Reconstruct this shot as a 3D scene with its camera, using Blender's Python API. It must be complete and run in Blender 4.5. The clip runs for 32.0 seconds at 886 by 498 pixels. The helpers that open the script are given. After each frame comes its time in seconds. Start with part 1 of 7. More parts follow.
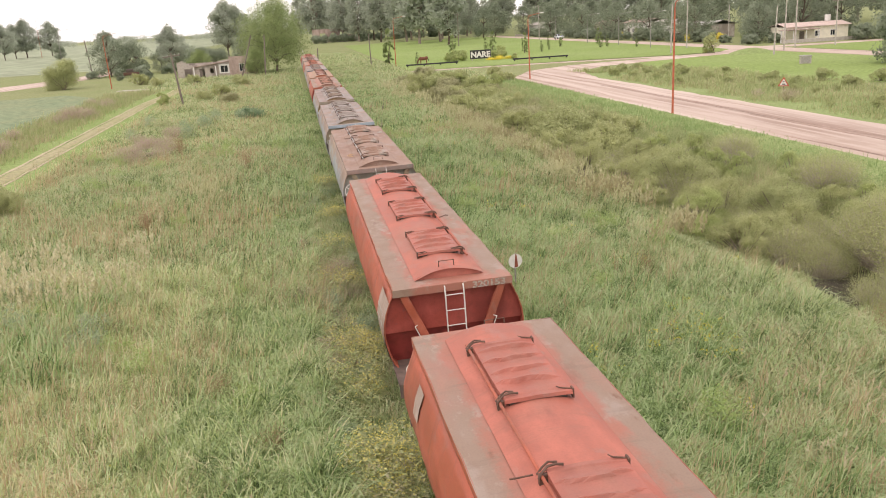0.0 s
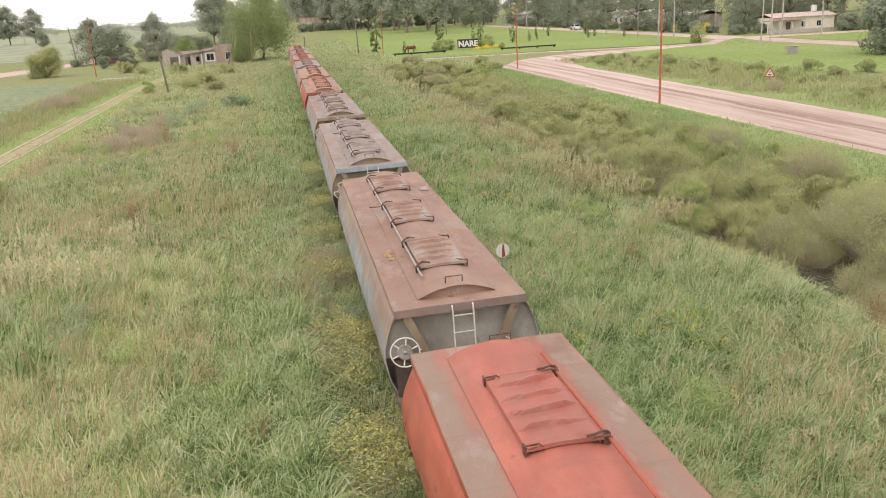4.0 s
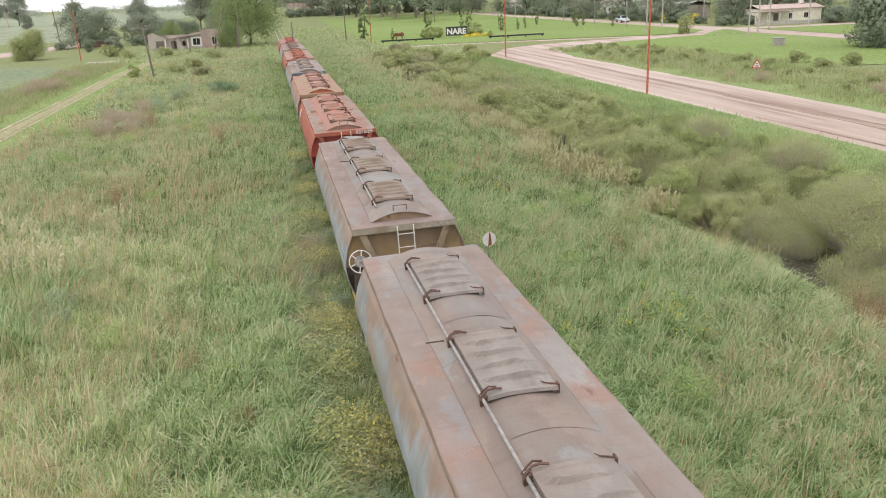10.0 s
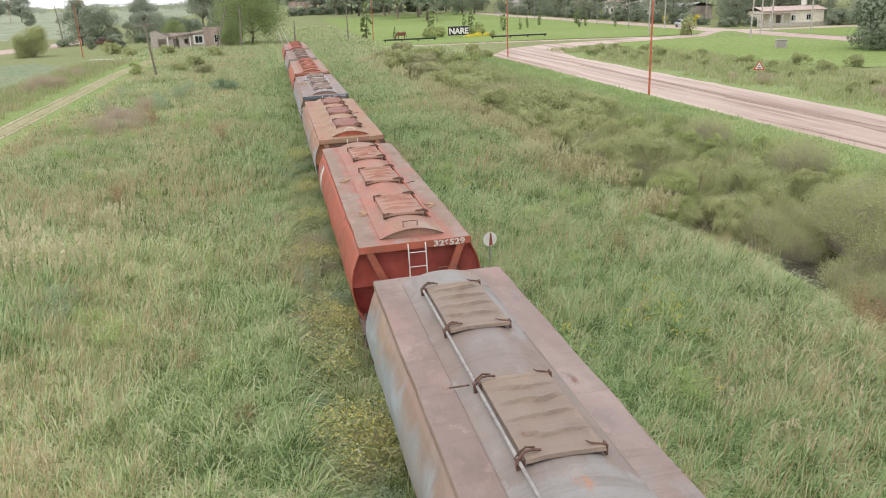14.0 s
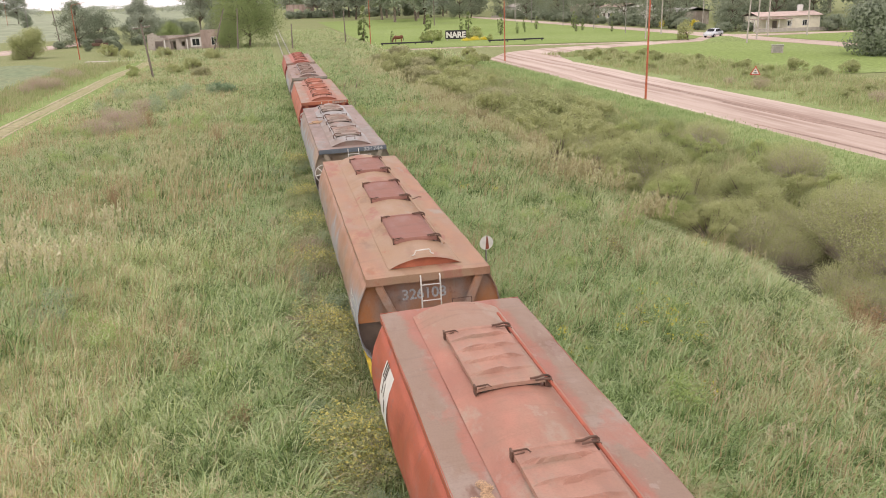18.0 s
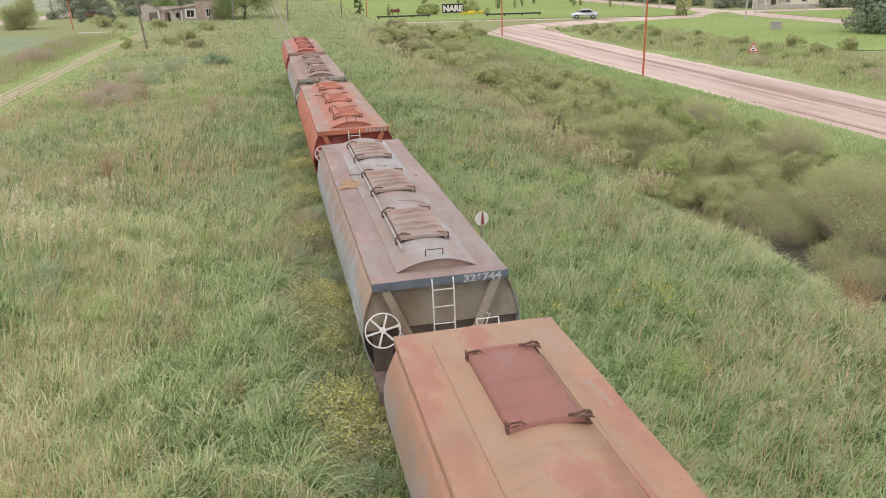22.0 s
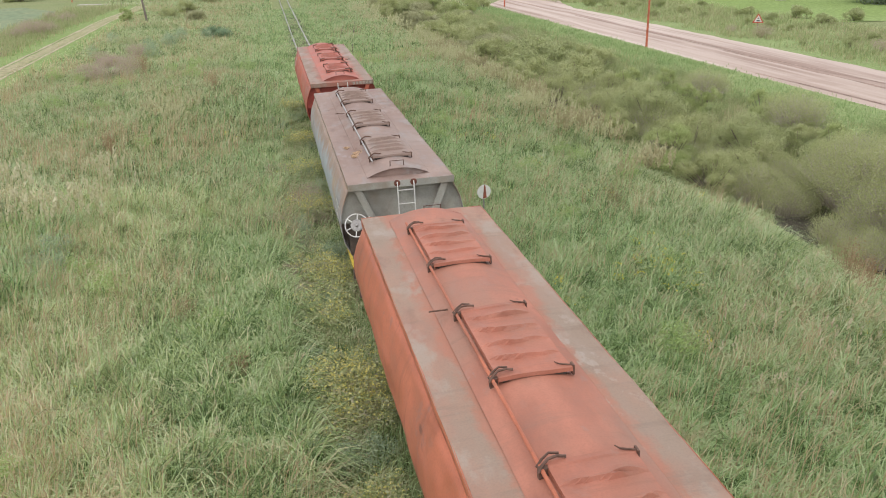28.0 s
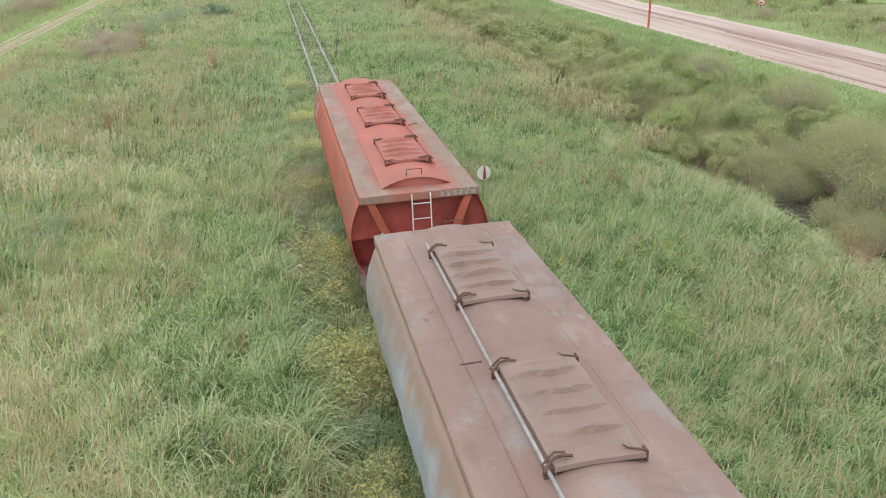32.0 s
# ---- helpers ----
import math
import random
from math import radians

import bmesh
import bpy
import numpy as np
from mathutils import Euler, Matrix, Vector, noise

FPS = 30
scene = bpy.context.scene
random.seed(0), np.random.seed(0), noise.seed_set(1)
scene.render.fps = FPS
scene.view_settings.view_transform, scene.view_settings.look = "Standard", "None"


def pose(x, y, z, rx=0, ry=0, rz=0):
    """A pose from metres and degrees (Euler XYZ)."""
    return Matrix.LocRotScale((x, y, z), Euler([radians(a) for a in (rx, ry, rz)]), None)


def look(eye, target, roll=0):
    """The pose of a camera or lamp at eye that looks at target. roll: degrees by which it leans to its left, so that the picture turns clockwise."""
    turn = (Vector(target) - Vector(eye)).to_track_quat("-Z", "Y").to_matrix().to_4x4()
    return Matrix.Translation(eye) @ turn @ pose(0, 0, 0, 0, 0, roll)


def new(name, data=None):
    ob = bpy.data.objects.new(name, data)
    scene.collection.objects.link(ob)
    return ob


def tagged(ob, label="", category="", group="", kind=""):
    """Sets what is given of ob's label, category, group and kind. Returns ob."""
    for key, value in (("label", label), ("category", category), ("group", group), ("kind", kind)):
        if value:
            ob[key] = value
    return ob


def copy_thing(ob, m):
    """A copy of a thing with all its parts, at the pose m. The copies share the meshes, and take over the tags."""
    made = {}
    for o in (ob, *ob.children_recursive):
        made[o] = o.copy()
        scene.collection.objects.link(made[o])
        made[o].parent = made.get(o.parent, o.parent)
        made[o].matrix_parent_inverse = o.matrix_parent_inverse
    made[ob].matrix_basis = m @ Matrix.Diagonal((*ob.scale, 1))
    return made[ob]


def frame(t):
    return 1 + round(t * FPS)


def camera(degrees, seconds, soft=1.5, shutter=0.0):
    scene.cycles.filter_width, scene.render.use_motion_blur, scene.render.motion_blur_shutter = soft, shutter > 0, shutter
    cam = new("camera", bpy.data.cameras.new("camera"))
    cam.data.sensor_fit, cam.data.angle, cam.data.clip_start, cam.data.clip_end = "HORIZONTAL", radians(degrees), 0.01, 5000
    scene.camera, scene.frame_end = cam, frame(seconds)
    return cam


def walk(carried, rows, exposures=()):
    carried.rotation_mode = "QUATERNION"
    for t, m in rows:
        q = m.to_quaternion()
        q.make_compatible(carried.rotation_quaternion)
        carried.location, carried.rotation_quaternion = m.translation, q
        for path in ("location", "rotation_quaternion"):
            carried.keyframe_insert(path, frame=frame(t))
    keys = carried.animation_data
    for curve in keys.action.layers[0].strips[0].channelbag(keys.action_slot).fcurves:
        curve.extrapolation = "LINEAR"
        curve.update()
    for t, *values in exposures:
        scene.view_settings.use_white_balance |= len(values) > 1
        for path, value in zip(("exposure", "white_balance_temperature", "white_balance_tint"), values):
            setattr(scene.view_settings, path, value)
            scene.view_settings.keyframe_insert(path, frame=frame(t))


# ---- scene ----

# ---- camera: a hovering drone that slowly tilts down ----
EYE = Vector((0.0, 0.0, 7.905))
RAIL = 0.30          # height of the rail heads over the ground
TRACK_X = 2.666      # centre line of the track
CANT = -1.29         # lean of the track, degrees


def aim(yaw, pitch, roll):
    return Matrix.Translation(EYE) @ pose(0, 0, 0, 90 + pitch, 0, yaw) @ pose(0, 0, 0, 0, 0, roll)


cam = camera(56.0, 32.0, soft=1.0)
PATH = [
    (0, -9.159, -15.447, -3.439), (0.5, -9.304, -15.520, -3.490), (1, -9.506, -15.528, -3.420), (1.5, -9.553, -15.758, -3.372),
    (2, -9.640, -15.999, -3.373), (2.5, -9.688, -16.025, -3.381), (3, -9.899, -16.163, -3.284), (3.5, -9.958, -16.254, -3.241),
    (5.5, -10.223, -15.969, -2.906), (6, -10.112, -15.982, -3.051), (6.5, -10.213, -16.045, -3.027), (7, -10.296, -16.141, -3.015),
    (7.5, -10.390, -16.500, -2.884), (8, -10.384, -16.825, -2.870), (8.5, -10.400, -16.879, -2.863), (9, -10.404, -16.929, -2.772),
    (9.5, -10.562, -17.081, -2.519), (10, -10.939, -17.066, -2.431), (10.5, -10.820, -17.389, -2.242), (11, -10.825, -17.501, -2.130),
    (11.5, -11.126, -17.544, -1.894), (12, -11.057, -17.858, -1.820), (12.5, -11.060, -17.594, -1.905), (13, -10.823, -16.923, -2.094),
    (13.5, -10.817, -17.016, -2.084), (14, -10.886, -17.088, -2.035), (14.5, -11.045, -17.130, -1.900), (16.5, -11.187, -16.934, -2.051),
    (17, -11.184, -16.715, -1.933), (17.5, -11.258, -16.701, -1.837), (18, -11.153, -16.856, -1.750), (18.5, -11.041, -17.302, -1.598),
    (19, -11.128, -17.740, -1.391), (19.5, -11.232, -17.819, -1.385), (20, -11.337, -18.108, -1.351), (20.5, -11.437, -18.164, -1.282),
    (21, -11.410, -18.270, -1.313), (21.5, -11.390, -18.479, -1.304), (22, -11.445, -18.556, -1.254), (22.5, -11.467, -18.692, -1.195),
    (23, -11.407, -18.999, -1.160), (23.5, -11.418, -19.170, -1.156), (24, -11.373, -19.188, -1.157), (24.5, -11.418, -19.352, -1.080),
    (25, -11.469, -19.564, -1.098), (25.5, -11.376, -19.630, -1.286), (27.5, -11.287, -20.058, -1.263), (28, -11.245, -20.382, -1.382),
    (28.5, -11.215, -20.533, -1.371), (29, -11.268, -20.652, -1.292), (29.5, -11.154, -20.969, -1.073), (30, -11.133, -21.001, -1.079),
    (30.5, -11.136, -21.143, -1.056), (31, -11.201, -21.285, -1.052), (31.5, -11.257, -21.414, -1.038), (32, -11.265, -21.698, -0.991)]
LIGHT = [(0, 0.09, 7200, 17), (3.5, 0.04, 7150, 16), (6, 0.0, 7100, 16), (7.5, 0.0, 6950, 14), (9, -0.02, 6500, 9), (10, -0.01, 6600, 10), (13, 0.0, 6500, 10), (17, 0.0, 6950, 17), (18, 0.0, 7050, 18), (20, -0.02, 6600, 12),
         (21, -0.02, 6700, 13), (22, -0.03, 6700, 15), (23, -0.03, 6450, 11), (24, -0.06, 6450, 11), (28, -0.07, 6450, 9), (30, -0.05, 6380, 8), (32, 0.0, 6300, 7)]
walk(cam, [(t, aim(y, p, r)) for t, y, p, r in PATH], [(t, 0.2 + e, k, m + 3) for t, e, k, m in LIGHT])

# ---- overcast daylight ----
world = bpy.data.worlds.new("overcast_sky")
scene.world = world
world.use_nodes = True
wn, wl = world.node_tree.nodes, world.node_tree.links
wn.clear()
sky = wn.new("ShaderNodeTexSky")
sky.sky_type, sky.sun_disc = "NISHITA", False
sky.sun_elevation, sky.sun_rotation = radians(52), radians(215)
sky.dust_density, sky.air_density = 3.0, 1.0
cloud = wn.new("ShaderNodeTexNoise")
cloud.inputs["Scale"].default_value, cloud.inputs["Detail"].default_value = 2.2, 5.0
cmap = wn.new("ShaderNodeMapRange")
cmap.inputs["From Min"].default_value, cmap.inputs["From Max"].default_value = 0.3, 0.7
cmap.inputs["To Min"].default_value, cmap.inputs["To Max"].default_value = 0.86, 1.0
tex = wn.new("ShaderNodeTexCoord")
wmap = wn.new("ShaderNodeMapping")
wmap.inputs["Scale"].default_value = (1.0, 1.0, 3.5)
wl.new(tex.outputs["Generated"], wmap.inputs["Vector"])
wl.new(wmap.outputs["Vector"], cloud.inputs["Vector"])
wl.new(cloud.outputs["Fac"], cmap.inputs["Value"])
mixc = wn.new("ShaderNodeMix")
mixc.data_type = "RGBA"
mixc.inputs["Factor"].default_value = 0.86
grey = wn.new("ShaderNodeMix")
grey.data_type = "RGBA"
grey.inputs["A"].default_value, grey.inputs["B"].default_value = (0, 0, 0, 1), (9.6, 9.7, 9.9, 1)
wl.new(cmap.outputs["Result"], grey.inputs["Factor"])
wl.new(sky.outputs["Color"], mixc.inputs["A"])
wl.new(grey.outputs["Result"], mixc.inputs["B"])
bg = wn.new("ShaderNodeBackground")
bg.inputs["Strength"].default_value = 0.135
wl.new(mixc.outputs["Result"], bg.inputs["Color"])
wout = wn.new("ShaderNodeOutputWorld")
wl.new(bg.outputs["Background"], wout.inputs["Surface"])

sun = new("sun", bpy.data.lights.new("sun", "SUN"))
sun.data.energy, sun.data.angle, sun.data.color = 0.9, radians(40), (1.0, 0.96, 0.9)
sun.matrix_world = look((0, 0, 60), (20, 28, 0))

# ---- materials ----
def nodes_of(name):
    m = bpy.data.materials.new(name)
    m.use_nodes = True
    n, l = m.node_tree.nodes, m.node_tree.links
    return m, n, l, n["Principled BSDF"]


def noise_tex(n, l, coord, scale, detail=4.0, seed=0.0, stretch=None, rough=0.55):
    x = n.new("ShaderNodeTexNoise")
    x.noise_dimensions = "4D"
    x.inputs["Scale"].default_value, x.inputs["Detail"].default_value = scale, detail
    x.inputs["Roughness"].default_value, x.inputs["W"].default_value = rough, seed
    if stretch:
        mp = n.new("ShaderNodeMapping")
        mp.inputs["Scale"].default_value = stretch
        l.new(coord, mp.inputs["Vector"])
        coord = mp.outputs["Vector"]
    l.new(coord, x.inputs["Vector"])
    return x.outputs["Fac"]


def span(n, l, value, lo, hi, a=0.0, b=1.0):
    x = n.new("ShaderNodeMapRange")
    x.interpolation_type = "SMOOTHSTEP"
    x.inputs["From Min"].default_value, x.inputs["From Max"].default_value = lo, hi
    x.inputs["To Min"].default_value, x.inputs["To Max"].default_value = a, b
    l.new(value, x.inputs["Value"])
    return x.outputs["Result"]


def blend(n, l, fac, a, b):
    x = n.new("ShaderNodeMix")
    x.data_type = "RGBA"
    for key, v in (("Factor", fac), ("A", a), ("B", b)):
        if isinstance(v, tuple):
            x.inputs[key].default_value = (*v, 1)
        elif isinstance(v, float):
            x.inputs[key].default_value = v
        else:
            l.new(v, x.inputs[key])
    return x.outputs["Result"]


def relief(n, l, p, height, strength, dist=0.02):
    b = n.new("ShaderNodeBump")
    b.inputs["Strength"].default_value, b.inputs["Distance"].default_value = strength, dist
    l.new(height, b.inputs["Height"])
    l.new(b.outputs["Normal"], p.inputs["Normal"])


def obj_coord(n):
    return n.new("ShaderNodeTexCoord").outputs["Object"]


def world_coord(n):
    return n.new("ShaderNodeNewGeometry").outputs["Position"]


def painted(name, paint, dust, amount, rust=(0.16, 0.07, 0.045), seed=0.0, rough=0.62, wear=0.5, peel=None, drift=None, inner=None, patches=()):
    """Old wagon paint: faded, with grain dust in broad patches, rust specks, peeled places and dirt run down from the eaves."""
    m, n, l, p = nodes_of(name)
    paint, dust = tuple(v * 0.70 for v in paint), tuple(v * 0.70 for v in dust)
    c = obj_coord(n)
    big = noise_tex(n, l, c, 0.55, 5, seed, (1.6, 0.6, 1.0))
    mid = noise_tex(n, l, c, 2.6, 6, seed + 3, (1.0, 0.45, 1.0))
    fine = noise_tex(n, l, c, 38.0, 3, seed + 7)
    streak = noise_tex(n, l, c, 1.7, 6, seed + 11, (0.35, 2.6, 0.35), 0.7)
    scuff = noise_tex(n, l, c, 1.1, 7, seed + 17, (1.4, 0.8, 1.0), 0.68)
    fade = blend(n, l, span(n, l, mid, 0.3, 0.75), tuple(v * 0.86 for v in paint), tuple(min(1, v * 1.2 + 0.03) for v in paint))
    col = blend(n, l, span(n, l, big, 0.60 - 0.5 * amount, 0.86 - 0.5 * amount), fade, dust)
    if drift:
        up = n.new("ShaderNodeSeparateXYZ")
        l.new(c, up.inputs["Vector"])
        run = noise_tex(n, l, c, 1.5, 6, seed + 29, (1.0, 1.2, 0.25), 0.6)
        level = n.new("ShaderNodeMath")
        level.operation = "MULTIPLY_ADD"
        level.inputs[1].default_value = 1.7
        l.new(run, level.inputs[0])
        l.new(up.outputs["Z"], level.inputs[2])
        col = blend(n, l, span(n, l, level.outputs["Value"], 2.78, 3.2, 0, 0.85), col, tuple(v * 0.74 for v in drift))
    if inner:
        side = n.new("ShaderNodeSeparateXYZ")
        l.new(c, side.inputs["Vector"])
        flat = n.new("ShaderNodeMath")
        flat.operation = "ABSOLUTE"
        l.new(side.outputs["X"], flat.inputs[0])
        edge = n.new("ShaderNodeMath")
        edge.operation = "MULTIPLY_ADD"
        edge.inputs[1].default_value = 0.9
        l.new(scuff, edge.inputs[0])
        l.new(flat.outputs["Value"], edge.inputs[2])
        col = blend(n, l, span(n, l, edge.outputs["Value"], 1.36, 1.16, 0, 0.8), col, tuple(v * 0.70 for v in inner))
    if peel:
        worn = noise_tex(n, l, c, 0.75, 7, seed + 23, (1.5, 0.7, 1.0), 0.62)
        col = blend(n, l, span(n, l, worn, 0.53, 0.62, 0, 0.8), col, tuple(v * 0.74 for v in peel))
    for k, (tint, lo) in enumerate(patches):
        spot = noise_tex(n, l, c, 0.95, 7, seed + 51 + 7 * k, (1.25, 0.6, 1.0), 0.6)
        col = blend(n, l, span(n, l, spot, lo, lo + 0.06, 0, 0.75), col, tuple(v * 0.72 for v in tint))
    col = blend(n, l, span(n, l, streak, 0.50, 0.72, 0, 0.55), col, tuple(v * 0.72 for v in dust))
    col = blend(n, l, span(n, l, scuff, 0.56, 0.66, 0, 0.32), col, tuple(min(1, v * 0.8 + 0.09) for v in dust))
    flake = noise_tex(n, l, c, 3.4, 9, seed + 31, (1.2, 0.8, 1.0), 0.68)
    where = noise_tex(n, l, c, 0.5, 3, seed + 37)
    chips = n.new("ShaderNodeMath")
    chips.operation = "MULTIPLY"
    l.new(span(n, l, flake, 0.56, 0.61, 0, 0.5), chips.inputs[0])
    l.new(span(n, l, where, 0.44, 0.60), chips.inputs[1])
    col = blend(n, l, chips.outputs["Value"], col, tuple(min(1, v * 0.72 + 0.06) for v in (peel or dust)))
    blot = noise_tex(n, l, c, 1.3, 8, seed + 41, (1.3, 0.55, 1.0), 0.62)
    col = blend(n, l, span(n, l, blot, 0.57, 0.68, 0, 0.38), col, tuple(v * 0.5 for v in paint))
    col = blend(n, l, span(n, l, mid, 0.70 - 0.12 * wear, 0.78 - 0.10 * wear, 0, 0.8), col, rust)
    col = blend(n, l, span(n, l, fine, 0.4, 0.75, 0, 0.2), col, tuple(v * 0.5 for v in dust))
    l.new(col, p.inputs["Base Color"])
    l.new(span(n, l, mid, 0.3, 0.7, rough - 0.1, rough + 0.18), p.inputs["Roughness"])
    relief(n, l, p, mid, 0.35, 0.03)
    return m


def plain(name, colour, rough=0.6, metal=0.0, vary=0.25, scale=6.0):
    m, n, l, p = nodes_of(name)
    f = noise_tex(n, l, obj_coord(n), scale, 5)
    dark = tuple(v * (1 - vary) for v in colour)
    l.new(blend(n, l, span(n, l, f, 0.3, 0.7), dark, colour), p.inputs["Base Color"])
    p.inputs["Roughness"].default_value, p.inputs["Metallic"].default_value = rough, metal
    relief(n, l, p, f, 0.15, 0.01)
    return m


def leafy(name, tones, patch=0.12, see=0.35, rough=0.6):
    """Leaves or blades: every blade its own tone, broad patches over the ground, light through the leaf."""
    m, n, l, p = nodes_of(name)
    g = n.new("ShaderNodeNewGeometry")
    ramp = n.new("ShaderNodeValToRGB")
    el = ramp.color_ramp.elements
    while len(el) < len(tones):
        el.new(0.5)
    for i, tone in enumerate(tones):
        el[i].position, el[i].color = i / (len(tones) - 1), (*tone, 1)
    pos = noise_tex(n, l, g.outputs["Position"], patch, 3)
    tuft = noise_tex(n, l, g.outputs["Position"], patch * 9, 3, 3.0)
    both = n.new("ShaderNodeMix")
    both.inputs["Factor"].default_value = 0.46
    l.new(g.outputs["Random Per Island"], both.inputs["A"])
    l.new(span(n, l, tuft, 0.34, 0.66), both.inputs["B"])
    mixv = n.new("ShaderNodeMix")
    mixv.inputs["Factor"].default_value = 0.16
    l.new(both.outputs["Result"], mixv.inputs["A"])
    l.new(span(n, l, pos, 0.32, 0.68), mixv.inputs["B"])
    wide = n.new("ShaderNodeMapRange")
    wide.inputs["From Min"].default_value, wide.inputs["From Max"].default_value = 0.17, 0.83
    l.new(mixv.outputs["Result"], wide.inputs["Value"])
    l.new(wide.outputs["Result"], ramp.inputs["Fac"])
    l.new(ramp.outputs["Color"], p.inputs["Base Color"])
    p.inputs["Roughness"].default_value = rough
    p.inputs["Specular IOR Level"].default_value = 0.25
    tr = n.new("ShaderNodeBsdfTranslucent")
    l.new(ramp.outputs["Color"], tr.inputs["Color"])
    mx = n.new("ShaderNodeMixShader")
    mx.inputs["Fac"].default_value = see
    l.new(p.outputs["BSDF"], mx.inputs[1])
    l.new(tr.outputs["BSDF"], mx.inputs[2])
    l.new(mx.outputs["Shader"], n["Material Output"].inputs["Surface"])
    return m


def turf(name, a, b, c, patch=0.05, grain=5.0, bump=0.6):
    """Ground seen from afar: two broad tones, tufts and a third stray tone."""
    m, n, l, p = nodes_of(name)
    w = world_coord(n)
    big = noise_tex(n, l, w, patch, 4)
    mid = noise_tex(n, l, w, patch * 9, 5, 2.0)
    fine = noise_tex(n, l, w, grain, 4, 5.0)
    col = blend(n, l, span(n, l, big, 0.35, 0.65), a, b)
    col = blend(n, l, span(n, l, mid, 0.45, 0.75, 0, 0.8), col, c)
    col = blend(n, l, span(n, l, fine, 0.35, 0.7, 0, 0.55), col, tuple(v * 0.45 for v in a))
    l.new(col, p.inputs["Base Color"])
    p.inputs["Roughness"].default_value = 0.95
    p.inputs["Specular IOR Level"].default_value = 0.1
    relief(n, l, p, fine, bump, 0.25)
    return m


M_soil = turf("grassy_soil", (0.25, 0.29, 0.13), (0.28, 0.30, 0.15), (0.22, 0.26, 0.11), 0.06, 3.0)
M_lawn = turf("mown_lawn", (0.235, 0.325, 0.10), (0.27, 0.355, 0.13), (0.22, 0.295, 0.095), 0.05, 2.2, 0.3)
M_verge = turf("green_verge", (0.25, 0.33, 0.13), (0.29, 0.36, 0.155), (0.31, 0.34, 0.165), 0.12, 4.0, 0.5)
M_crop = turf("low_crop", (0.21, 0.27, 0.16), (0.25, 0.30, 0.18), (0.29, 0.31, 0.18), 0.03, 1.2, 0.4)
# far farmland: distance haze is put into these paler, greyer greens
M_hazed_field = turf("hazed_far_field", (0.30, 0.345, 0.235), (0.34, 0.38, 0.27), (0.29, 0.335, 0.225), 0.008, 0.15, 0.2)
M_grass = leafy("tall_grass", [(0.158, 0.21, 0.078), (0.349, 0.441, 0.188), (0.562, 0.634, 0.309), (0.618, 0.728, 0.436), (0.798, 0.772, 0.507), (0.708, 0.585, 0.397)], 0.16, 0.45)
M_grass_dark = leafy("lush_grass", [(0.086, 0.142, 0.047), (0.199, 0.31, 0.117), (0.356, 0.47, 0.199), (0.438, 0.585, 0.305), (0.57, 0.651, 0.382), (0.529, 0.468, 0.29)], 0.2, 0.45)
M_grass_mid = leafy("green_grass", [(0.102, 0.147, 0.05), (0.243, 0.335, 0.14), (0.426, 0.501, 0.233), (0.486, 0.59, 0.343), (0.669, 0.67, 0.427), (0.557, 0.453, 0.289)], 0.18, 0.45)
M_straw = leafy("dry_stalks", [(0.46, 0.38, 0.22), (0.60, 0.52, 0.32), (0.48, 0.34, 0.21), (0.72, 0.65, 0.45)], 0.3, 0.4)
M_plume = leafy("pale_plumes", [(0.5, 0.495, 0.285), (0.6, 0.58, 0.37), (0.44, 0.45, 0.24)], 0.4)
M_creamplume = leafy("cream_plumes", [(0.581, 0.546, 0.352), (0.651, 0.616, 0.422), (0.528, 0.502, 0.299)], 0.4)
M_brownplume = leafy("brown_seed_heads", [(0.38, 0.345, 0.195), (0.46, 0.42, 0.25), (0.52, 0.485, 0.3)], 0.4)
M_yellow = leafy("yellow_flowers", [(0.70, 0.62, 0.18), (0.76, 0.69, 0.25), (0.66, 0.62, 0.30)], 0.5)
M_gold = leafy("golden_flower_heads", [(0.74, 0.62, 0.08), (0.82, 0.72, 0.14)], 0.5)
M_herb = leafy("herb_leaves", [(0.31, 0.37, 0.17), (0.41, 0.46, 0.225), (0.51, 0.53, 0.3), (0.47, 0.44, 0.31)], 0.4)
M_shrub = leafy("shrub_leaves", [(0.335, 0.374, 0.179), (0.405, 0.444, 0.221), (0.467, 0.5, 0.257), (0.516, 0.54, 0.29)], 0.6, 0.5)
M_shrub_brown = leafy("brownish_shrub_leaves", [(0.335, 0.345, 0.192), (0.405, 0.411, 0.237), (0.467, 0.461, 0.278), (0.506, 0.497, 0.312)], 0.6, 0.5)
M_shrub_pale = leafy("pale_shrub_leaves", [(0.369, 0.401, 0.193), (0.44, 0.472, 0.232), (0.5, 0.523, 0.271), (0.551, 0.568, 0.319)], 0.6, 0.5)
M_shrub_green = leafy("bright_shrub_leaves", [(0.321, 0.389, 0.152), (0.419, 0.483, 0.206), (0.508, 0.546, 0.266)], 0.35, 0.45)
M_twigs = leafy("dry_twigs", [(0.42, 0.36, 0.33), (0.5, 0.44, 0.4), (0.57, 0.51, 0.46)], 0.4, 0.1)
M_purple = leafy("reddish_dry_weed", [(0.45, 0.345, 0.295), (0.53, 0.41, 0.36), (0.47, 0.42, 0.29), (0.44, 0.45, 0.26)], 0.3)
# both distant foliage palettes are lightened and blued to paint in air haze
M_euca = leafy("hazed_eucalyptus_leaves", [(0.37, 0.415, 0.335), (0.42, 0.465, 0.375), (0.47, 0.51, 0.415)], 0.05, 0.5)
M_tree = leafy("hazed_tree_leaves", [(0.25, 0.3, 0.215), (0.295, 0.345, 0.25), (0.345, 0.395, 0.285)], 0.06, 0.5)
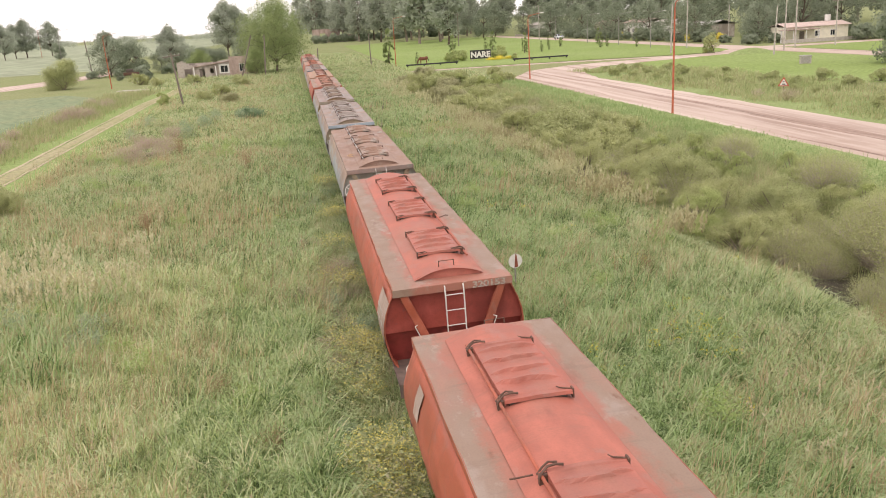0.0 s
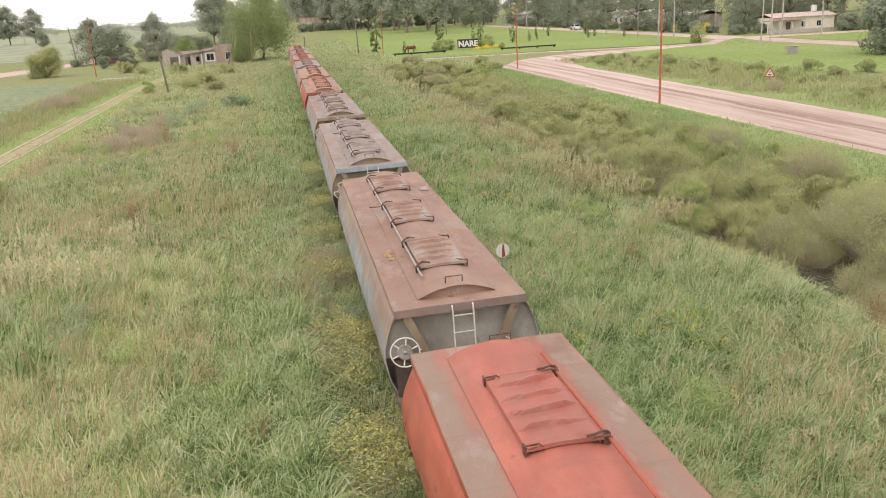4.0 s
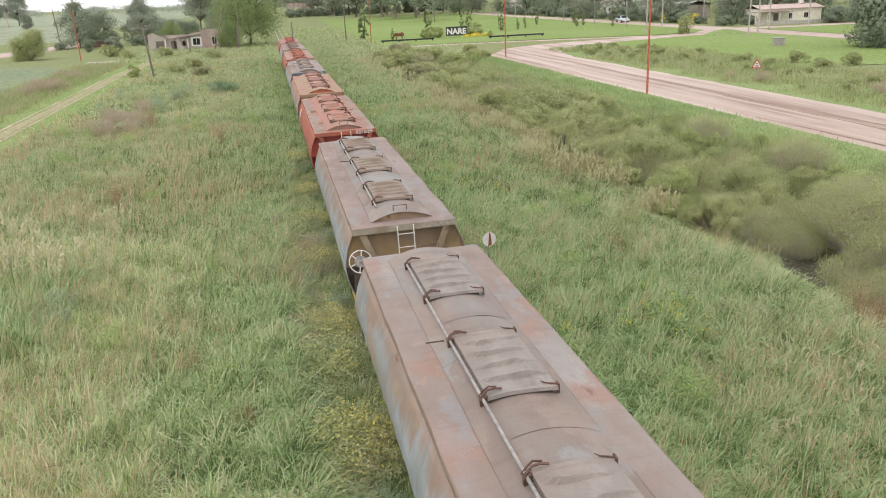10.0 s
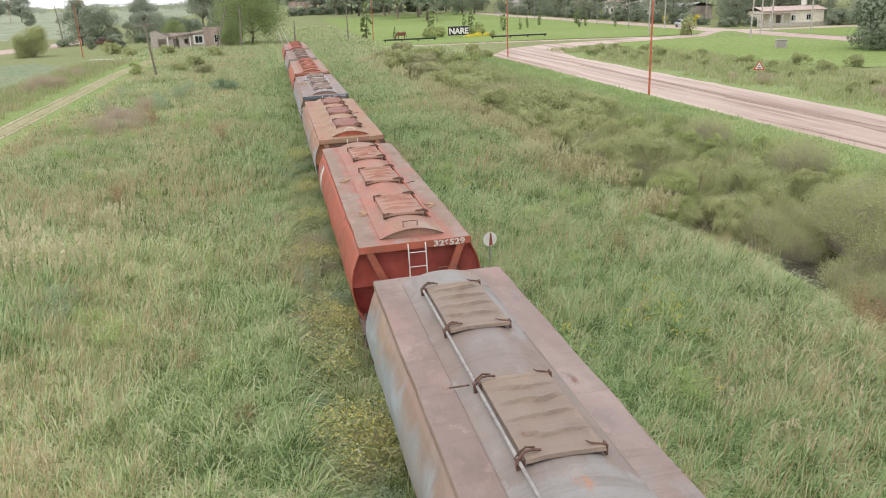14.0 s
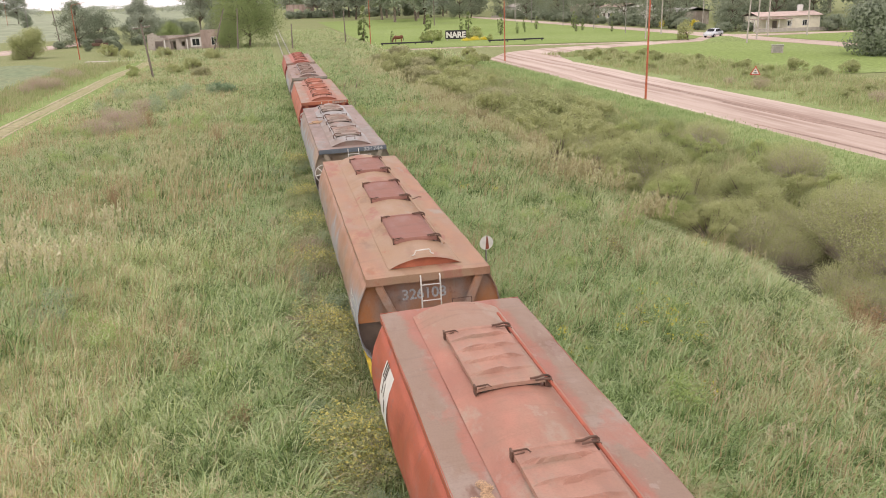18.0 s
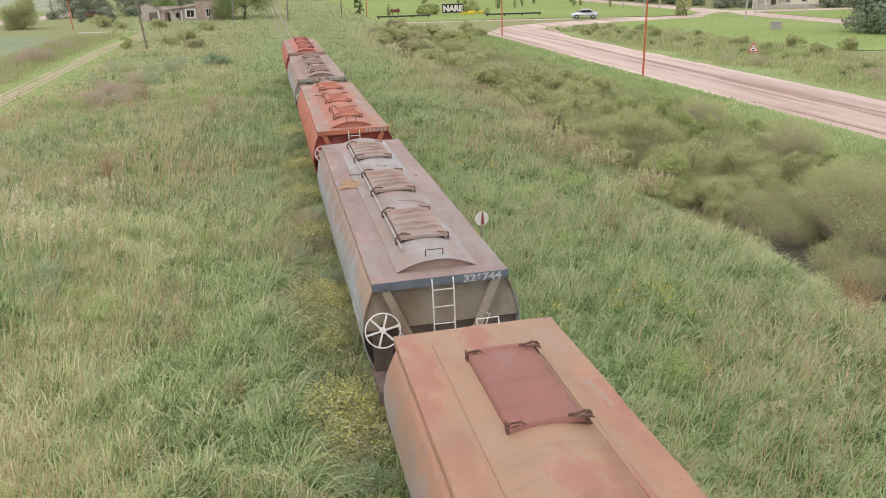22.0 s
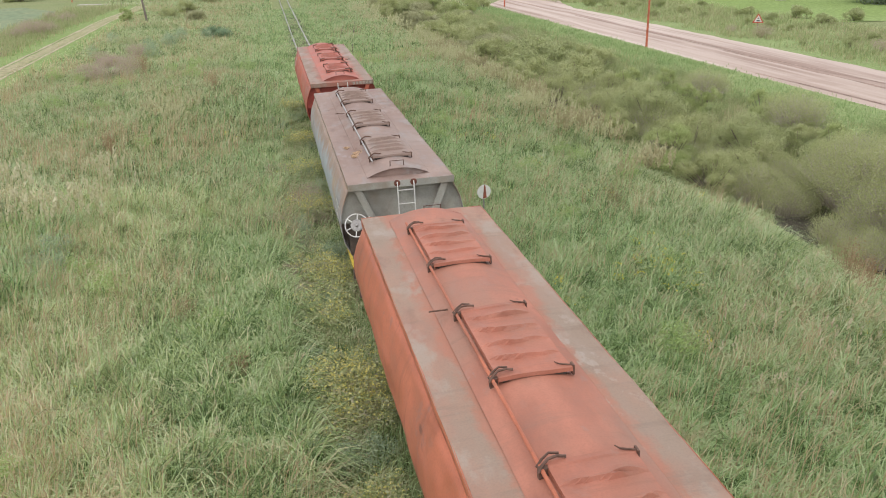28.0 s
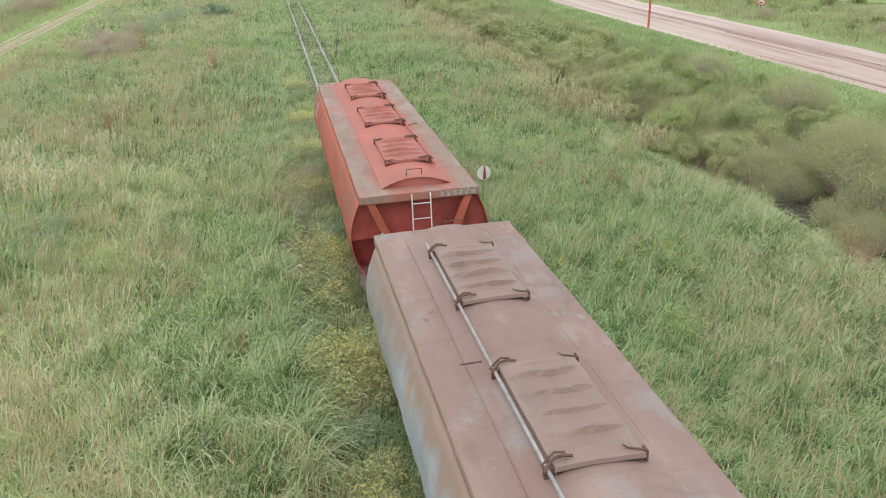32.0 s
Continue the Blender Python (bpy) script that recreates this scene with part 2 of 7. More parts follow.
M_willow = leafy("willow_leaves", [(0.267, 0.34, 0.147), (0.313, 0.386, 0.175), (0.359, 0.428, 0.207)], 0.08, 0.5)
M_bark = plain("bark", (0.17, 0.13, 0.10), 0.9, 0, 0.5, 3.0)
M_bark_pale = plain("pale_bark", (0.34, 0.28, 0.23), 0.9, 0, 0.5, 2.0)
M_rail = plain("worn_rail_steel", (0.42, 0.40, 0.38), 0.35, 0.7, 0.3, 3.0)
M_railrust = plain("rusty_rail", (0.13, 0.08, 0.055), 0.8, 0.1, 0.4, 8.0)
M_sleeper = plain("weathered_sleeper", (0.15, 0.12, 0.095), 0.9, 0, 0.45, 9.0)
M_steel = plain("dark_grimy_steel", (0.11, 0.085, 0.07), 0.75, 0.1, 0.4, 5.0)
M_deck = plain("dusty_steel_deck", (0.17, 0.12, 0.10), 0.8, 0, 0.45, 4.0)
M_iron = plain("rusty_iron", (0.17, 0.095, 0.068), 0.75, 0.2, 0.5, 12.0)
M_white = plain("white_enamel", (0.70, 0.69, 0.66), 0.5, 0, 0.12, 8.0)
M_galv = plain("grey_galvanised_pipe", (0.42, 0.40, 0.38), 0.45, 0.4, 0.35, 10.0)
M_grain = plain("spilt_maize", (0.66, 0.44, 0.27), 0.7, 0, 0.45, 60.0)
M_redpole = plain("red_oxide_pole", (0.50, 0.13, 0.065), 0.6, 0, 0.3, 3.0)
M_wood = plain("grey_weathered_wood", (0.24, 0.20, 0.17), 0.9, 0, 0.4, 6.0)
M_concrete = plain("pale_concrete", (0.50, 0.46, 0.42), 0.9, 0, 0.3, 2.0)
M_black = plain("black_board", (0.03, 0.03, 0.032), 0.6, 0, 0.3, 5.0)
M_red = plain("red_sign_paint", (0.60, 0.06, 0.04), 0.5, 0, 0.15, 5.0)
M_glass = plain("dark_window_glass", (0.025, 0.03, 0.035), 0.12, 0, 0.3, 2.0)
M_yellowpaint = plain("yellow_edge_paint", (0.62, 0.45, 0.05), 0.6, 0, 0.4, 6.0)
M_tyre = plain("tyre_rubber", (0.02, 0.02, 0.02), 0.85, 0, 0.2, 9.0)
M_carpaint = plain("silver_white_car_paint", (0.62, 0.66, 0.70), 0.25, 0.2, 0.06, 3.0)
M_horse = plain("chestnut_coat", (0.17, 0.06, 0.028), 0.7, 0, 0.25, 5.0)
M_corrugated = plain("rusty_roof_sheet", (0.40, 0.29, 0.25), 0.7, 0.1, 0.35, 1.5)
M_cream = plain("cream_wall_paint", (0.86, 0.81, 0.68), 0.85, 0, 0.15, 1.2)

M_rut = turf("bare_rut_earth", (0.47, 0.41, 0.28), (0.52, 0.45, 0.32), (0.36, 0.36, 0.20), 0.3, 4.0, 0.1)

M_tracksod = turf("short_green_sod", (0.22, 0.31, 0.10), (0.26, 0.34, 0.13), (0.29, 0.33, 0.15), 0.15, 3.0, 0.3)
M_trackmid = turf("worn_track_middle", (0.36, 0.34, 0.19), (0.40, 0.36, 0.23), (0.30, 0.33, 0.16), 0.3, 3.0, 0.3)
M_sod = leafy("short_sod_blades", [(0.25, 0.36, 0.145), (0.31, 0.41, 0.18), (0.38, 0.45, 0.22)], 0.1, 0.4)
M_dull = leafy("rough_verge_blades", [(0.28, 0.35, 0.15), (0.36, 0.41, 0.19), (0.44, 0.45, 0.25), (0.46, 0.40, 0.25)], 0.12, 0.4)
M_bluegreen = leafy("blue_green_weed_leaves", [(0.28, 0.37, 0.24), (0.37, 0.46, 0.30), (0.47, 0.53, 0.36)], 0.3, 0.4)
M_brightweed = leafy("bright_green_weed_leaves", [(0.31, 0.42, 0.15), (0.41, 0.53, 0.21), (0.50, 0.59, 0.28)], 0.4, 0.45)

M_mudtrack = turf("dark_wheel_track", (0.38, 0.275, 0.225), (0.42, 0.31, 0.26), (0.49, 0.375, 0.32), 0.4, 5.0, 0.2)


def stained_wall(name, base, stain):
    m, n, l, p = nodes_of(name)
    c = obj_coord(n)
    a = noise_tex(n, l, c, 0.5, 6, 0, (1, 1, 0.5))
    b = noise_tex(n, l, c, 3.0, 6, 4)
    col = blend(n, l, span(n, l, a, 0.42, 0.62, 0, 0.85), base, stain)
    col = blend(n, l, span(n, l, b, 0.5, 0.75, 0, 0.6), col, tuple(v * 0.6 for v in stain))
    l.new(col, p.inputs["Base Color"])
    p.inputs["Roughness"].default_value = 0.9
    relief(n, l, p, b, 0.3, 0.03)
    return m


M_plaster = stained_wall("stained_plaster", (0.44, 0.395, 0.35), (0.22, 0.185, 0.16))
M_oldbrick = stained_wall("old_pink_plaster", (0.46, 0.36, 0.315), (0.27, 0.205, 0.175))


def dirt_road(name):
    """Pinkish packed earth with soft, broken wheel tracks along it."""
    m, n, l, p = nodes_of(name)
    w = world_coord(n)
    big = noise_tex(n, l, w, 0.09, 5, 0, (1.0, 0.25, 1.0))
    track = noise_tex(n, l, w, 0.95, 5, 2, (1.0, 0.03, 1.0), 0.55)
    broken = noise_tex(n, l, w, 0.5, 5, 12, (0.6, 0.12, 1.0))
    mud = noise_tex(n, l, w, 0.35, 6, 9, (1.0, 0.3, 1.0), 0.65)
    fine = noise_tex(n, l, w, 6.0, 5, 6)
    col = blend(n, l, span(n, l, big, 0.35, 0.65), (0.43, 0.335, 0.28), (0.49, 0.395, 0.34))
    col = blend(n, l, span(n, l, track, 0.50, 0.40, 0, 0.6), col, (0.585, 0.49, 0.43))
    deep = n.new("ShaderNodeMath")
    deep.operation = "MULTIPLY"
    l.new(span(n, l, track, 0.51, 0.60), deep.inputs[0])
    l.new(span(n, l, broken, 0.40, 0.60, 0.05, 0.8), deep.inputs[1])
    col = blend(n, l, deep.outputs["Value"], col, (0.27, 0.185, 0.145))
    split = n.new("ShaderNodeSeparateXYZ")
    l.new(w, split.inputs["Vector"])
    bend = noise_tex(n, l, w, 0.045, 3, 21, (0.1, 1.0, 0.1))
    for centre, width, depth in ((32.3, 0.34, 0.75), (33.9, 0.24, 0.55), (30.7, 0.26, 0.4), (28.7, 0.22, 0.45)):
        aside = n.new("ShaderNodeMath")
        aside.operation = "MULTIPLY_ADD"
        aside.inputs[1].default_value, aside.inputs[2].default_value = 3.2, -centre - 1.6
        l.new(bend, aside.inputs[0])
        off = n.new("ShaderNodeMath")
        l.new(split.outputs["X"], off.inputs[0])
        l.new(aside.outputs["Value"], off.inputs[1])
        gap = n.new("ShaderNodeMath")
        gap.operation = "ABSOLUTE"
        l.new(off.outputs["Value"], gap.inputs[0])
        rut = n.new("ShaderNodeMath")
        rut.operation = "MULTIPLY"
        l.new(span(n, l, gap.outputs["Value"], width, width * 0.35, 0, depth), rut.inputs[0])
        l.new(span(n, l, broken, 0.36, 0.58, 0.25, 1.0), rut.inputs[1])
        col = blend(n, l, rut.outputs["Value"], col, (0.29, 0.20, 0.16))
    col = blend(n, l, span(n, l, mud, 0.58, 0.68, 0, 0.45), col, (0.30, 0.21, 0.165))
    col = blend(n, l, span(n, l, fine, 0.45, 0.8, 0, 0.4), col, (0.36, 0.26, 0.21))
    l.new(col, p.inputs["Base Color"])
    p.inputs["Roughness"].default_value = 0.9
    relief(n, l, p, track, 0.5, 0.08)
    return m


M_road = dirt_road("pink_dirt_road")


def muddy_water():
    m, n, l, p = nodes_of("ditch_water")
    f = noise_tex(n, l, world_coord(n), 1.2, 4)
    l.new(blend(n, l, span(n, l, f, 0.4, 0.7), (0.06, 0.055, 0.045), (0.10, 0.09, 0.07)), p.inputs["Base Color"])
    p.inputs["Roughness"].default_value = 0.08
    ripple = noise_tex(n, l, world_coord(n), 9.0, 3)
    relief(n, l, p, ripple, 0.7, 0.03)
    return m


M_water = muddy_water()

# ---- mesh helpers ----
def part(name, bm, material, parent=None, label="", smooth=False):
    me = bpy.data.meshes.new(name)
    if smooth:
        for f in bm.faces:
            f.smooth = True
    bm.to_mesh(me)
    bm.free()
    for mt in material if isinstance(material, list) else [material]:
        me.materials.append(mt)
    ob = new(name, me)
    ob.parent = parent
    if label:
        ob["label"] = label
    return ob


def again(ob, m, parent=None):
    """The same mesh once more, as an object of its own."""
    twin = new(ob.name.split(".")[0], ob.data)
    twin.parent = parent or ob.parent
    twin.matrix_local = m
    return twin


def add_box(bm, lo, hi, bevel=0.0, m=None):
    size = [b - a for a, b in zip(lo, hi)]
    mid = [(a + b) / 2 for a, b in zip(lo, hi)]
    r = bmesh.ops.create_cube(bm, size=1.0, matrix=(m or Matrix()) @ Matrix.Translation(mid) @ Matrix.Diagonal((*size, 1)))
    if bevel:
        es = list({e for v in r["verts"] for e in v.link_edges})
        bmesh.ops.bevel(bm, geom=es, offset=bevel, segments=2, affect="EDGES", profile=0.6)


def box(lo, hi, bevel=0.0, m=None):
    bm = bmesh.new()
    add_box(bm, lo, hi, bevel, m)
    return bm


def add_bar(bm, a, b, r1, r2=None, seg=8):
    a, b = Vector(a), Vector(b)
    turn = (b - a).to_track_quat("Z", "Y").to_matrix().to_4x4()
    bmesh.ops.create_cone(bm, cap_ends=True, segments=seg, radius1=r1, radius2=r1 if r2 is None else r2,
                          depth=(b - a).length, matrix=Matrix.Translation((a + b) / 2) @ turn)


def bar(a, b, r1, r2=None, seg=8):
    bm = bmesh.new()
    add_bar(bm, a, b, r1, r2, seg)
    return bm


def pipe(points, r, seg=8):
    """One bent round bar through the points."""
    bm = bmesh.new()
    pts = [Vector(p) for p in points]
    side = None
    rings = []
    for i, p in enumerate(pts):
        d = ((p - pts[i - 1]).normalized() if i else Vector()) + ((pts[i + 1] - p).normalized() if i < len(pts) - 1 else Vector())
        d.normalize()
        if side is None:
            side = d.orthogonal().normalized()
        side = (side - d * side.dot(d)).normalized()
        up = d.cross(side)
        rings.append([bm.verts.new(p + (side * math.cos(a) + up * math.sin(a)) * r) for a in (2 * math.pi * k / seg for k in range(seg))])
    for a, b in zip(rings, rings[1:]):
        for k in range(seg):
            bm.faces.new((a[k], a[(k + 1) % seg], b[(k + 1) % seg], b[k]))
    bm.faces.new(rings[0][::-1])
    bm.faces.new(rings[-1])
    bmesh.ops.recalc_face_normals(bm, faces=bm.faces)
    return bm


def add_ring(bm, centre, axis_m, big, small, seg=24, tube=6):
    rows = []
    for i in range(seg):
        a = 2 * math.pi * i / seg
        rows.append([bm.verts.new(axis_m @ Vector(((big + small * math.cos(b)) * math.cos(a), (big + small * math.cos(b)) * math.sin(a),
                                                   small * math.sin(b))) + Vector(centre)) for b in (2 * math.pi * j / tube for j in range(tube))])
    for i in range(seg):
        for j in range(tube):
            k, q = (i + 1) % seg, (j + 1) % tube
            bm.faces.new((rows[i][j], rows[k][j], rows[k][q], rows[i][q]))


def sheet(bm, rows):
    """A skin over rows of points."""
    vs = [[bm.verts.new(q) for q in row] for row in rows]
    for r, s in zip(vs, vs[1:]):
        for i in range(len(r) - 1):
            bm.faces.new((r[i], r[i + 1], s[i + 1], s[i]))
    return vs


def raw_mesh(name, co, loops, sizes, material, kind="", label="", category="", parent=None):
    me = bpy.data.meshes.new(name)
    co, loops, sizes = np.asarray(co, np.float32), np.asarray(loops, np.int32).ravel(), np.asarray(sizes, np.int32)
    me.vertices.add(len(co))
    me.vertices.foreach_set("co", co.ravel())
    me.loops.add(len(loops))
    me.loops.foreach_set("vertex_index", loops.ravel())
    me.polygons.add(len(sizes))
    starts = np.concatenate(([0], np.cumsum(sizes)[:-1])).astype(np.int32)
    me.polygons.foreach_set("loop_start", starts)
    me.update(calc_edges=True)
    me.materials.append(material)
    ob = new(name, me)
    ob.parent = parent
    return tagged(ob, label, category, "", kind)


# ---- ground, roads, fields ----
def ground_z(x, y):
    """A flat plain with a ditch that runs beside the railway."""
    return -0.85 * np.exp(-((x - 15.9) / 1.75) ** 2) * np.clip((y + 30) / 20, 0, 1) * np.clip((118 - y) / 14, 0, 1)


def ground_sheet():
    xs = np.concatenate([np.array([-3000, -1200, -500, -200, -100, -60]), np.arange(-40, 10, 5.0), np.arange(10, 22.1, 0.75),
                         np.array([25, 30, 40, 60, 100, 200, 500, 1200, 3000])])
    ys = np.concatenate([np.array([-3000, -800, -200, -60]), np.arange(-30, 125, 5.0), np.array([140, 170, 220, 300, 450, 800, 1500, 3200])])
    gx, gy = np.meshgrid(xs, ys)
    gz = ground_z(gx, gy)
    co = np.stack([gx, gy, gz], -1).reshape(-1, 3)
    w = len(xs)
    i = (np.arange(len(ys) - 1)[:, None] * w + np.arange(w - 1)[None]).ravel()
    loops = np.stack([i, i + 1, i + 1 + w, i + w], -1)
    ob = raw_mesh("ground", co, loops, np.full(len(loops), 4), M_soil, "structure", "flat grassy plain with a wet ditch beside the track", "ground")
    for f in ob.data.polygons:
        f.use_smooth = True


ground_sheet()


def ribbon(name, line, material, z, label, category, step=2.0, wobble=0.25, skirt=True):
    """A strip along a centre line of (x, y, half width), with uneven edges."""
    pts = []
    for (x0, y0, h0), (x1, y1, h1) in zip(line, line[1:]):
        k = max(1, int(math.hypot(x1 - x0, y1 - y0) / step))
        pts += [(x0 + (x1 - x0) * i / k, y0 + (y1 - y0) * i / k, h0 + (h1 - h0) * i / k) for i in range(k)]
    pts.append(line[-1])
    bm = bmesh.new()
    rows = []
    for i, (x, y, h) in enumerate(pts):
        a, b = pts[max(0, i - 1)], pts[min(len(pts) - 1, i + 1)]
        d = Vector((b[0] - a[0], b[1] - a[1])).normalized()
        nx, ny = d.y, -d.x
        row = []
        for s in (-1.0, -0.93, -0.5, 0.0, 0.5, 0.93, 1.0):
            e = h * s + (wobble * noise.noise(Vector((x * 0.35, y * 0.35, s * 3))) if abs(s) > 0.6 else 0)
            zz = z - (0.06 if abs(s) == 1.0 and skirt else 0) + 0.012 * noise.noise(Vector((x * 0.4 + s * 5, y * 0.1, 2)))
            row.append((x + nx * e, y + ny * e, zz))
        rows.append(row)
    sheet(bm, rows)
    bmesh.ops.recalc_face_normals(bm, faces=bm.faces)
    return tagged(part(name, bm, material, smooth=True), label, category, "", "structure")


def patch(name, corners, z, material, label, category):
    bm = bmesh.new()
    bm.faces.new([bm.verts.new((x, y, z)) for x, y in corners])
    bmesh.ops.recalc_face_normals(bm, faces=bm.faces)
    return tagged(part(name, bm, material), label, category, "", "structure")


ribbon("road", [(31.6, -80, 4.1), (31.6, 84, 4.0), (31.4, 96, 4.3), (32.3, 105, 4.6), (35.6, 113.5, 4.2), (41.5, 119, 3.6), (49, 121.3, 2.9),
                (60, 124.0, 2.3), (70, 127.5, 2.6), (75.5, 133, 3.4), (77.5, 141, 3.2)],
       M_road, 0.06, "wide pink dirt road with wheel tracks", "road", 2.0, 0.5)
for xa, y0, y1, w, k in ((30.9, 22, 58, 0.26, 0), (31.6, 56, 88, 0.20, 1), (28.6, 12, 48, 0.15, 2), (32.7, 30, 70, 0.12, 3)):
    line = [(xa + 0.75 * math.sin((y - y0) * 0.055 + k), y, w * (0.35 + 0.75 * math.sin((y - y0) / (y1 - y0) * math.pi) * math.sin(y * 0.23 + 2 * k) ** 2)) for y in range(y0, y1, 3)]
    ribbon("wheel_track", line, M_mudtrack, 0.074, "dark damp wheel track on the dirt road", "wheel track", 1.0, 0.14, False)
ribbon("far_road", [(77.5, 90, 2.6), (77.5, 150, 2.8), (77.5, 330, 2.6)], M_road, 0.05, "pale dirt street before the houses", "road", 5.0, 0.3)
ribbon("crossing_street", [(77.5, 136, 2.4), (90, 133, 2.2), (140, 131, 2.2)], M_road, 0.045, "pale dirt side street", "road", 4.0, 0.3)
ribbon("park_path", [(60, 126.8, 0.9), (46, 130.5, 0.8), (36, 132.5, 0.8), (26, 133.5, 1.0), (18, 134.5, 1.0)], M_road, 0.055, "narrow pale path along the park", "path", 2.0, 0.15)
ribbon("left_road", [(-90, 120, 6.5), (-58, 158, 7.0), (-48.5, 176, 5.5), (-44, 196, 3.4), (-41, 225, 2.6)], M_road, 0.05, "pale dirt road by the crop field", "road", 4.0, 0.4)
ribbon("cross_path", [(-27, 136.5, 0.55), (-16, 134.8, 0.55), (-4, 134, 0.5)], M_concrete, 0.06, "pale narrow path across the grass", "path", 2.0, 0.08)
for sx in (-0.7, 0.7):
    ribbon("wheel_rut", [(-17.95 + sx, 20, 0.10), (-17.95 + sx, 104, 0.11), (-17.0 + sx, 122, 0.11), (-17.0 + sx, 134, 0.11)],
           M_rut, 0.062, "bare earth wheel rut of a farm track", "track", 2.0, 0.14)
ribbon("track_middle", [(-17.95, 20, 0.5), (-17.95, 104, 0.5), (-17.0, 122, 0.5), (-17.0, 134, 0.5)], M_trackmid, 0.045, "worn brownish strip between the wheel ruts", "track", 2.0, 0.15)
ribbon("farm_track", [(-17.95, 20, 3.2), (-17.95, 104, 3.0), (-17, 134, 2.2)], M_tracksod, 0.03, "short green grass of the farm track", "track", 3.0, 0.4)
patch("crop_field", [(-130, 30), (-26.5, 30), (-25.5, 78), (-26.5, 122), (-34, 134), (-62, 131), (-130, 75)], 0.05, M_crop, "low green crop field", "field")
# this field's colour includes the haze of distance
patch("hazed_far_field", [(-1500, 250), (-46, 230), (-60, 330), (-20, 900), (200, 1400), (-1500, 1400)], 0.04, M_hazed_field, "far green farmland with haze in its colour", "field")
patch("lawn", [(18.2, 136), (30, 135.5), (46, 133.5), (62, 129.5), (73.5, 131.5), (74.4, 142), (74.5, 330), (19, 330)], 0.05, M_lawn, "mown green park lawn", "lawn")
patch("lawn", [(46, 70), (110, 60), (140, 100), (140, 128), (90, 130.5), (80.5, 128), (80.4, 100), (74, 95), (74, 124), (66, 122.8), (50, 118.2), (46, 112)],
      0.04, M_lawn, "mown green field beside the road", "lawn")
patch("verge", [(23.0, -40), (27.7, -40), (27.6, 100), (24.5, 104), (23.0, 100)], 0.03, M_verge, "bright green road verge", "verge")
patch("verge", [(35.4, -40), (46.3, -40), (46.3, 112), (42, 113.8), (37.0, 108), (35.4, 100)], 0.03, M_verge, "rough green road verge", "verge")
patch("water", [(14.1, 4), (17.8, 4), (17.8, 60), (14.1, 60)], -0.5, M_water, "dull ditch water", "water")




# ---- railway ----
def track_bow(y):
    """How far the track bends to the east of its straight line."""
    return 0.08 * min(1.6, max(0.0, (16 - y) / 12))


def railway():
    bed = bmesh.new()
    rows = []
    for i in range(144):
        y = -152 + i * 4.0
        rows.append([(TRACK_X + dx, y, z + 0.02 * noise.noise(Vector((dx, y * 0.3, 0)))) for dx, z in ((-2.1, -0.02), (-1.2, 0.1), (0, 0.12), (1.2, 0.1), (2.1, -0.02))])
    sheet(bed, rows)
    tagged(part("track_bed", bed, M_soil, smooth=True), "overgrown earth track bed", "track bed", "", "structure")
    prof = [(-0.06, -0.13), (0.06, -0.13), (0.06, -0.115), (0.012, -0.1), (0.012, -0.035), (0.033, -0.03), (0.033, 0.0), (-0.033, 0.0), (-0.033, -0.03), (-0.012, -0.035), (-0.012, -0.1), (-0.06, -0.115)]
    tilt = math.tan(radians(-CANT))

    def rail(name, line, material, label):
        bm = bmesh.new()
        vs = [[bm.verts.new((x + px, y, z + pz)) for px, pz in prof] for x, y, z in line]
        for r, s in zip(vs, vs[1:]):
            for i in range(12):
                j = (i + 1) % 12
                bm.faces.new((r[i], r[j], s[j], s[i]))
        bmesh.ops.recalc_face_normals(bm, faces=bm.faces)
        tagged(part(name, bm, material), label, "rail", "rails", "structure")

    for s in (-0.535, 0.535):
        rail("rail", [(TRACK_X + s + track_bow(y) + 0.012 * math.sin(y * 0.21 + s), y, RAIL + s * tilt) for y in range(-150, 421, 6)], M_rail, "worn steel rail in the grass")
    for s in (0.0, 1.09):  # the siding that leaves the turnout
        rail("siding_rail", [(TRACK_X + 0.62 + s + 1.8 * max(0, (y - 43) / 21.5) ** 1.25, y, RAIL - 0.07) for y in range(52, 100, 4)], M_railrust, "rusty siding rail sunk in the grass")
    tie = part("sleeper", box((-0.95, -0.11, 0.03), (0.95, 0.11, 0.14), 0.015), M_sleeper)
    root = tagged(new("sleepers"), "weathered wooden sleepers under the rails", "sleepers", "", "structure")
    tie.parent, tie.location = root, (TRACK_X, -4.0, 0)
    for i in range(1, 150):
        again(tie, pose(TRACK_X + random.uniform(-0.04, 0.04), -4.0 + i * 0.72, 0, 0, 0, random.uniform(-1.5, 1.5)))


railway()

# ---- hopper wagons ----
ROOF = 2.64
HALF = 6.1
PROFILE = [(1.180, 2.50), (1.25, 2.34), (1.34, 2.12), (1.395, 1.90), (1.415, 1.70), (1.40, 1.48), (1.35, 1.25), (1.26, 1.04), (1.12, 0.90), (0.9, 0.84)]
HATCH_MIDS = (-3.50, 0.15, 3.85)
FLIPPED_MIDS = (-3.50, -0.02, 3.57)


def arch_z(x, rise=0.175, half=0.70):
    return ROOF + 0.012 + rise * max(0.0, 1 - (x / half) ** 2)


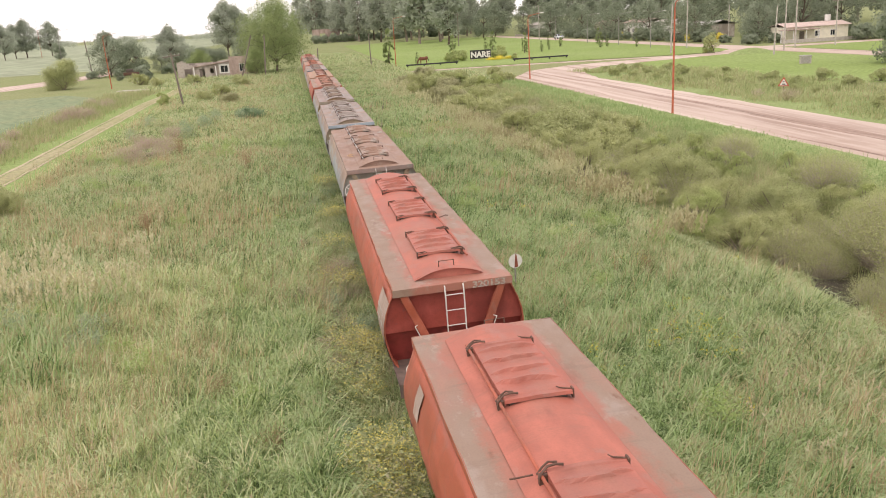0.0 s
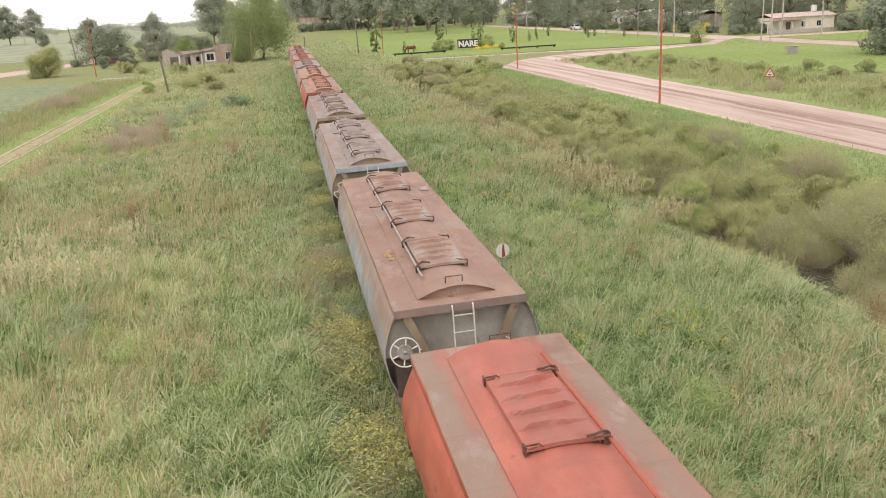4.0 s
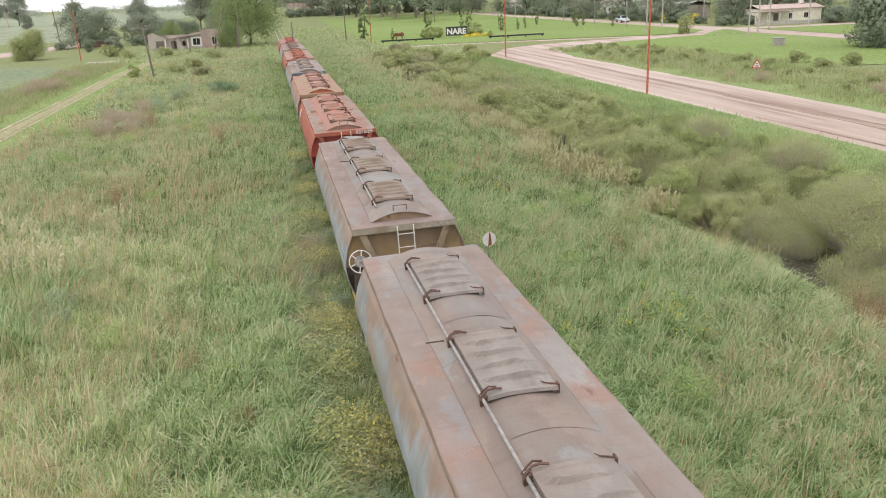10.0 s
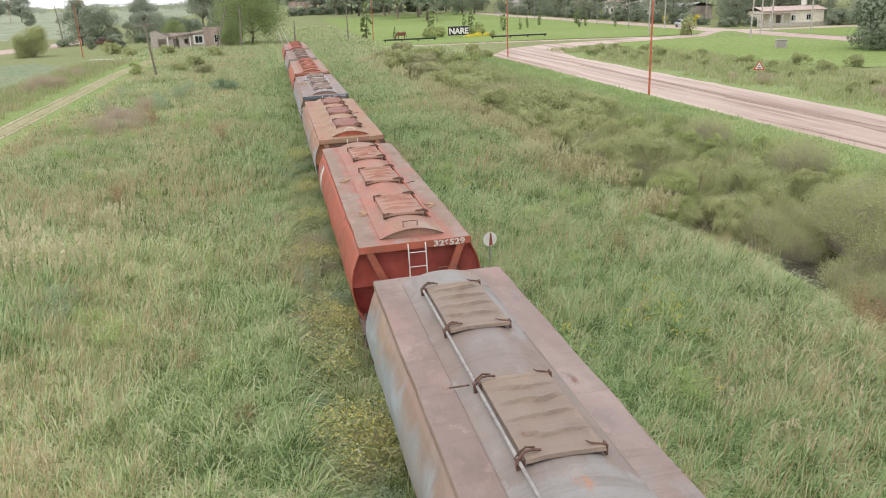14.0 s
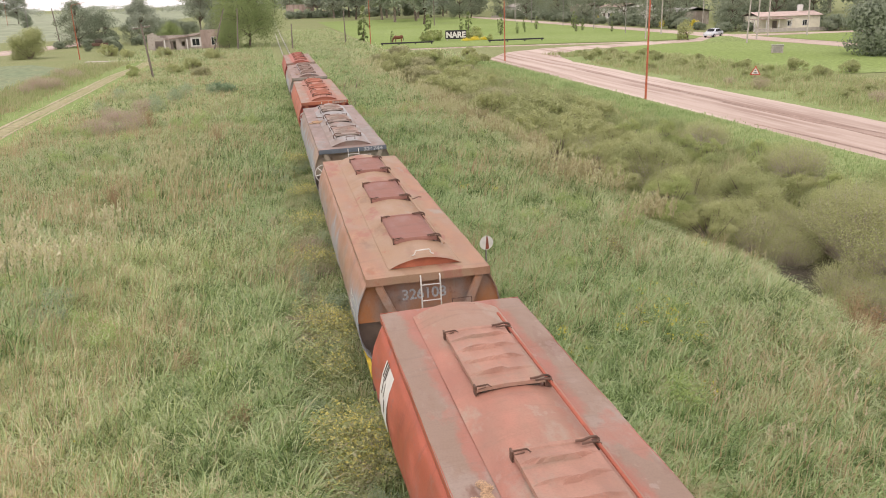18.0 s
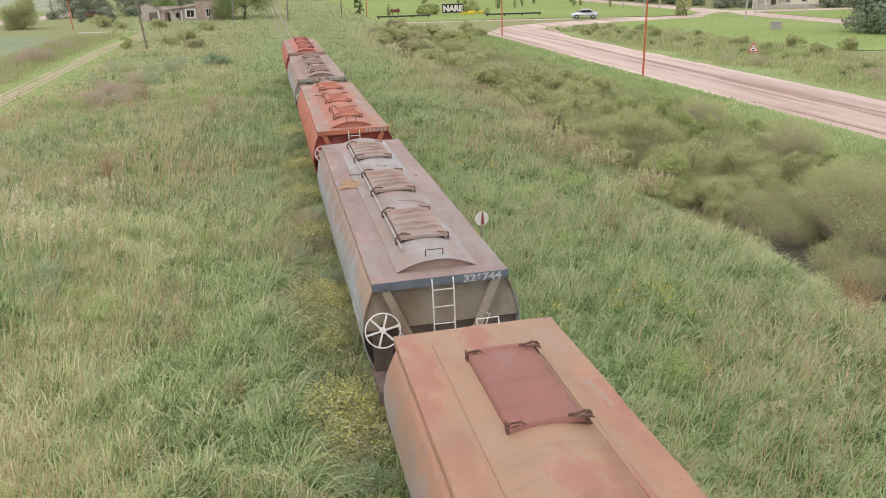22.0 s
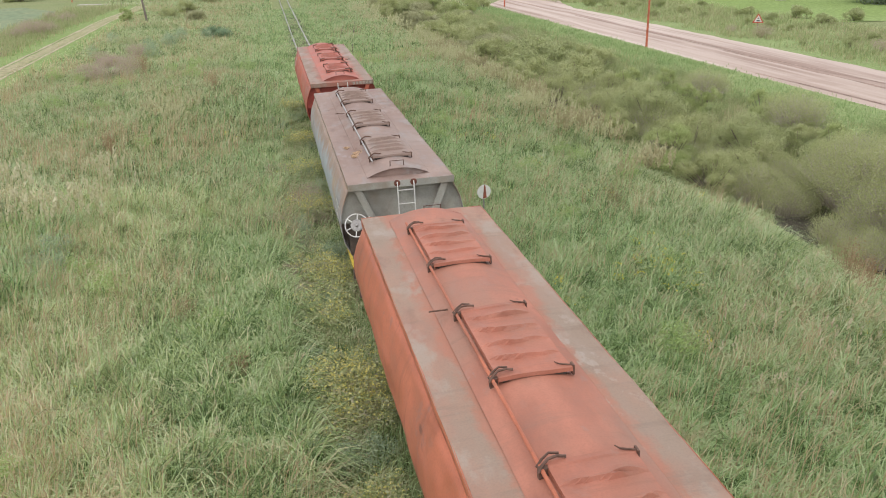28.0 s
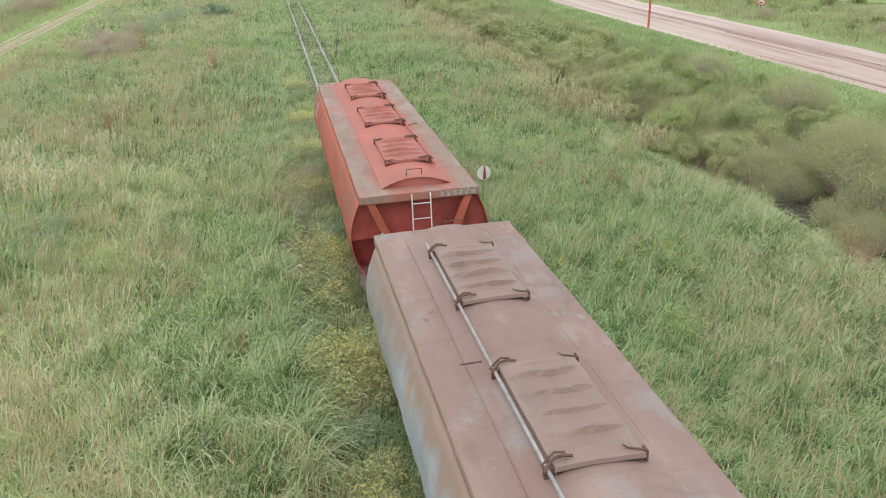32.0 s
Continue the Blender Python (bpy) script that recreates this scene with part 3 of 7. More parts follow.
def tub(seed):
    """The barrel-sided body, open under the roof, with small dents."""
    bm = bmesh.new()
    ys = [-5.97, -5.9] + [-5.9 + 11.8 * i / 44 for i in range(1, 44)] + [5.9, 5.97]
    for s in (-1, 1):
        rows = []
        for y in ys:
            row = []
            for x, z in PROFILE:
                d = 0.022 * noise.noise(Vector((y * 0.9, z * 1.6 + s * 7, seed))) + 0.012 * noise.noise(Vector((y * 3, z * 3, seed + s)))
                d -= 0.03 * max(0.0, 1 - abs(noise.noise(Vector((y * 0.55 + z * 0.9, z * 0.5, seed + 9)))) / 0.10) * (z > 1.3) * (abs(y) < 5.8)
                row.append((s * (x + d), y, z))
            rows.append(row)
        sheet(bm, rows)
    bmesh.ops.recalc_face_normals(bm, faces=bm.faces)
    bmesh.ops.solidify(bm, geom=bm.faces[:], thickness=0.02)
    return bm


def end_wall(sign, upper):
    """The end of the body: the upright panel above, or the set-back wall below it."""
    bm = bmesh.new()
    inset = 0.012
    if upper:
        pts = [(x - inset, z) for x, z in PROFILE if z > 1.69]
        for y0, y1 in ((5.86, 5.90),):
            loop = [(-x, z) for x, z in pts[::-1]] + pts
            a = [bm.verts.new((x, sign * y0, z)) for x, z in loop]
            b = [bm.verts.new((x, sign * y1, z)) for x, z in loop]
            bm.faces.new(a)
            bm.faces.new(b[::-1])
            for i in range(len(a)):
                j = (i + 1) % len(a)
                bm.faces.new((a[i], b[i], b[j], a[j]))
    else:
        pts = [(x - inset, z) for x, z in PROFILE if z < 1.75]
        loop = [(-x, z) for x, z in pts[::-1]] + pts
        a = [bm.verts.new((x, sign * (5.82 - 0.32 * (1.70 - z)), z)) for x, z in loop]
        b = [bm.verts.new((x, sign * (5.78 - 0.32 * (1.70 - z)), z)) for x, z in loop]
        for q, s in ((a, 1), (b, -1)):
            bm.faces.new(q[::s])
        for i in range(len(a)):
            j = (i + 1) % len(a)
            bm.faces.new((a[i], b[i], b[j], a[j]))
    bmesh.ops.recalc_face_normals(bm, faces=bm.faces)
    return bm


def eave_bend(y, s, seed):
    """How far the battered roof edge wanders from its line."""
    return (0.016 * noise.noise(Vector((y * 0.8, s * 3.0, seed + 4))) + 0.010 * noise.noise(Vector((y * 2.6, s * 5.0, seed)))) * min(1.0, (HALF - abs(y)) * 2)


def eave_strip(s, seed):
    bm = bmesh.new()
    rows = []
    for i in range(61):
        y = -HALF + 0.01 + (2 * HALF - 0.02) * i / 60
        d = eave_bend(y, s, seed)
        rows.append([(s * (1.182) + d, y, ROOF - 0.012), (s * 1.192 + d, y, ROOF - 0.03), (s * 1.196 + d, y, ROOF - 0.09 + d), (s * 1.184 + d * 0.5, y, ROOF - 0.16)])
    sheet(bm, rows)
    bmesh.ops.recalc_face_normals(bm, faces=bm.faces)
    bmesh.ops.solidify(bm, geom=bm.faces[:], thickness=0.008)
    return bm


def roof_deck(seed):
    """Side walkways that fall a little to the eaves, a turned-down edge all round."""
    bm = bmesh.new()
    ys = [-HALF + 12.2 * i / 30 for i in range(31)]
    xs = [-1.190, -1.183, -0.95, -0.72, 0.0, 0.72, 0.95, 1.183, 1.190]
    rows = []
    for y in ys:
        row = []
        for x in xs:
            edge = 0.014 * max(0, abs(x) - 0.72) / 0.45
            dent = 0.010 * noise.noise(Vector((x * 2.2, y * 0.8, seed)))
            row.append((x + (eave_bend(y, 1 if x > 0 else -1, seed) if abs(x) > 1.1 else 0), y, ROOF - edge + dent))
        rows.append(row)
    sheet(bm, rows)
    bmesh.ops.recalc_face_normals(bm, faces=bm.faces)
    if sum(f.normal.z for f in bm.faces) < 0:
        bmesh.ops.reverse_faces(bm, faces=bm.faces)
    bmesh.ops.solidify(bm, geom=bm.faces[:], thickness=0.014)
    return bm


def trough(seed):
    """The low vault along the middle of the roof."""
    bm = bmesh.new()
    rows = []
    for i in range(41):
        y = -5.72 + 11.44 * i / 40
        rows.append([(x, y, arch_z(x) + 0.009 * noise.noise(Vector((x * 2.5, y * 1.1, seed)))) for x in (-0.70 + 1.4 * j / 14 for j in range(15))])
    sheet(bm, rows)
    bmesh.ops.recalc_face_normals(bm, faces=bm.faces)
    if sum(f.normal.z for f in bm.faces) < 0:
        bmesh.ops.reverse_faces(bm, faces=bm.faces)
    return bm


def trough_end(sign):
    bm = bmesh.new()
    xs = [-0.70 + 1.4 * j / 14 for j in range(15)]
    for y in (5.655, 5.64):
        top = [bm.verts.new((x, sign * y, arch_z(x) - 0.002)) for x in xs]
        low = [bm.verts.new((x, sign * y, ROOF - 0.02)) for x in (xs[-1], xs[0])]
        bm.faces.new(top + low)
    bmesh.ops.recalc_face_normals(bm, faces=bm.faces)
    return bm


def lid_z(x):
    """Height of a hatch cover: flatter than the vault and clear of it."""
    return ROOF + 0.180 + 0.050 * max(0.0, 1 - (x / 0.72) ** 2)


def hatch_cover(seed, flat=False, near=-1, wide=0.46):
    """A curved lid with sharp cross ribs, a raised lip at each end and a turned-down rim."""
    bm = bmesh.new()
    rows = []
    n = 121
    for i in range(n):
        v = i / (n - 1)
        y = -0.98 + 1.96 * v
        row = []
        for j in range(13):
            x = wide * (j / 6 - 1)
            k = math.floor(v * 5)
            bow = 0.030 * noise.noise(Vector((x * 4, seed, k * 1.7))) - 0.040 * (x / wide) ** 2 * (1 if near < 0 else -1)
            ph = ((v + bow) * 5.0 + 0.12 * math.sin(seed)) % 1.0
            ph = ph if near > 0 else 1 - ph
            rib = 0.075 * (ph / 0.93) ** 3 if ph < 0.93 else 0.075 * max(0.0, 1 - (ph - 0.93) / 0.035)
            rib *= max(0, 1 - (abs(x) / 0.43) ** 4) * (0.8 + 0.6 * noise.noise(Vector((seed, k * 2.3, x * 2))))
            end = min(v, 1 - v)
            z = lid_z(x) + (0.0 if flat else rib * min(1.0, max(0.0, end - 0.06) * 14))
            z += 0.016 * (end < 0.035) + (0.002 if flat else 0.014) * noise.noise(Vector((x * 3, y * 2.2, seed)))
            row.append((x, y, z))
        drop = 0.085 if flat else 0.05
        rows.append([(row[0][0] - 0.006, y, row[0][2] - drop)] + row + [(row[-1][0] + 0.006, y, row[-1][2] - drop)])
    first = [(x, y - 0.006, z - drop) for x, y, z in rows[0]]
    last = [(x, y + 0.006, z - drop) for x, y, z in rows[-1]]
    sheet(bm, [first] + rows + [last])
    bmesh.ops.recalc_face_normals(bm, faces=bm.faces)
    if sum(f.normal.z for f in bm.faces) < 0:
        bmesh.ops.reverse_faces(bm, faces=bm.faces)
    return bm


def coaming():
    """The upright steel frame on the vault on which a lid lies."""
    bm = bmesh.new()
    for lo, hi in (((-0.39, -0.95), (-0.37, 0.95)), ((0.37, -0.95), (0.39, 0.95)), ((-0.37, -0.95), (0.37, -0.93)), ((-0.37, 0.93), (0.37, 0.95))):
        add_box(bm, (lo[0], lo[1], ROOF + 0.05), (hi[0], hi[1], ROOF + 0.195))
    return bm


def latch(x, y, z, s):
    bm = bmesh.new()
    add_box(bm, (-0.012, -0.05, -0.06), (0.012, 0.05, 0.07), 0.005)
    add_bar(bm, (0, 0, 0.05), (-s * 0.16, 0.03, 0.075), 0.013, 0.010, 6)
    add_bar(bm, (0, 0.04, 0.02), (-s * 0.13, 0.06, 0.055), 0.011, 0.008, 6)
    add_bar(bm, (-s * 0.16, 0.03, 0.075), (-s * 0.19, 0.10, 0.07), 0.010, 0.007, 6)
    bmesh.ops.translate(bm, verts=bm.verts, vec=(x, y, z))
    return bm


def crank(parent, x, y, z):
    """The bracket that holds the closing shaft, and the bent levers that reach over the lid."""
    at = Vector((x, y, z))
    b = part("crank", box(at + Vector((-0.05, -0.03, -0.10)), at + Vector((0.05, 0.03, 0.03)), 0.012), M_iron, parent)
    for pts, r in (([(-0.06, -0.05, 0.0), (-0.02, -0.02, 0.05), (0.06, 0.03, 0.09), (0.16, 0.06, 0.085), (0.25, 0.045, 0.075)], 0.016),
                   ([(-0.05, 0.05, 0.0), (0.02, 0.09, 0.055), (0.10, 0.13, 0.085), (0.20, 0.115, 0.075)], 0.013)):
        part("lever_arm", pipe([at + Vector(q) for q in pts], r, 6), M_iron, b)


def hook_lever(x, y, z):
    bm = bmesh.new()
    pts = [(0, 0, 0), (-0.10, -0.02, 0.01), (-0.2, -0.06, 0.03), (-0.27, -0.04, 0.02)]
    for a, b in zip(pts, pts[1:]):
        add_bar(bm, a, b, 0.013, 0.011, 6)
    bmesh.ops.translate(bm, verts=bm.verts, vec=(x, y, z))
    return bm


def brake_wheel(parent, style, drop=0.0, tilt=78):
    big = style == "spokes"
    at = Vector((-1.08, -6.26, (1.84 if big else 1.92) - drop))
    rim = 0.30 if big else 0.255
    up = pose(0, 0, 0, tilt, 0, 0).to_3x3()
    bm = bmesh.new()
    add_ring(bm, at, up, rim, 0.013, 32, 6)
    if style == "loops":
        bm.free()
        bm = bmesh.new()
        bmesh.ops.create_cone(bm, cap_ends=True, segments=24, radius1=0.14, radius2=0.125, depth=0.03, matrix=Matrix.Translation(at) @ up.to_4x4())
        bmesh.ops.create_uvsphere(bm, u_segments=10, v_segments=6, radius=0.028, matrix=Matrix.Translation(at + up @ Vector((0, 0, 0.02))))
        wheel = part("brake_wheel", bm, M_galv, parent, "grey hand brake wheel with three white loops")
        for i in range(3):
            mid = radians(120 * i + 90)
            half = [(0.13, 0.42), (0.18, 0.47), (0.22, 0.50), (0.245, 0.50), (0.262, 0.46), (0.272, 0.38), (0.276, 0.25), (0.277, 0.12)]
            pts = [(r, -a) for r, a in half] + [(0.277, 0.0)] + half[::-1]
            part("loop_grip", pipe([at + up @ Vector((math.cos(mid + a) * r, math.sin(mid + a) * r, 0)) for r, a in pts], 0.0125, 6), M_white, wheel)
    else:
        wheel = part("brake_wheel", bm, M_white, parent, "white spoked hand brake wheel", True)
    if style == "spokes":
        for i in range(6):
            a = radians(60 * i + 12)
            b = bmesh.new()
            add_box(b, (0.03, -0.017, -0.006), (0.29, 0.017, 0.006), 0.004)
            bmesh.ops.transform(b, matrix=Matrix.Translation(at) @ up.to_4x4() @ Matrix.Rotation(a, 4, "Z"), verts=b.verts)
            part("spoke", b, M_white, wheel)
        b = bmesh.new()
        bmesh.ops.create_cone(b, cap_ends=True, segments=14, radius1=0.06, radius2=0.05, depth=0.05, matrix=Matrix.Translation(at) @ up.to_4x4())
        part("hub", b, M_white, wheel)
    elif style == "dish":
        b = bmesh.new()
        bmesh.ops.create_cone(b, cap_ends=True, segments=24, radius1=0.14, radius2=0.125, depth=0.03, matrix=Matrix.Translation(at) @ up.to_4x4())
        bmesh.ops.create_uvsphere(b, u_segments=10, v_segments=6, radius=0.035, matrix=Matrix.Translation(at + up @ Vector((0, 0, 0.02))))
        part("hub", b, M_galv, wheel, "grey dished wheel centre")
        for i in range(6):
            a = radians(60 * i + 20)
            d = up @ Vector((math.cos(a), math.sin(a), 0))
            part("spoke", bar(at + d * 0.13, at + d * rim, 0.013, None, 6), M_white, wheel)
    part("brake_shaft", bar(at, at + Vector((0.02, 0.3, -0.02)), 0.03), M_steel, parent)
    part("brake_chain", pipe([at + Vector((0.0, 0.06, -0.28)), at + Vector((0.03, 0.02, -0.5)), at + Vector((0.0, 0.03, -0.78))], 0.012, 6), M_steel, parent)
    b = bmesh.new()
    add_box(b, (-1.24, -6.05, 0.98), (-0.9, -5.75, 1.62), 0.02)
    part("brake_housing", b, M_steel, parent)


def ladder(parent, s, mat, aside=0.0):
    y = s * (HALF + 0.05)
    rail_pts = [(0, s * (HALF - 0.02), ROOF - 0.03), (0, s * (HALF + 0.03), ROOF - 0.05), (0, y, ROOF - 0.2), (0, s * (HALF + 0.02), 1.0)]
    lad = tagged(new("ladder"), "slim welded end ladder")
    lad.parent = parent
    lad.location.x = aside
    for x in (-0.17, 0.20):
        part("stile", pipe([(x * s * -1 + q[0], q[1], q[2]) for q in rail_pts], 0.0145, 6), mat, lad)
    for i in range(5):
        z = ROOF - 0.22 - 0.315 * i
        part("rung", bar((-0.2 * s, s * (HALF + 0.047), z), (0.17 * s, s * (HALF + 0.047), z), 0.0105, None, 6), mat, lad)


def bogie(parent, y):
    bm = bmesh.new()
    for s in (-1, 1):
        add_box(bm, (s * 0.80 - 0.05, y - 1.05, 0.34), (s * 0.80 + 0.05, y + 1.05, 0.58), 0.02)
        add_box(bm, (s * 0.80 - 0.08, y - 0.28, 0.25), (s * 0.80 + 0.08, y + 0.28, 0.66), 0.02)
    add_box(bm, (-0.85, y - 0.16, 0.42), (0.85, y + 0.16, 0.68), 0.02)
    frame_ob = part("bogie", bm, M_steel, parent)
    for dy in (-0.82, 0.82):
        bm = bmesh.new()
        add_bar(bm, (-0.68, y + dy, 0.42), (0.68, y + dy, 0.42), 0.06, None, 8)
        for s in (-1, 1):
            add_bar(bm, (s * 0.47, y + dy, 0.42), (s * 0.60, y + dy, 0.42), 0.42, None, 20)
            add_bar(bm, (s * 0.47, y + dy, 0.42), (s * 0.49, y + dy, 0.42), 0.45, None, 20)
        part("wheelset", bm, M_iron, frame_ob)


def text_part(name, words, size, m, mat, parent, label):
    cu = bpy.data.curves.new(name, "FONT")
    cu.body, cu.size, cu.align_x, cu.extrude = words, size, "LEFT", 0.0015
    cu.offset = 0.006
    tmp = new(name, cu)
    me = bpy.data.meshes.new_from_object(tmp.evaluated_get(bpy.context.evaluated_depsgraph_get()))
    bpy.data.objects.remove(tmp)
    me.materials.clear()
    me.materials.append(mat)
    ob = new(name, me)
    ob.parent = parent
    ob.matrix_local = m
    ob["label"] = label
    return ob


def wagon(seed, label, roofm, vaultm, lidm, sidem, panelm, edgem, strutm, ladderm, number="", flipped=False, style="dish", lidflat=False,
          shaftm=None, marks=0, patchm=None, spill=(), lettering=0, plate=False, hatch_shift=0.0, numberm=None, mids=HATCH_MIDS):
    """Origin at rail height in the wagon's middle; the hand brake stands at its -y end, unless flipped."""
    w = tagged(new("hopper_wagon"), label, "hopper wagon", "wagons of the grain train")
    near = 1 if flipped else -1     # the end that faces the camera, in the wagon's own space
    body = part("body", tub(seed), sidem, w, smooth=True)
    for s in (-1, 1):
        part("end_panel", end_wall(s, True), panelm, w)
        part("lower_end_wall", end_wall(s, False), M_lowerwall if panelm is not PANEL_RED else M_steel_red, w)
        for x in (-1, 1):
            b = bmesh.new()
            a0, a1 = Vector((x * 0.98, s * (HALF - 0.06), 2.49)), Vector((x * 0.36, s * (HALF - 0.02), 1.0))
            turn = (a1 - a0).to_track_quat("Z", "Y").to_matrix().to_4x4()
            add_box(b, (-0.035, -0.075, -(a1 - a0).length / 2), (0.035, 0.075, (a1 - a0).length / 2), 0.008, Matrix.Translation((a0 + a1) / 2) @ turn)
            part("strut", b, strutm, w)
            p0 = a0.lerp(a1, 0.42) + Vector((x * 0.05, s * 0.03, 0))
            p1 = a0.lerp(a1, 0.68) + Vector((x * 0.05, s * 0.03, 0))
            off = Vector((x * 0.05, s * 0.07, 0))
            part("grab_iron", pipe([p0, p0 + off, p1 + off, p1], 0.011, 6), M_white, w)
        b = bmesh.new()
        add_box(b, (-1.190, s * HALF - 0.006, ROOF - 0.155), (1.190, s * HALF + 0.006, ROOF - 0.004), 0.004)
        add_box(b, (-1.190, s * (HALF - 0.07) - 0.06, ROOF - 0.16), (1.190, s * (HALF - 0.07) + 0.06, ROOF - 0.148))
        part("roof_edge", b, edgem, w)
        b = bmesh.new()
        add_box(b, (-1.28, min(s * 5.3, s * 6.78), 0.92), (1.28, max(s * 5.3, s * 6.78), 0.985), 0.01)
        add_box(b, (-1.28, min(s * 6.72, s * 6.80), 0.70), (1.28, max(s * 6.72, s * 6.80), 0.985), 0.01)
        deck = part("end_deck", b, M_deck, w)
        for x in (-1.2885, 1.2885):
            lap = math.copysign(0.065 if marks & 1 else 0.007, x)
            part("edge_stripe", box((min(x - lap, x + 0.0065), min(s * 5.5, s * 6.8), 0.955), (max(x - lap, x + 0.0065), max(s * 5.5, s * 6.8), 0.995)), M_yellowpaint if marks & 1 else M_deck, deck)
        b = bmesh.new()
        add_box(b, (-0.09, min(s * 6.7, s * 7.1), 0.58), (0.09, max(s * 6.7, s * 7.1), 0.80), 0.03)
        add_box(b, (-0.14, min(s * 6.95, s * 7.14), 0.55), (0.14, max(s * 6.95, s * 7.14), 0.84), 0.04)
        part("coupler", b, M_iron, w)
        part("brake_hose", pipe([(0.3, s * 6.75, 0.75), (0.3, s * 6.95, 0.55), (0.18, s * 7.1, 0.45)], 0.025, 6), M_tyre, w)
        ladder(w, s, ladderm, 0.07 if seed == 10.0 else 0.0)
        part("trough_end", trough_end(s), panelm if seed in (4.0, 5.0) else S_orange if seed == 7.0 else lidm if lidm is not LID_DUST else vaultm, w)
        if s == near:
            top = arch_z(0) + 0.115
            grip = [(-0.15, s * 5.50, arch_z(-0.15)), (-0.15, s * 5.52, top), (0.16, s * 5.52, top), (0.16, s * 5.50, arch_z(0.16))]
            if marks & 2:
                grip = [(x, s * 5.51, arch_z(x) + h) for x, h in ((-0.21, 0.012), (-0.175, 0.014), (-0.155, 0.04), (-0.140, 0.085), (-0.12, 0.098), (0.12, 0.092), (0.14, 0.08), (0.155, 0.04), (0.175, 0.014), (0.21, 0.012))]
        else:
            grip = [(-near * x, s * yy, ROOF + h) for x, yy, h in ((0.04, 6.03, -0.01), (0.04, 6.06, 0.12), (0.37, 6.06, 0.12), (0.37, 6.03, -0.01))]
        part("grab_handle", pipe(grip, 0.012, 6), ladderm if marks & 2 else M_iron, w)
        part("post", box((-0.86, min(s * 5.9, s * 5.96), 0.98), (-0.78, max(s * 5.9, s * 5.96), 1.5), 0.01), strutm, w)
    for x in (-1, 1):
        part("eave", eave_strip(x, seed), edgem if x > 3 else sidem, w, smooth=True)
    b = bmesh.new()
    for x in (-1, 1):
        add_box(b, (x * 0.72 - 0.06, -5.4, 0.62), (x * 0.72 + 0.06, 5.4, 0.86), 0.01)
    for y in (-2.4, 0.0, 2.4):
        bmesh.ops.create_cone(b, cap_ends=True, segments=4, radius1=0.45, radius2=1.15, depth=0.5, matrix=pose(0, y, 0.62, 0, 0, 45))
    part("underframe", b, M_steel, w)
    bogie(w, -4.2)
    bogie(w, 4.2)
    part("roof", roof_deck(seed), roofm, w)
    part("roof_trough", trough(seed), vaultm, w, smooth=True)
    for x in (-0.705, 0.705) if sidem not in S_red and sidem is not S_orange else ():
        part("trough_seam", box((x - 0.010, -5.71, ROOF - 0.01), (x + 0.010, 5.71, ROOF + 0.016), 0.006), vaultm, w)
    for y in ((-1.7, 1.9) if seed in (4.0, 8.0) else ()):
        rows = [[(x, y + dy, arch_z(x) + 0.006) for x in (-0.68 + 1.36 * j / 12 for j in range(13))] for dy in (-0.02, 0.02)]
        b = bmesh.new()
        sheet(b, rows)
        part("weld_strap", b, vaultm, w, smooth=True)
    wide = 0.44 if lidflat else 0.45
    lean = -0.02 if flipped else 0.02      # the hatches sit a little off the centre line
    for k, y in enumerate(y0 + hatch_shift for y0 in (FLIPPED_MIDS if flipped and mids is HATCH_MIDS else mids)):
        h = part("hatch", hatch_cover(seed * 3 + k, lidflat, near, wide), lidm, w, smooth=lidflat)
        h.location = (-0.04 if lidflat else lean, y, 0)
        part("coaming", coaming(), M_steel, h)
        z = lid_z(wide) - 0.075
        for dy in (-0.93, 0.93):
            part("latch", latch(wide + 0.015, dy, z + 0.045, 1), M_iron, h)
            crank(w, -wide - 0.05 + (-0.04 if lidflat else lean), y + dy, z + 0.05)
    part("closing_shaft", bar((lean - 0.515, -5.0, arch_z(0.5) + 0.095), (lean - 0.515, 4.95, arch_z(0.5) + 0.095), 0.022, None, 8), shaftm or M_galv, w)
    part("lever", hook_lever(-0.56, mids[1] + 1.05, arch_z(0.5) + 0.05), M_iron, w)
    brake_wheel(w, style, *((0.17, 66) if seed == 10.0 else ()))
    if seed == 10.0:     # a thin brake rod and the rust where the ladder is welded on
        part("brake_rod", pipe([(-0.86, -6.22, 1.70), (-0.55, -6.2, 1.74), (-0.48, -6.2, 1.76), (-0.47, -6.2, 1.83)], 0.010, 6), M_white, w, "thin pale brake rod")
        for x in (-0.10, 0.27):
            b = bmesh.new()
            bmesh.ops.create_cone(b, cap_ends=True, segments=14, radius1=0.075, radius2=0.055, depth=0.006, matrix=pose(x, near * (HALF + 0.012), ROOF - 0.06, 90, 0, 0))
            part("rust_stain", b, M_rustmark, w, "dark red rust round a weld")
    if number:
        turn = pose(0, 0, 0, 90, 0, 180 if flipped else 0)
        if lettering:
            at = Matrix.Translation((0.52 if flipped else -0.52, near * 5.912, 2.08))
            text_part("number", number, 0.29, at @ turn, numberm or M_faded, w, "faded stencilled number")
        else:
            at = Matrix.Translation((near * -0.38, near * (HALF + 0.009), ROOF - 0.147))
            text_part("number", number, 0.176, at @ turn @ Matrix.Diagonal((1.28, 1, 1, 1)), numberm or M_faded, w, "stencilled white number")
    elif marks & 4:
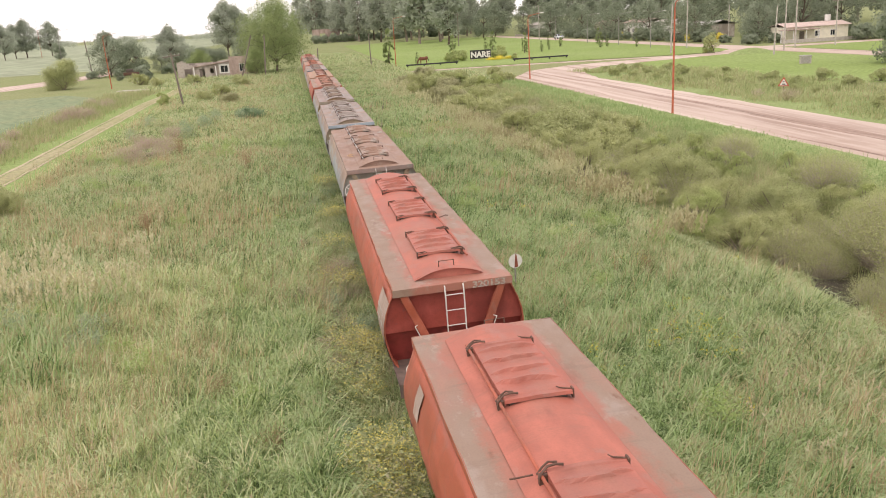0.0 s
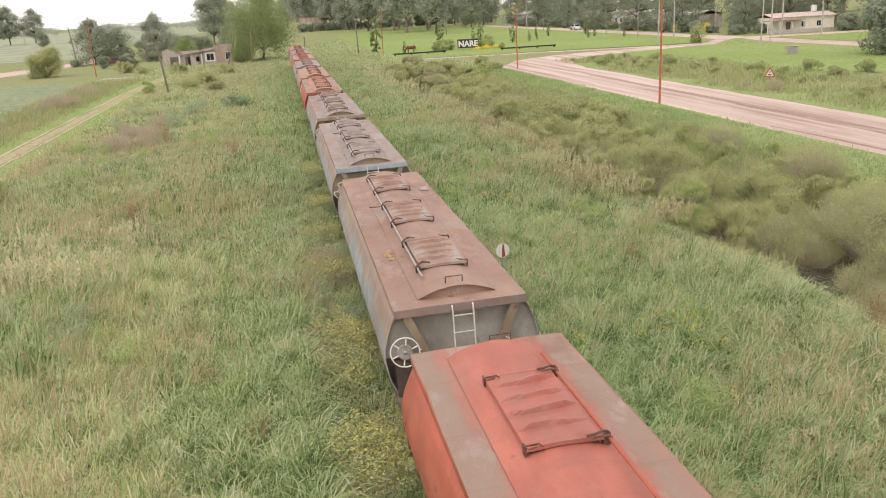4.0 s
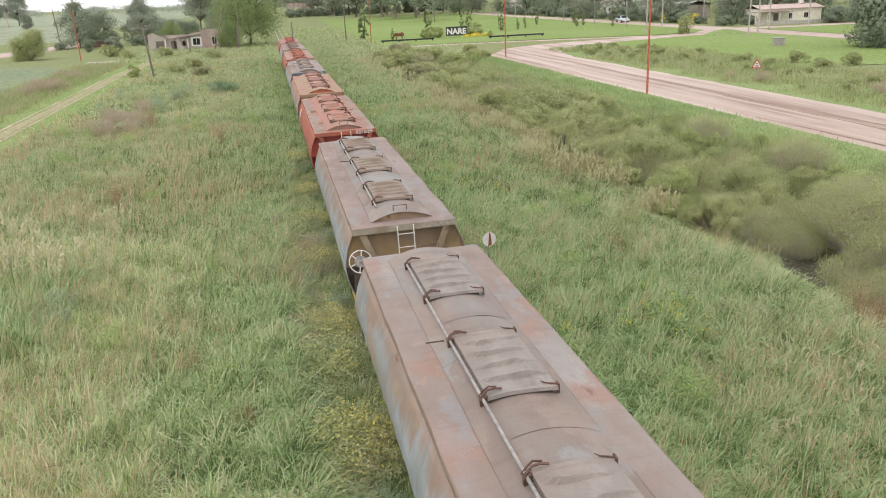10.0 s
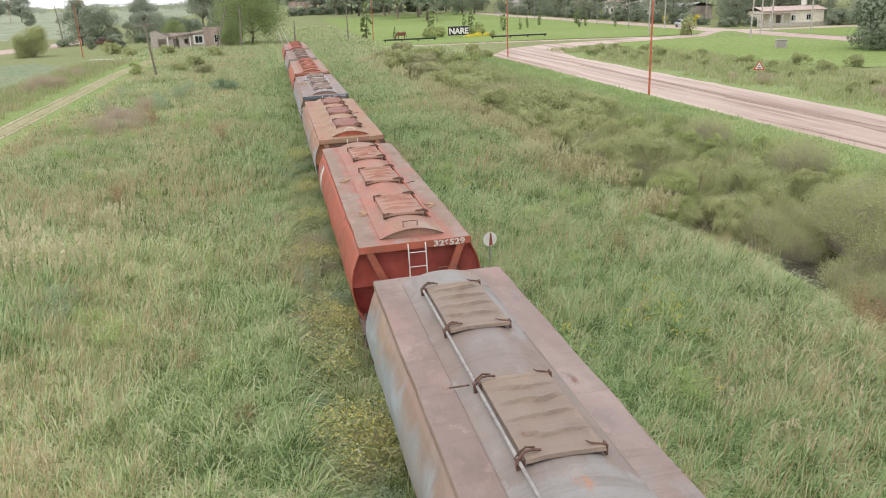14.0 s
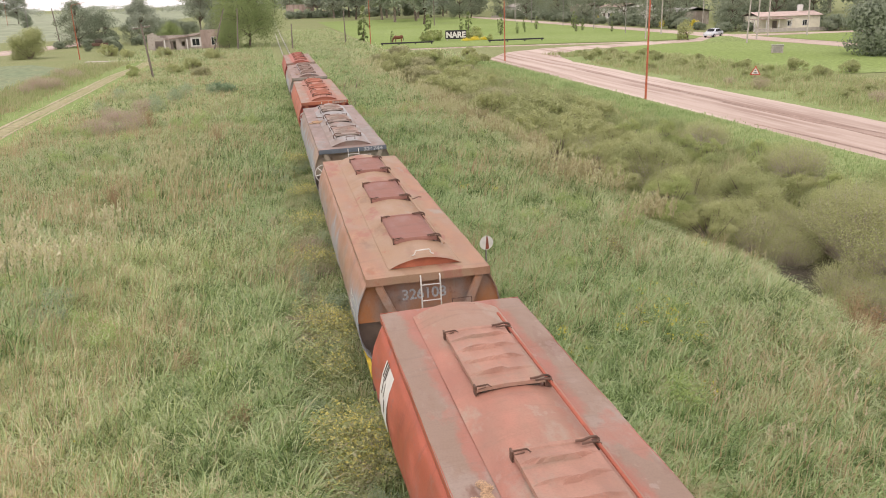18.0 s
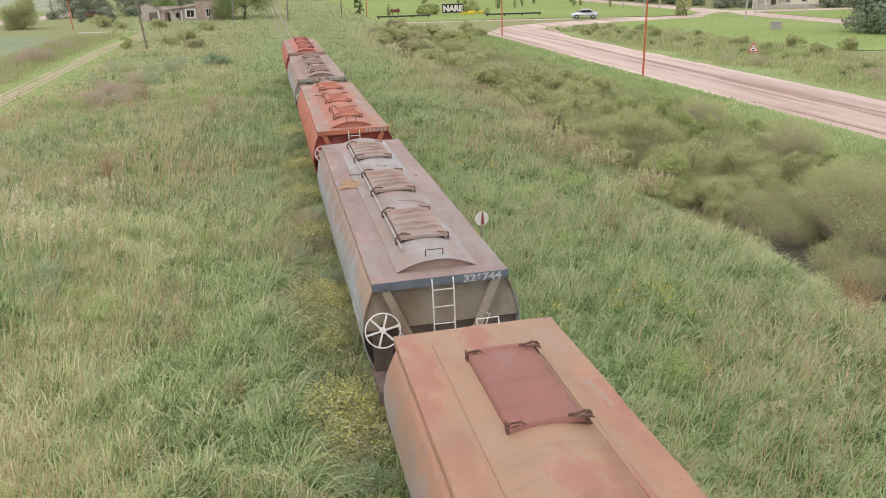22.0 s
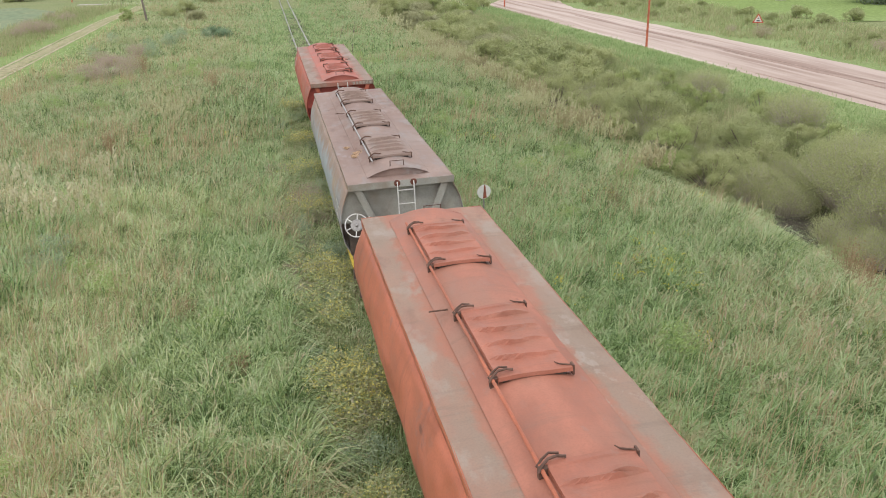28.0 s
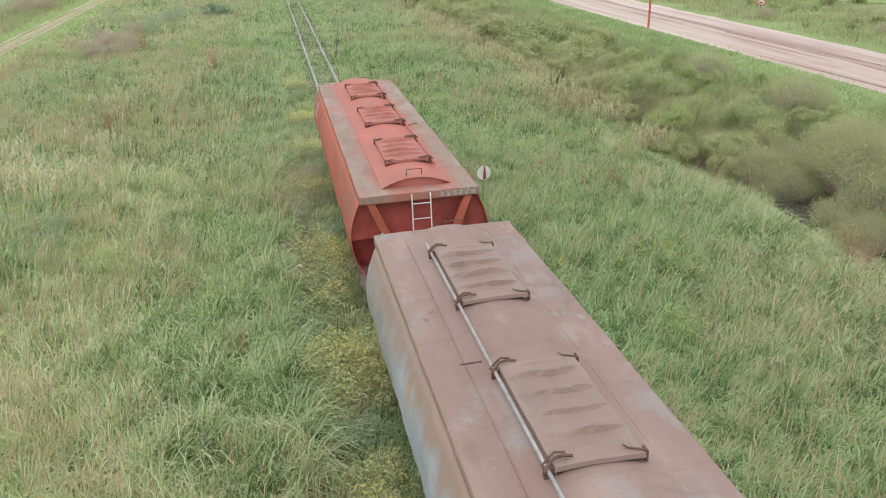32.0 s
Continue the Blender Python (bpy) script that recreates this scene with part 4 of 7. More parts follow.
        for i in range(6):
            x = near * -1 * (0.44 + 0.125 * i)
            part("stencil_mark", box((x - 0.045, near * (HALF + 0.0095) - 0.003, ROOF - 0.135), (x + 0.045, near * (HALF + 0.0095) + 0.003, ROOF - 0.025)), numberm or M_worn, w)
    if patchm:      # a pale panel at the body's end on the near, track-left side
        side = 1 if flipped else -1
        b = bmesh.new()
        rows = [[(side * (x + 0.018), near * yy, z) for x, z in PROFILE[1:8]] for yy in (5.96, 5.6, 5.2, 4.8)]
        sheet(b, rows)
        part("pale_panel", b, patchm, w, "pale painted end of the side wall", True)
    if seed == 7.0:     # the brake valve on the end deck
        b = bmesh.new()
        add_box(b, (0.42, near * 6.42 - 0.08, 1.0), (0.72, near * 6.42 + 0.08, 1.14), 0.03)
        add_bar(b, (0.5, near * 6.42, 1.1), (0.5, near * 6.42, 1.24), 0.05, 0.04, 10)
        add_bar(b, (0.72, near * 6.42, 1.07), (0.92, near * 6.42, 1.05), 0.035, 0.03, 8)
        part("brake_valve", b, M_steel_red, w, "dull red brake valve")
    if seed == 3.0:     # a small chequered foot plate
        part("foot_plate", box((0.84, 3.2, ROOF + 0.004), (1.07, 3.66, ROOF + 0.016), 0.003), M_flaked, w, "pale flaking chequered foot plate")
    if seed == 2.0:     # a crumpled bag left on the end deck
        b = bmesh.new()
        bmesh.ops.create_icosphere(b, subdivisions=3, radius=0.2, matrix=Matrix.Translation((0.88, near * 6.45, 1.12)) @ Matrix.Diagonal((1.1, 0.8, 0.75, 1)))
        for v in b.verts:
            v.co += v.normal * 0.06 * noise.noise(v.co * 9)
        part("plastic_bag", b, M_white, w, "crumpled white plastic bag")
    if plate:       # a small plate on the side, towards the far end
        side = 1 if flipped else -1
        b = bmesh.new()
        big = seed == 6.0
        sheet(b, [[(side * (x + 0.016), -near * yy, z) for x, z in PROFILE[1:6 if big else 4]] for yy in ((4.2, 4.55, 4.9) if big else (4.5, 4.7, 4.9))])
        label = part("side_plate", b, M_white if big else M_palewall, w, "small pale plate", True)
        for first, last, y0, y1 in ((1, 3, 4.68, 4.73), (1, 2, 4.60, 4.66), (1, 2, 4.77, 4.84), (2, 3, 4.52, 4.56), (3, 4, 4.42, 4.50)) if big else ():
            b = bmesh.new()
            sheet(b, [[(side * (x + 0.019), -near * yy, z) for x, z in PROFILE[first:last + 1]] for yy in (y0, (y0 + y1) / 2, y1)])
            part("dark_mark", b, M_steel, label, "dark smudged mark", True)
    if marks & 8:       # white lettering, too worn to read
        side = 1 if flipped else -1
        for i in range(10):
            for j in range(2):
                z = 2.0 - 0.20 * j
                x = 1.375 if j == 0 else 1.41
                yy = near * (5.6 - 0.095 * i)
                if (i * 3 + j * 2) % 4 != 3:
                    tall = 0.055 if (i + j) % 3 else 0.03
                    part("worn_mark", box((side * (x + 0.016) - 0.002, yy - 0.017, z - tall), (side * (x + 0.016) + 0.002, yy + 0.017, z + tall)), M_faded, w)
    for k, (sx, sy, r) in enumerate(spill):
        rng = np.random.default_rng(int(seed * 10) + k)
        n = int(26000 * r * r) + 260
        lobes = np.cumsum(rng.normal(size=(11, 2)) * [0.13 * r, 0.24 * r], 0)
        lobes -= lobes.mean(0)
        c = lobes[rng.integers(0, 11, n)]
        a, q = rng.uniform(0, 6.283, n), rng.uniform(0, 1, n) ** 0.6
        cx, cy = sx + c[:, 0] + np.cos(a) * q * r * 0.22, sy + c[:, 1] + np.sin(a) * q * r * 0.26
        keep = np.abs(cx) < 1.16
        cx, cy, q, n = cx[keep], cy[keep], q[keep], int(keep.sum())
        hz = ROOF + 0.006 + rng.uniform(0, 0.009, n)
        hz = np.where(np.abs(cx) < 0.7, hz + 0.175 * np.clip(1 - (cx / 0.7) ** 2, 0, 1), hz)
        s = rng.uniform(0.006, 0.011, n)
        turn = rng.uniform(0, 6.283, n)
        tri = np.stack([np.stack([cx + s * np.cos(v + turn), cy + s * np.sin(v + turn), hz + (0.006 if v == 0.3 else 0)], -1) for v in (0.3, 2.4, 4.4)], 1)
        raw_mesh("spilt_grain", tri.reshape(-1, 3), np.arange(n * 3), np.full(n, 3), M_grain, "stuff", "spilt orange maize grain", "", w)
    return w


M_faded = plain("faded_white_stencil", (0.70, 0.68, 0.62), 0.7, 0, 0.45, 30.0)
M_worn = plain("worn_stencil_paint", (0.46, 0.38, 0.32), 0.75, 0, 0.55, 24.0)
M_bluestencil = plain("grey_stencil_paint", (0.5, 0.525, 0.537), 0.7, 0, 0.45, 24.0)
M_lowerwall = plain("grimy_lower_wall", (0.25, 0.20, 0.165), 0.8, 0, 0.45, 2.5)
M_rustmark = plain("weld_rust", (0.20, 0.075, 0.05), 0.85, 0, 0.5, 20.0)
M_steel_red = plain("dark_red_steel", (0.31, 0.05, 0.04), 0.7, 0, 0.4, 4.0)
PANEL_RED = painted("red_end_panel", (0.46, 0.07, 0.045), (0.26, 0.05, 0.04), 0.25, seed=1.5, wear=0.2)
LID_DUST = painted("dusty_lid", (0.43, 0.335, 0.28), (0.37, 0.26, 0.21), 0.5, seed=2.2, wear=0.4)
LID_RUST = painted("rusty_dusty_lid", (0.43, 0.28, 0.21), (0.39, 0.24, 0.175), 0.5, seed=3.2, wear=0.3, peel=(0.43, 0.39, 0.34))
LID_OLIVE = painted("olive_dusty_lid", (0.48, 0.24, 0.17), (0.40, 0.33, 0.235), 0.55, seed=3.9, wear=0.2)
LID_GREY = painted("grey_brown_lid", (0.36, 0.32, 0.285), (0.34, 0.25, 0.20), 0.5, (0.36, 0.19, 0.12), seed=3.7, wear=0.4)
R_red = [painted(f"dusty_red_roof_{i}", (0.48, 0.20, 0.145), (0.375, 0.26, 0.195), 0.68 + 0.03 * i, seed=5.0 * i, peel=(0.42, 0.33, 0.275), inner=(0.52, 0.185, 0.13), patches=[((0.50, 0.22, 0.16), 0.57)]) for i in range(4)]
V_red = [painted(f"red_trough_{i}", (0.56, 0.165, 0.11), (0.48, 0.22, 0.16), 0.25, seed=4.0 + i, wear=0.25) for i in range(3)]
R_brown = [painted(f"dusty_brown_roof_{i}", c, d, 0.5, seed=9.0 + i, wear=0.35, peel=p, patches=q) for i, (c, d, p, q) in enumerate((
    ((0.41, 0.26, 0.19), (0.36, 0.215, 0.155), (0.40, 0.31, 0.26), [((0.45, 0.29, 0.225), 0.56)]),
    ((0.40, 0.365, 0.335), (0.36, 0.275, 0.23), (0.42, 0.26, 0.20), [((0.42, 0.325, 0.29), 0.58), ((0.345, 0.345, 0.34), 0.55)]),
    ((0.39, 0.305, 0.27), (0.34, 0.25, 0.215), (0.42, 0.28, 0.24), [((0.43, 0.315, 0.275), 0.57), ((0.345, 0.32, 0.29), 0.54)]),
    ((0.40, 0.28, 0.23), (0.35, 0.23, 0.185), (0.37, 0.32, 0.29), [((0.43, 0.33, 0.285), 0.57)])))]
V_grey = [painted(f"grey_trough_{i}", (0.35, 0.32, 0.29), (0.32, 0.245, 0.205), 0.45, (0.38, 0.20, 0.12), seed=14.0 + i, wear=0.6, patches=[((0.385, 0.385, 0.37), 0.55), ((0.40, 0.31, 0.255), 0.53)]) for i in range(4)]
S_red = [painted(f"red_side_{i}", (0.55, 0.125, 0.062), (0.40, 0.14, 0.09), 0.25, seed=20.0 + i, wear=0.35) for i in range(3)]
S_blue = [painted(f"blue_grey_side_{i}", (0.42, 0.48, 0.51), (0.40, 0.36, 0.33), 0.4, seed=25.0 + i, wear=0.35, patches=[((0.50, 0.36, 0.24), 0.57)], drift=(0.40, 0.255, 0.18)) for i in range(5)]
P_grey = [painted(f"ochre_end_panel_{i}", c, (0.33, 0.24, 0.165), 0.35, seed=30.0 + i) for i, c in enumerate(((0.44, 0.36, 0.24), (0.45, 0.30, 0.14), (0.44, 0.40, 0.31), (0.46, 0.46, 0.41)))]
E_blue = plain("blue_grey_edge", (0.36, 0.43, 0.49), 0.55, 0, 0.25, 3.0)
E_slate = plain("slate_blue_edge", (0.13, 0.16, 0.19), 0.6, 0, 0.3, 3.0)
M_palewall = painted("pale_pink_panel", (0.56, 0.43, 0.37), (0.46, 0.26, 0.2), 0.3, seed=40.0, wear=0.2)
S_orange = painted("orange_side", (0.60, 0.17, 0.08), (0.42, 0.16, 0.10), 0.3, seed=41.0, wear=0.55)
V_orange = painted("orange_trough", (0.52, 0.19, 0.115), (0.44, 0.24, 0.17), 0.35, seed=42.0, wear=0.3)
L_orange = painted("orange_lid", (0.54, 0.19, 0.115), (0.46, 0.21, 0.14), 0.25, seed=43.0, wear=0.2)
R_rust = painted("orange_brown_roof", (0.475, 0.25, 0.15), (0.45, 0.30, 0.20), 0.42, (0.34, 0.15, 0.09), seed=44.0, wear=0.5, peel=(0.44, 0.19, 0.135), inner=(0.475, 0.315, 0.20), patches=[((0.43, 0.17, 0.125), 0.585), ((0.40, 0.375, 0.315), 0.60)])
L_maroon = painted("maroon_lid", (0.325, 0.125, 0.09), (0.35, 0.16, 0.115), 0.35, seed=45.0, wear=0.1)
P_rustblue = painted("blue_and_rust_panel", (0.33, 0.36, 0.37), (0.56, 0.23, 0.09), 0.55, seed=46.0, wear=0.5, peel=(0.40, 0.24, 0.16))
L_red = painted("red_lid", (0.56, 0.165, 0.115), (0.46, 0.20, 0.15), 0.22, seed=47.0, wear=0.15)
S_greymix = painted("orange_and_grey_side", (0.40, 0.44, 0.46), (0.46, 0.30, 0.21), 0.4, seed=48.0, wear=0.35, drift=(0.52, 0.27, 0.17))
L_ochre = painted("ochre_lid", (0.40, 0.31, 0.22), (0.34, 0.26, 0.205), 0.4, seed=49.0, wear=0.3)
V_pale = painted("peeling_pale_trough", (0.45, 0.47, 0.47), (0.37, 0.29, 0.245), 0.5, seed=52.0, wear=0.75, patches=[((0.46, 0.29, 0.25), 0.56), ((0.36, 0.315, 0.28), 0.54)])
L_pink = painted("pink_dusty_lid", (0.44, 0.25, 0.19), (0.38, 0.33, 0.28), 0.4, seed=50.0, wear=0.3)

R_olive = painted("olive_brown_roof", (0.47, 0.245, 0.165), (0.39, 0.285, 0.21), 0.5, seed=53.0, wear=0.3, peel=(0.44, 0.36, 0.29), inner=(0.53, 0.205, 0.125))

V_salmon = painted("salmon_dusty_trough", (0.51, 0.21, 0.145), (0.45, 0.28, 0.20), 0.4, seed=54.0, wear=0.25, peel=(0.46, 0.36, 0.28))

M_flaked = plain("flaking_pale_paint", (0.46, 0.40, 0.35), 0.8, 0, 0.6, 16.0)

WAGONS = [
    wagon(1.0, "faded red grain hopper wagon with dusty roof and ribbed hatches", R_red[0], V_red[0], L_red, S_red[0], PANEL_RED, R_red[1], S_red[0], M_white, shaftm=S_red[1], plate=True),
    wagon(2.0, "red grain hopper wagon with dusty red roof and white ladder", R_red[1], V_red[1], L_red, S_red[1], PANEL_RED, R_red[1], S_red[1], M_white, "320153", True, numberm=M_worn, shaftm=S_red[1], patchm=M_palewall, marks=8),
    wagon(3.0, "grey-blue grain hopper wagon under brown dust, with spilt maize", R_brown[0], R_brown[0], LID_RUST, S_blue[0], P_grey[3], R_brown[2], P_grey[0], M_white, spill=[(-0.83, -2.67, 0.34)]),
    wagon(4.0, "grey grain hopper wagon with light blue roof edge", R_brown[1], V_grey[0], LID_GREY, S_blue[1], P_grey[0], E_blue, P_grey[2], M_white, style="loops", marks=8, spill=[(-0.72, -3.54, 0.20)]),
    wagon(5.0, "grey-brown grain hopper wagon with ochre end wall", R_brown[2], V_grey[1], L_ochre, S_blue[2], P_grey[1], P_grey[2], P_grey[0], M_white, marks=8 + 4 + 1),
    wagon(6.0, "red grain hopper wagon with white number on its edge", R_red[2], V_salmon, LID_OLIVE, S_red[2], PANEL_RED, S_red[2], S_red[2], M_white, "326529", True, shaftm=S_red[1], plate=True, spill=[(0.88, -0.53, 0.30), (0.80, 3.36, 0.30), (-0.88, 3.19, 0.28)]),
    wagon(7.0, "orange-brown grain hopper wagon with smooth maroon hatches", R_rust, R_rust, L_maroon, S_greymix, P_rustblue, R_rust, P_rustblue, M_white, "326108", True, numberm=M_bluestencil, lidflat=True, shaftm=R_rust, marks=2 + 8 + 1, lettering=1, mids=(-3.88, -0.27, 3.5)),
    wagon(8.0, "grey-blue grain hopper wagon with spoked brake wheel and spilt maize", R_brown[2], V_pale, L_pink, S_blue[3], P_grey[2], E_slate, P_grey[2], M_white, "326744", numberm=M_bluestencil, style="spokes", marks=8, spill=[(-0.86, 0.85, 0.72)]),
    wagon(9.0, "orange-red grain hopper wagon with brown dusty walkways", R_olive, V_orange, L_orange, S_orange, PANEL_RED, S_orange, S_orange, M_white, shaftm=S_orange, marks=1 + 4, hatch_shift=-0.15),
    wagon(10.0, "pale blue-grey grain hopper wagon with brown dusty roof", R_brown[3], R_brown[3], LID_DUST, S_blue[4], P_grey[3], P_grey[3], P_grey[3], M_white, marks=1 + 8, hatch_shift=-0.2, spill=[(-0.72, -3.45, 0.36), (-0.88, -2.63, 0.2)]),
    wagon(11.0, "faded red grain hopper wagon at the train's end", R_red[3], V_red[0], L_red, S_red[0], PANEL_RED, R_red[3], S_red[0], M_white, "", True, shaftm=S_red[1], plate=True, marks=4),
]
FLIP = [False, True, False, False, False, True, True, False, False, False, True]
OFFSETS = [-0.45, 14.25, 28.35, 42.42, 56.8, 71.16, 85.14, 99.5, 114.0, 128.57, 142.85]

# ---- trackside and town ----
M_rustred = plain("rust_red_paint", (0.30, 0.085, 0.05), 0.7, 0, 0.4, 9.0)


def switch_stand():
    t = tagged(new("switch_stand"), "white switch target disc with red bar on a post", "switch stand")
    part("base", box((-0.25, -0.2, 0.0), (0.25, 0.2, 0.16), 0.03), M_steel, t)
    part("post", bar((0, 0, 0.1), (0, 0, 1.42), 0.028), M_galv, t)
    bm = bmesh.new()
    bmesh.ops.create_cone(bm, cap_ends=True, segments=32, radius1=0.205, radius2=0.205, depth=0.012, matrix=pose(0, -0.03, 1.22, 90))
    part("target_disc", bm, M_white, t, "white round target")
    bm = bmesh.new()
    tri = [(-0.035, 1.03), (0.075, 1.05), (0.035, 1.40), (0.0, 1.42)]
    lo, hi = ([bm.verts.new((x, yy, z)) for x, z in tri] for yy in (-0.048, -0.038))
    bm.faces.new(lo)
    bm.faces.new(hi[::-1])
    for i in range(4):
        bm.faces.new((lo[i], hi[i], hi[(i + 1) % 4], lo[(i + 1) % 4]))
    bmesh.ops.recalc_face_normals(bm, faces=bm.faces)
    part("red_bar", bm, M_rustred, t, "rusty red upright bar")
    part("lever", bar((0.02, 0.02, 0.15), (0.3, 0.05, 0.7), 0.02, 0.015), M_iron, t)
    t.matrix_world = pose(5.56, 21.9, 0, 0, 0, 8)


switch_stand()


def street_lamp(x, y, h, arm, turn, material, label, lean=0.0):
    t = tagged(new("street_lamp"), label, "street lamp", "street lamps")
    part("pole", bar((0, 0, 0), (0, 0, h - 0.5), 0.085, 0.055, 10), material, t)
    part("arm", pipe([(0, 0, h - 0.5), (0.05, 0, h - 0.2), (0.25, 0, h), (arm, 0, h + 0.25)], 0.035, 8), material, t)
    bm = bmesh.new()
    add_box(bm, (arm - 0.05, -0.10, h + 0.2), (arm + 0.5, 0.10, h + 0.32), 0.04)
    part("lamp_head", bm, M_white, t, "pale lamp head")
    t.matrix_world = pose(x, y, 0, 0, lean, turn)
    return t


street_lamp(27.57, 59.1, 8.2, 1.6, 20, M_redpole, "tall red lamp pole at the road's edge", 0.6)
street_lamp(28.55, 101.6, 7.6, 2.0, 25, M_redpole, "tall red lamp pole at the road bend", -0.5)
street_lamp(18.18, 153.6, 8.4, 2.0, 20, M_redpole, "red lamp pole at the park's edge")
street_lamp(-29.3, 144.0, 8.3, 1.8, 30, M_redpole, "red lamp pole near the old house", -1.5)
street_lamp(-58.0, 231.0, 10.5, 3.2, 10, M_galv, "grey lamp pole by the far road")
street_lamp(-130.0, 480.0, 20.0, 4.0, 20, M_redpole, "far red lamp pole")
for x, y in ((69.0, 158.2), (71, 180), (72, 203), (73, 232), (74, 262)):
    street_lamp(x, y, 6.6, 2.6, 0, M_galv, "grey lamp pole on the far street")


def utility_pole(x, y, h, arms=1, lean=0.0, turn=0.0, label="weathered wooden utility pole", mat=None):
    t = tagged(new("utility_pole"), label, "utility pole", "utility poles")
    part("pole", bar((0, 0, 0), (0, 0, h), 0.13, 0.09, 10), mat or (M_concrete if x > 60 else M_wood), t)
    for i in range(arms):
        part("crossarm", box((-0.95, -0.05, h - 0.45 - 0.5 * i), (0.95, 0.05, h - 0.33 - 0.5 * i), 0.01), M_wood, t)
        for xx in (-0.85, -0.4, 0.4, 0.85):
            part("insulator", bar((xx, 0, h - 0.33 - 0.5 * i), (xx, 0, h - 0.17 - 0.5 * i), 0.045, 0.03, 8), M_white, t)
    t.matrix_world = pose(x, y, 0, 0, lean, turn)


utility_pole(-12.83, 99.6, 6.0, 1, -6.0, 10, "leaning old telegraph pole in the grass")
utility_pole(-43.7, 197.8, 8.0, 0, -5.0)
utility_pole(72.2, 149.2, 10.6, 2)
utility_pole(62.5, 135.0, 8.0, 0, 1.2)
utility_pole(69.2, 114.8, 6.9, 0, 2.0, 0, "pale bare pole on the green field")
utility_pole(75.2, 122.0, 8.0, 0, 0.8, 0, "pale bare pole on the green field")
utility_pole(87.4, 127.0, 7.4, 1)
utility_pole(81.5, 129.0, 9.5, 1)
utility_pole(88.5, 164.0, 7.2, 0)
utility_pole(46.8, 240.0, 9.0, 1)
utility_pole(73.5, 250.0, 10.0, 1)
utility_pole(4.2, 150.0, 4.2, 0, 1.0, 0, "short wooden post by the track")
utility_pole(14.3, 160.0, 6.0, 0, -1.0, 0, "bare wooden pole in the grass")
utility_pole(-5.0, 150.0, 7.0, 0, 4.0, 0, "grey pole before the old house")
utility_pole(-9.0, 149.5, 7.4, 0, 18.0, 0, "slanting prop pole before the old house")


def warning_sign():
    t = tagged(new("warning_sign"), "white triangular warning sign with red border", "road sign")
    part("post", box((-0.04, 0.0, 0), (0.04, 0.06, 1.15), 0.005), M_wood, t)
    for nm, size, y, mat in (("red_border", 0.58, -0.012, M_red), ("white_field", 0.42, -0.022, M_white)):
        bm = bmesh.new()
        tri = [(0, size), (-size * 0.866, -size * 0.5), (size * 0.866, -size * 0.5)]
        a = [bm.verts.new((x, y, 1.32 + z)) for x, z in tri]
        b = [bm.verts.new((x, y + 0.008, 1.32 + z)) for x, z in tri]
        bm.faces.new(a)
        bm.faces.new(b[::-1])
        for i in range(3):
            bm.faces.new((a[i], b[i], b[(i + 1) % 3], a[(i + 1) % 3]))
        bmesh.ops.recalc_face_normals(bm, faces=bm.faces)
        part(nm, bm, mat, t)
    bm = bmesh.new()
    for z in (1.18, 1.42):
        add_box(bm, (-0.17 + (z - 1.1) * 0.3, -0.036, z), (0.17 - (z - 1.1) * 0.3, -0.030, z + 0.09), 0.0)
    part("symbol", bm, M_black, t, "black symbol")
    t.matrix_world = pose(40.75, 65.9, -0.25, 0, 0, -32) @ Matrix.Scale(0.9, 4)


warning_sign()


def town_sign():
    t = tagged(new("town_sign"), "black town sign board with white letters NARE", "town sign")
    part("board", box((-1.95, -0.08, 0.55), (1.95, 0.08, 2.15), 0.03), M_black, t)
    for x in (-1.6, 1.6):
        part("leg", box((x - 0.1, -0.06, 0), (x + 0.1, 0.06, 0.6), 0.02), M_concrete, t)
    cu = bpy.data.curves.new("letters", "FONT")
    cu.body, cu.size, cu.align_x, cu.extrude, cu.offset = "NARE", 1.42, "CENTER", 0.02, 0.06
    tmp = new("letters", cu)
    me = bpy.data.meshes.new_from_object(tmp.evaluated_get(bpy.context.evaluated_depsgraph_get()))
    bpy.data.objects.remove(tmp)
    me.materials.clear()
    me.materials.append(M_white)
    ob = new("letters", me)
    ob.parent, ob.matrix_local = t, pose(0, -0.1, 0.85, 90)
    ob["label"] = "white painted capital letters"
    t.matrix_world = pose(34.2, 155.0, -0.25, 0, 0, -8)


town_sign()


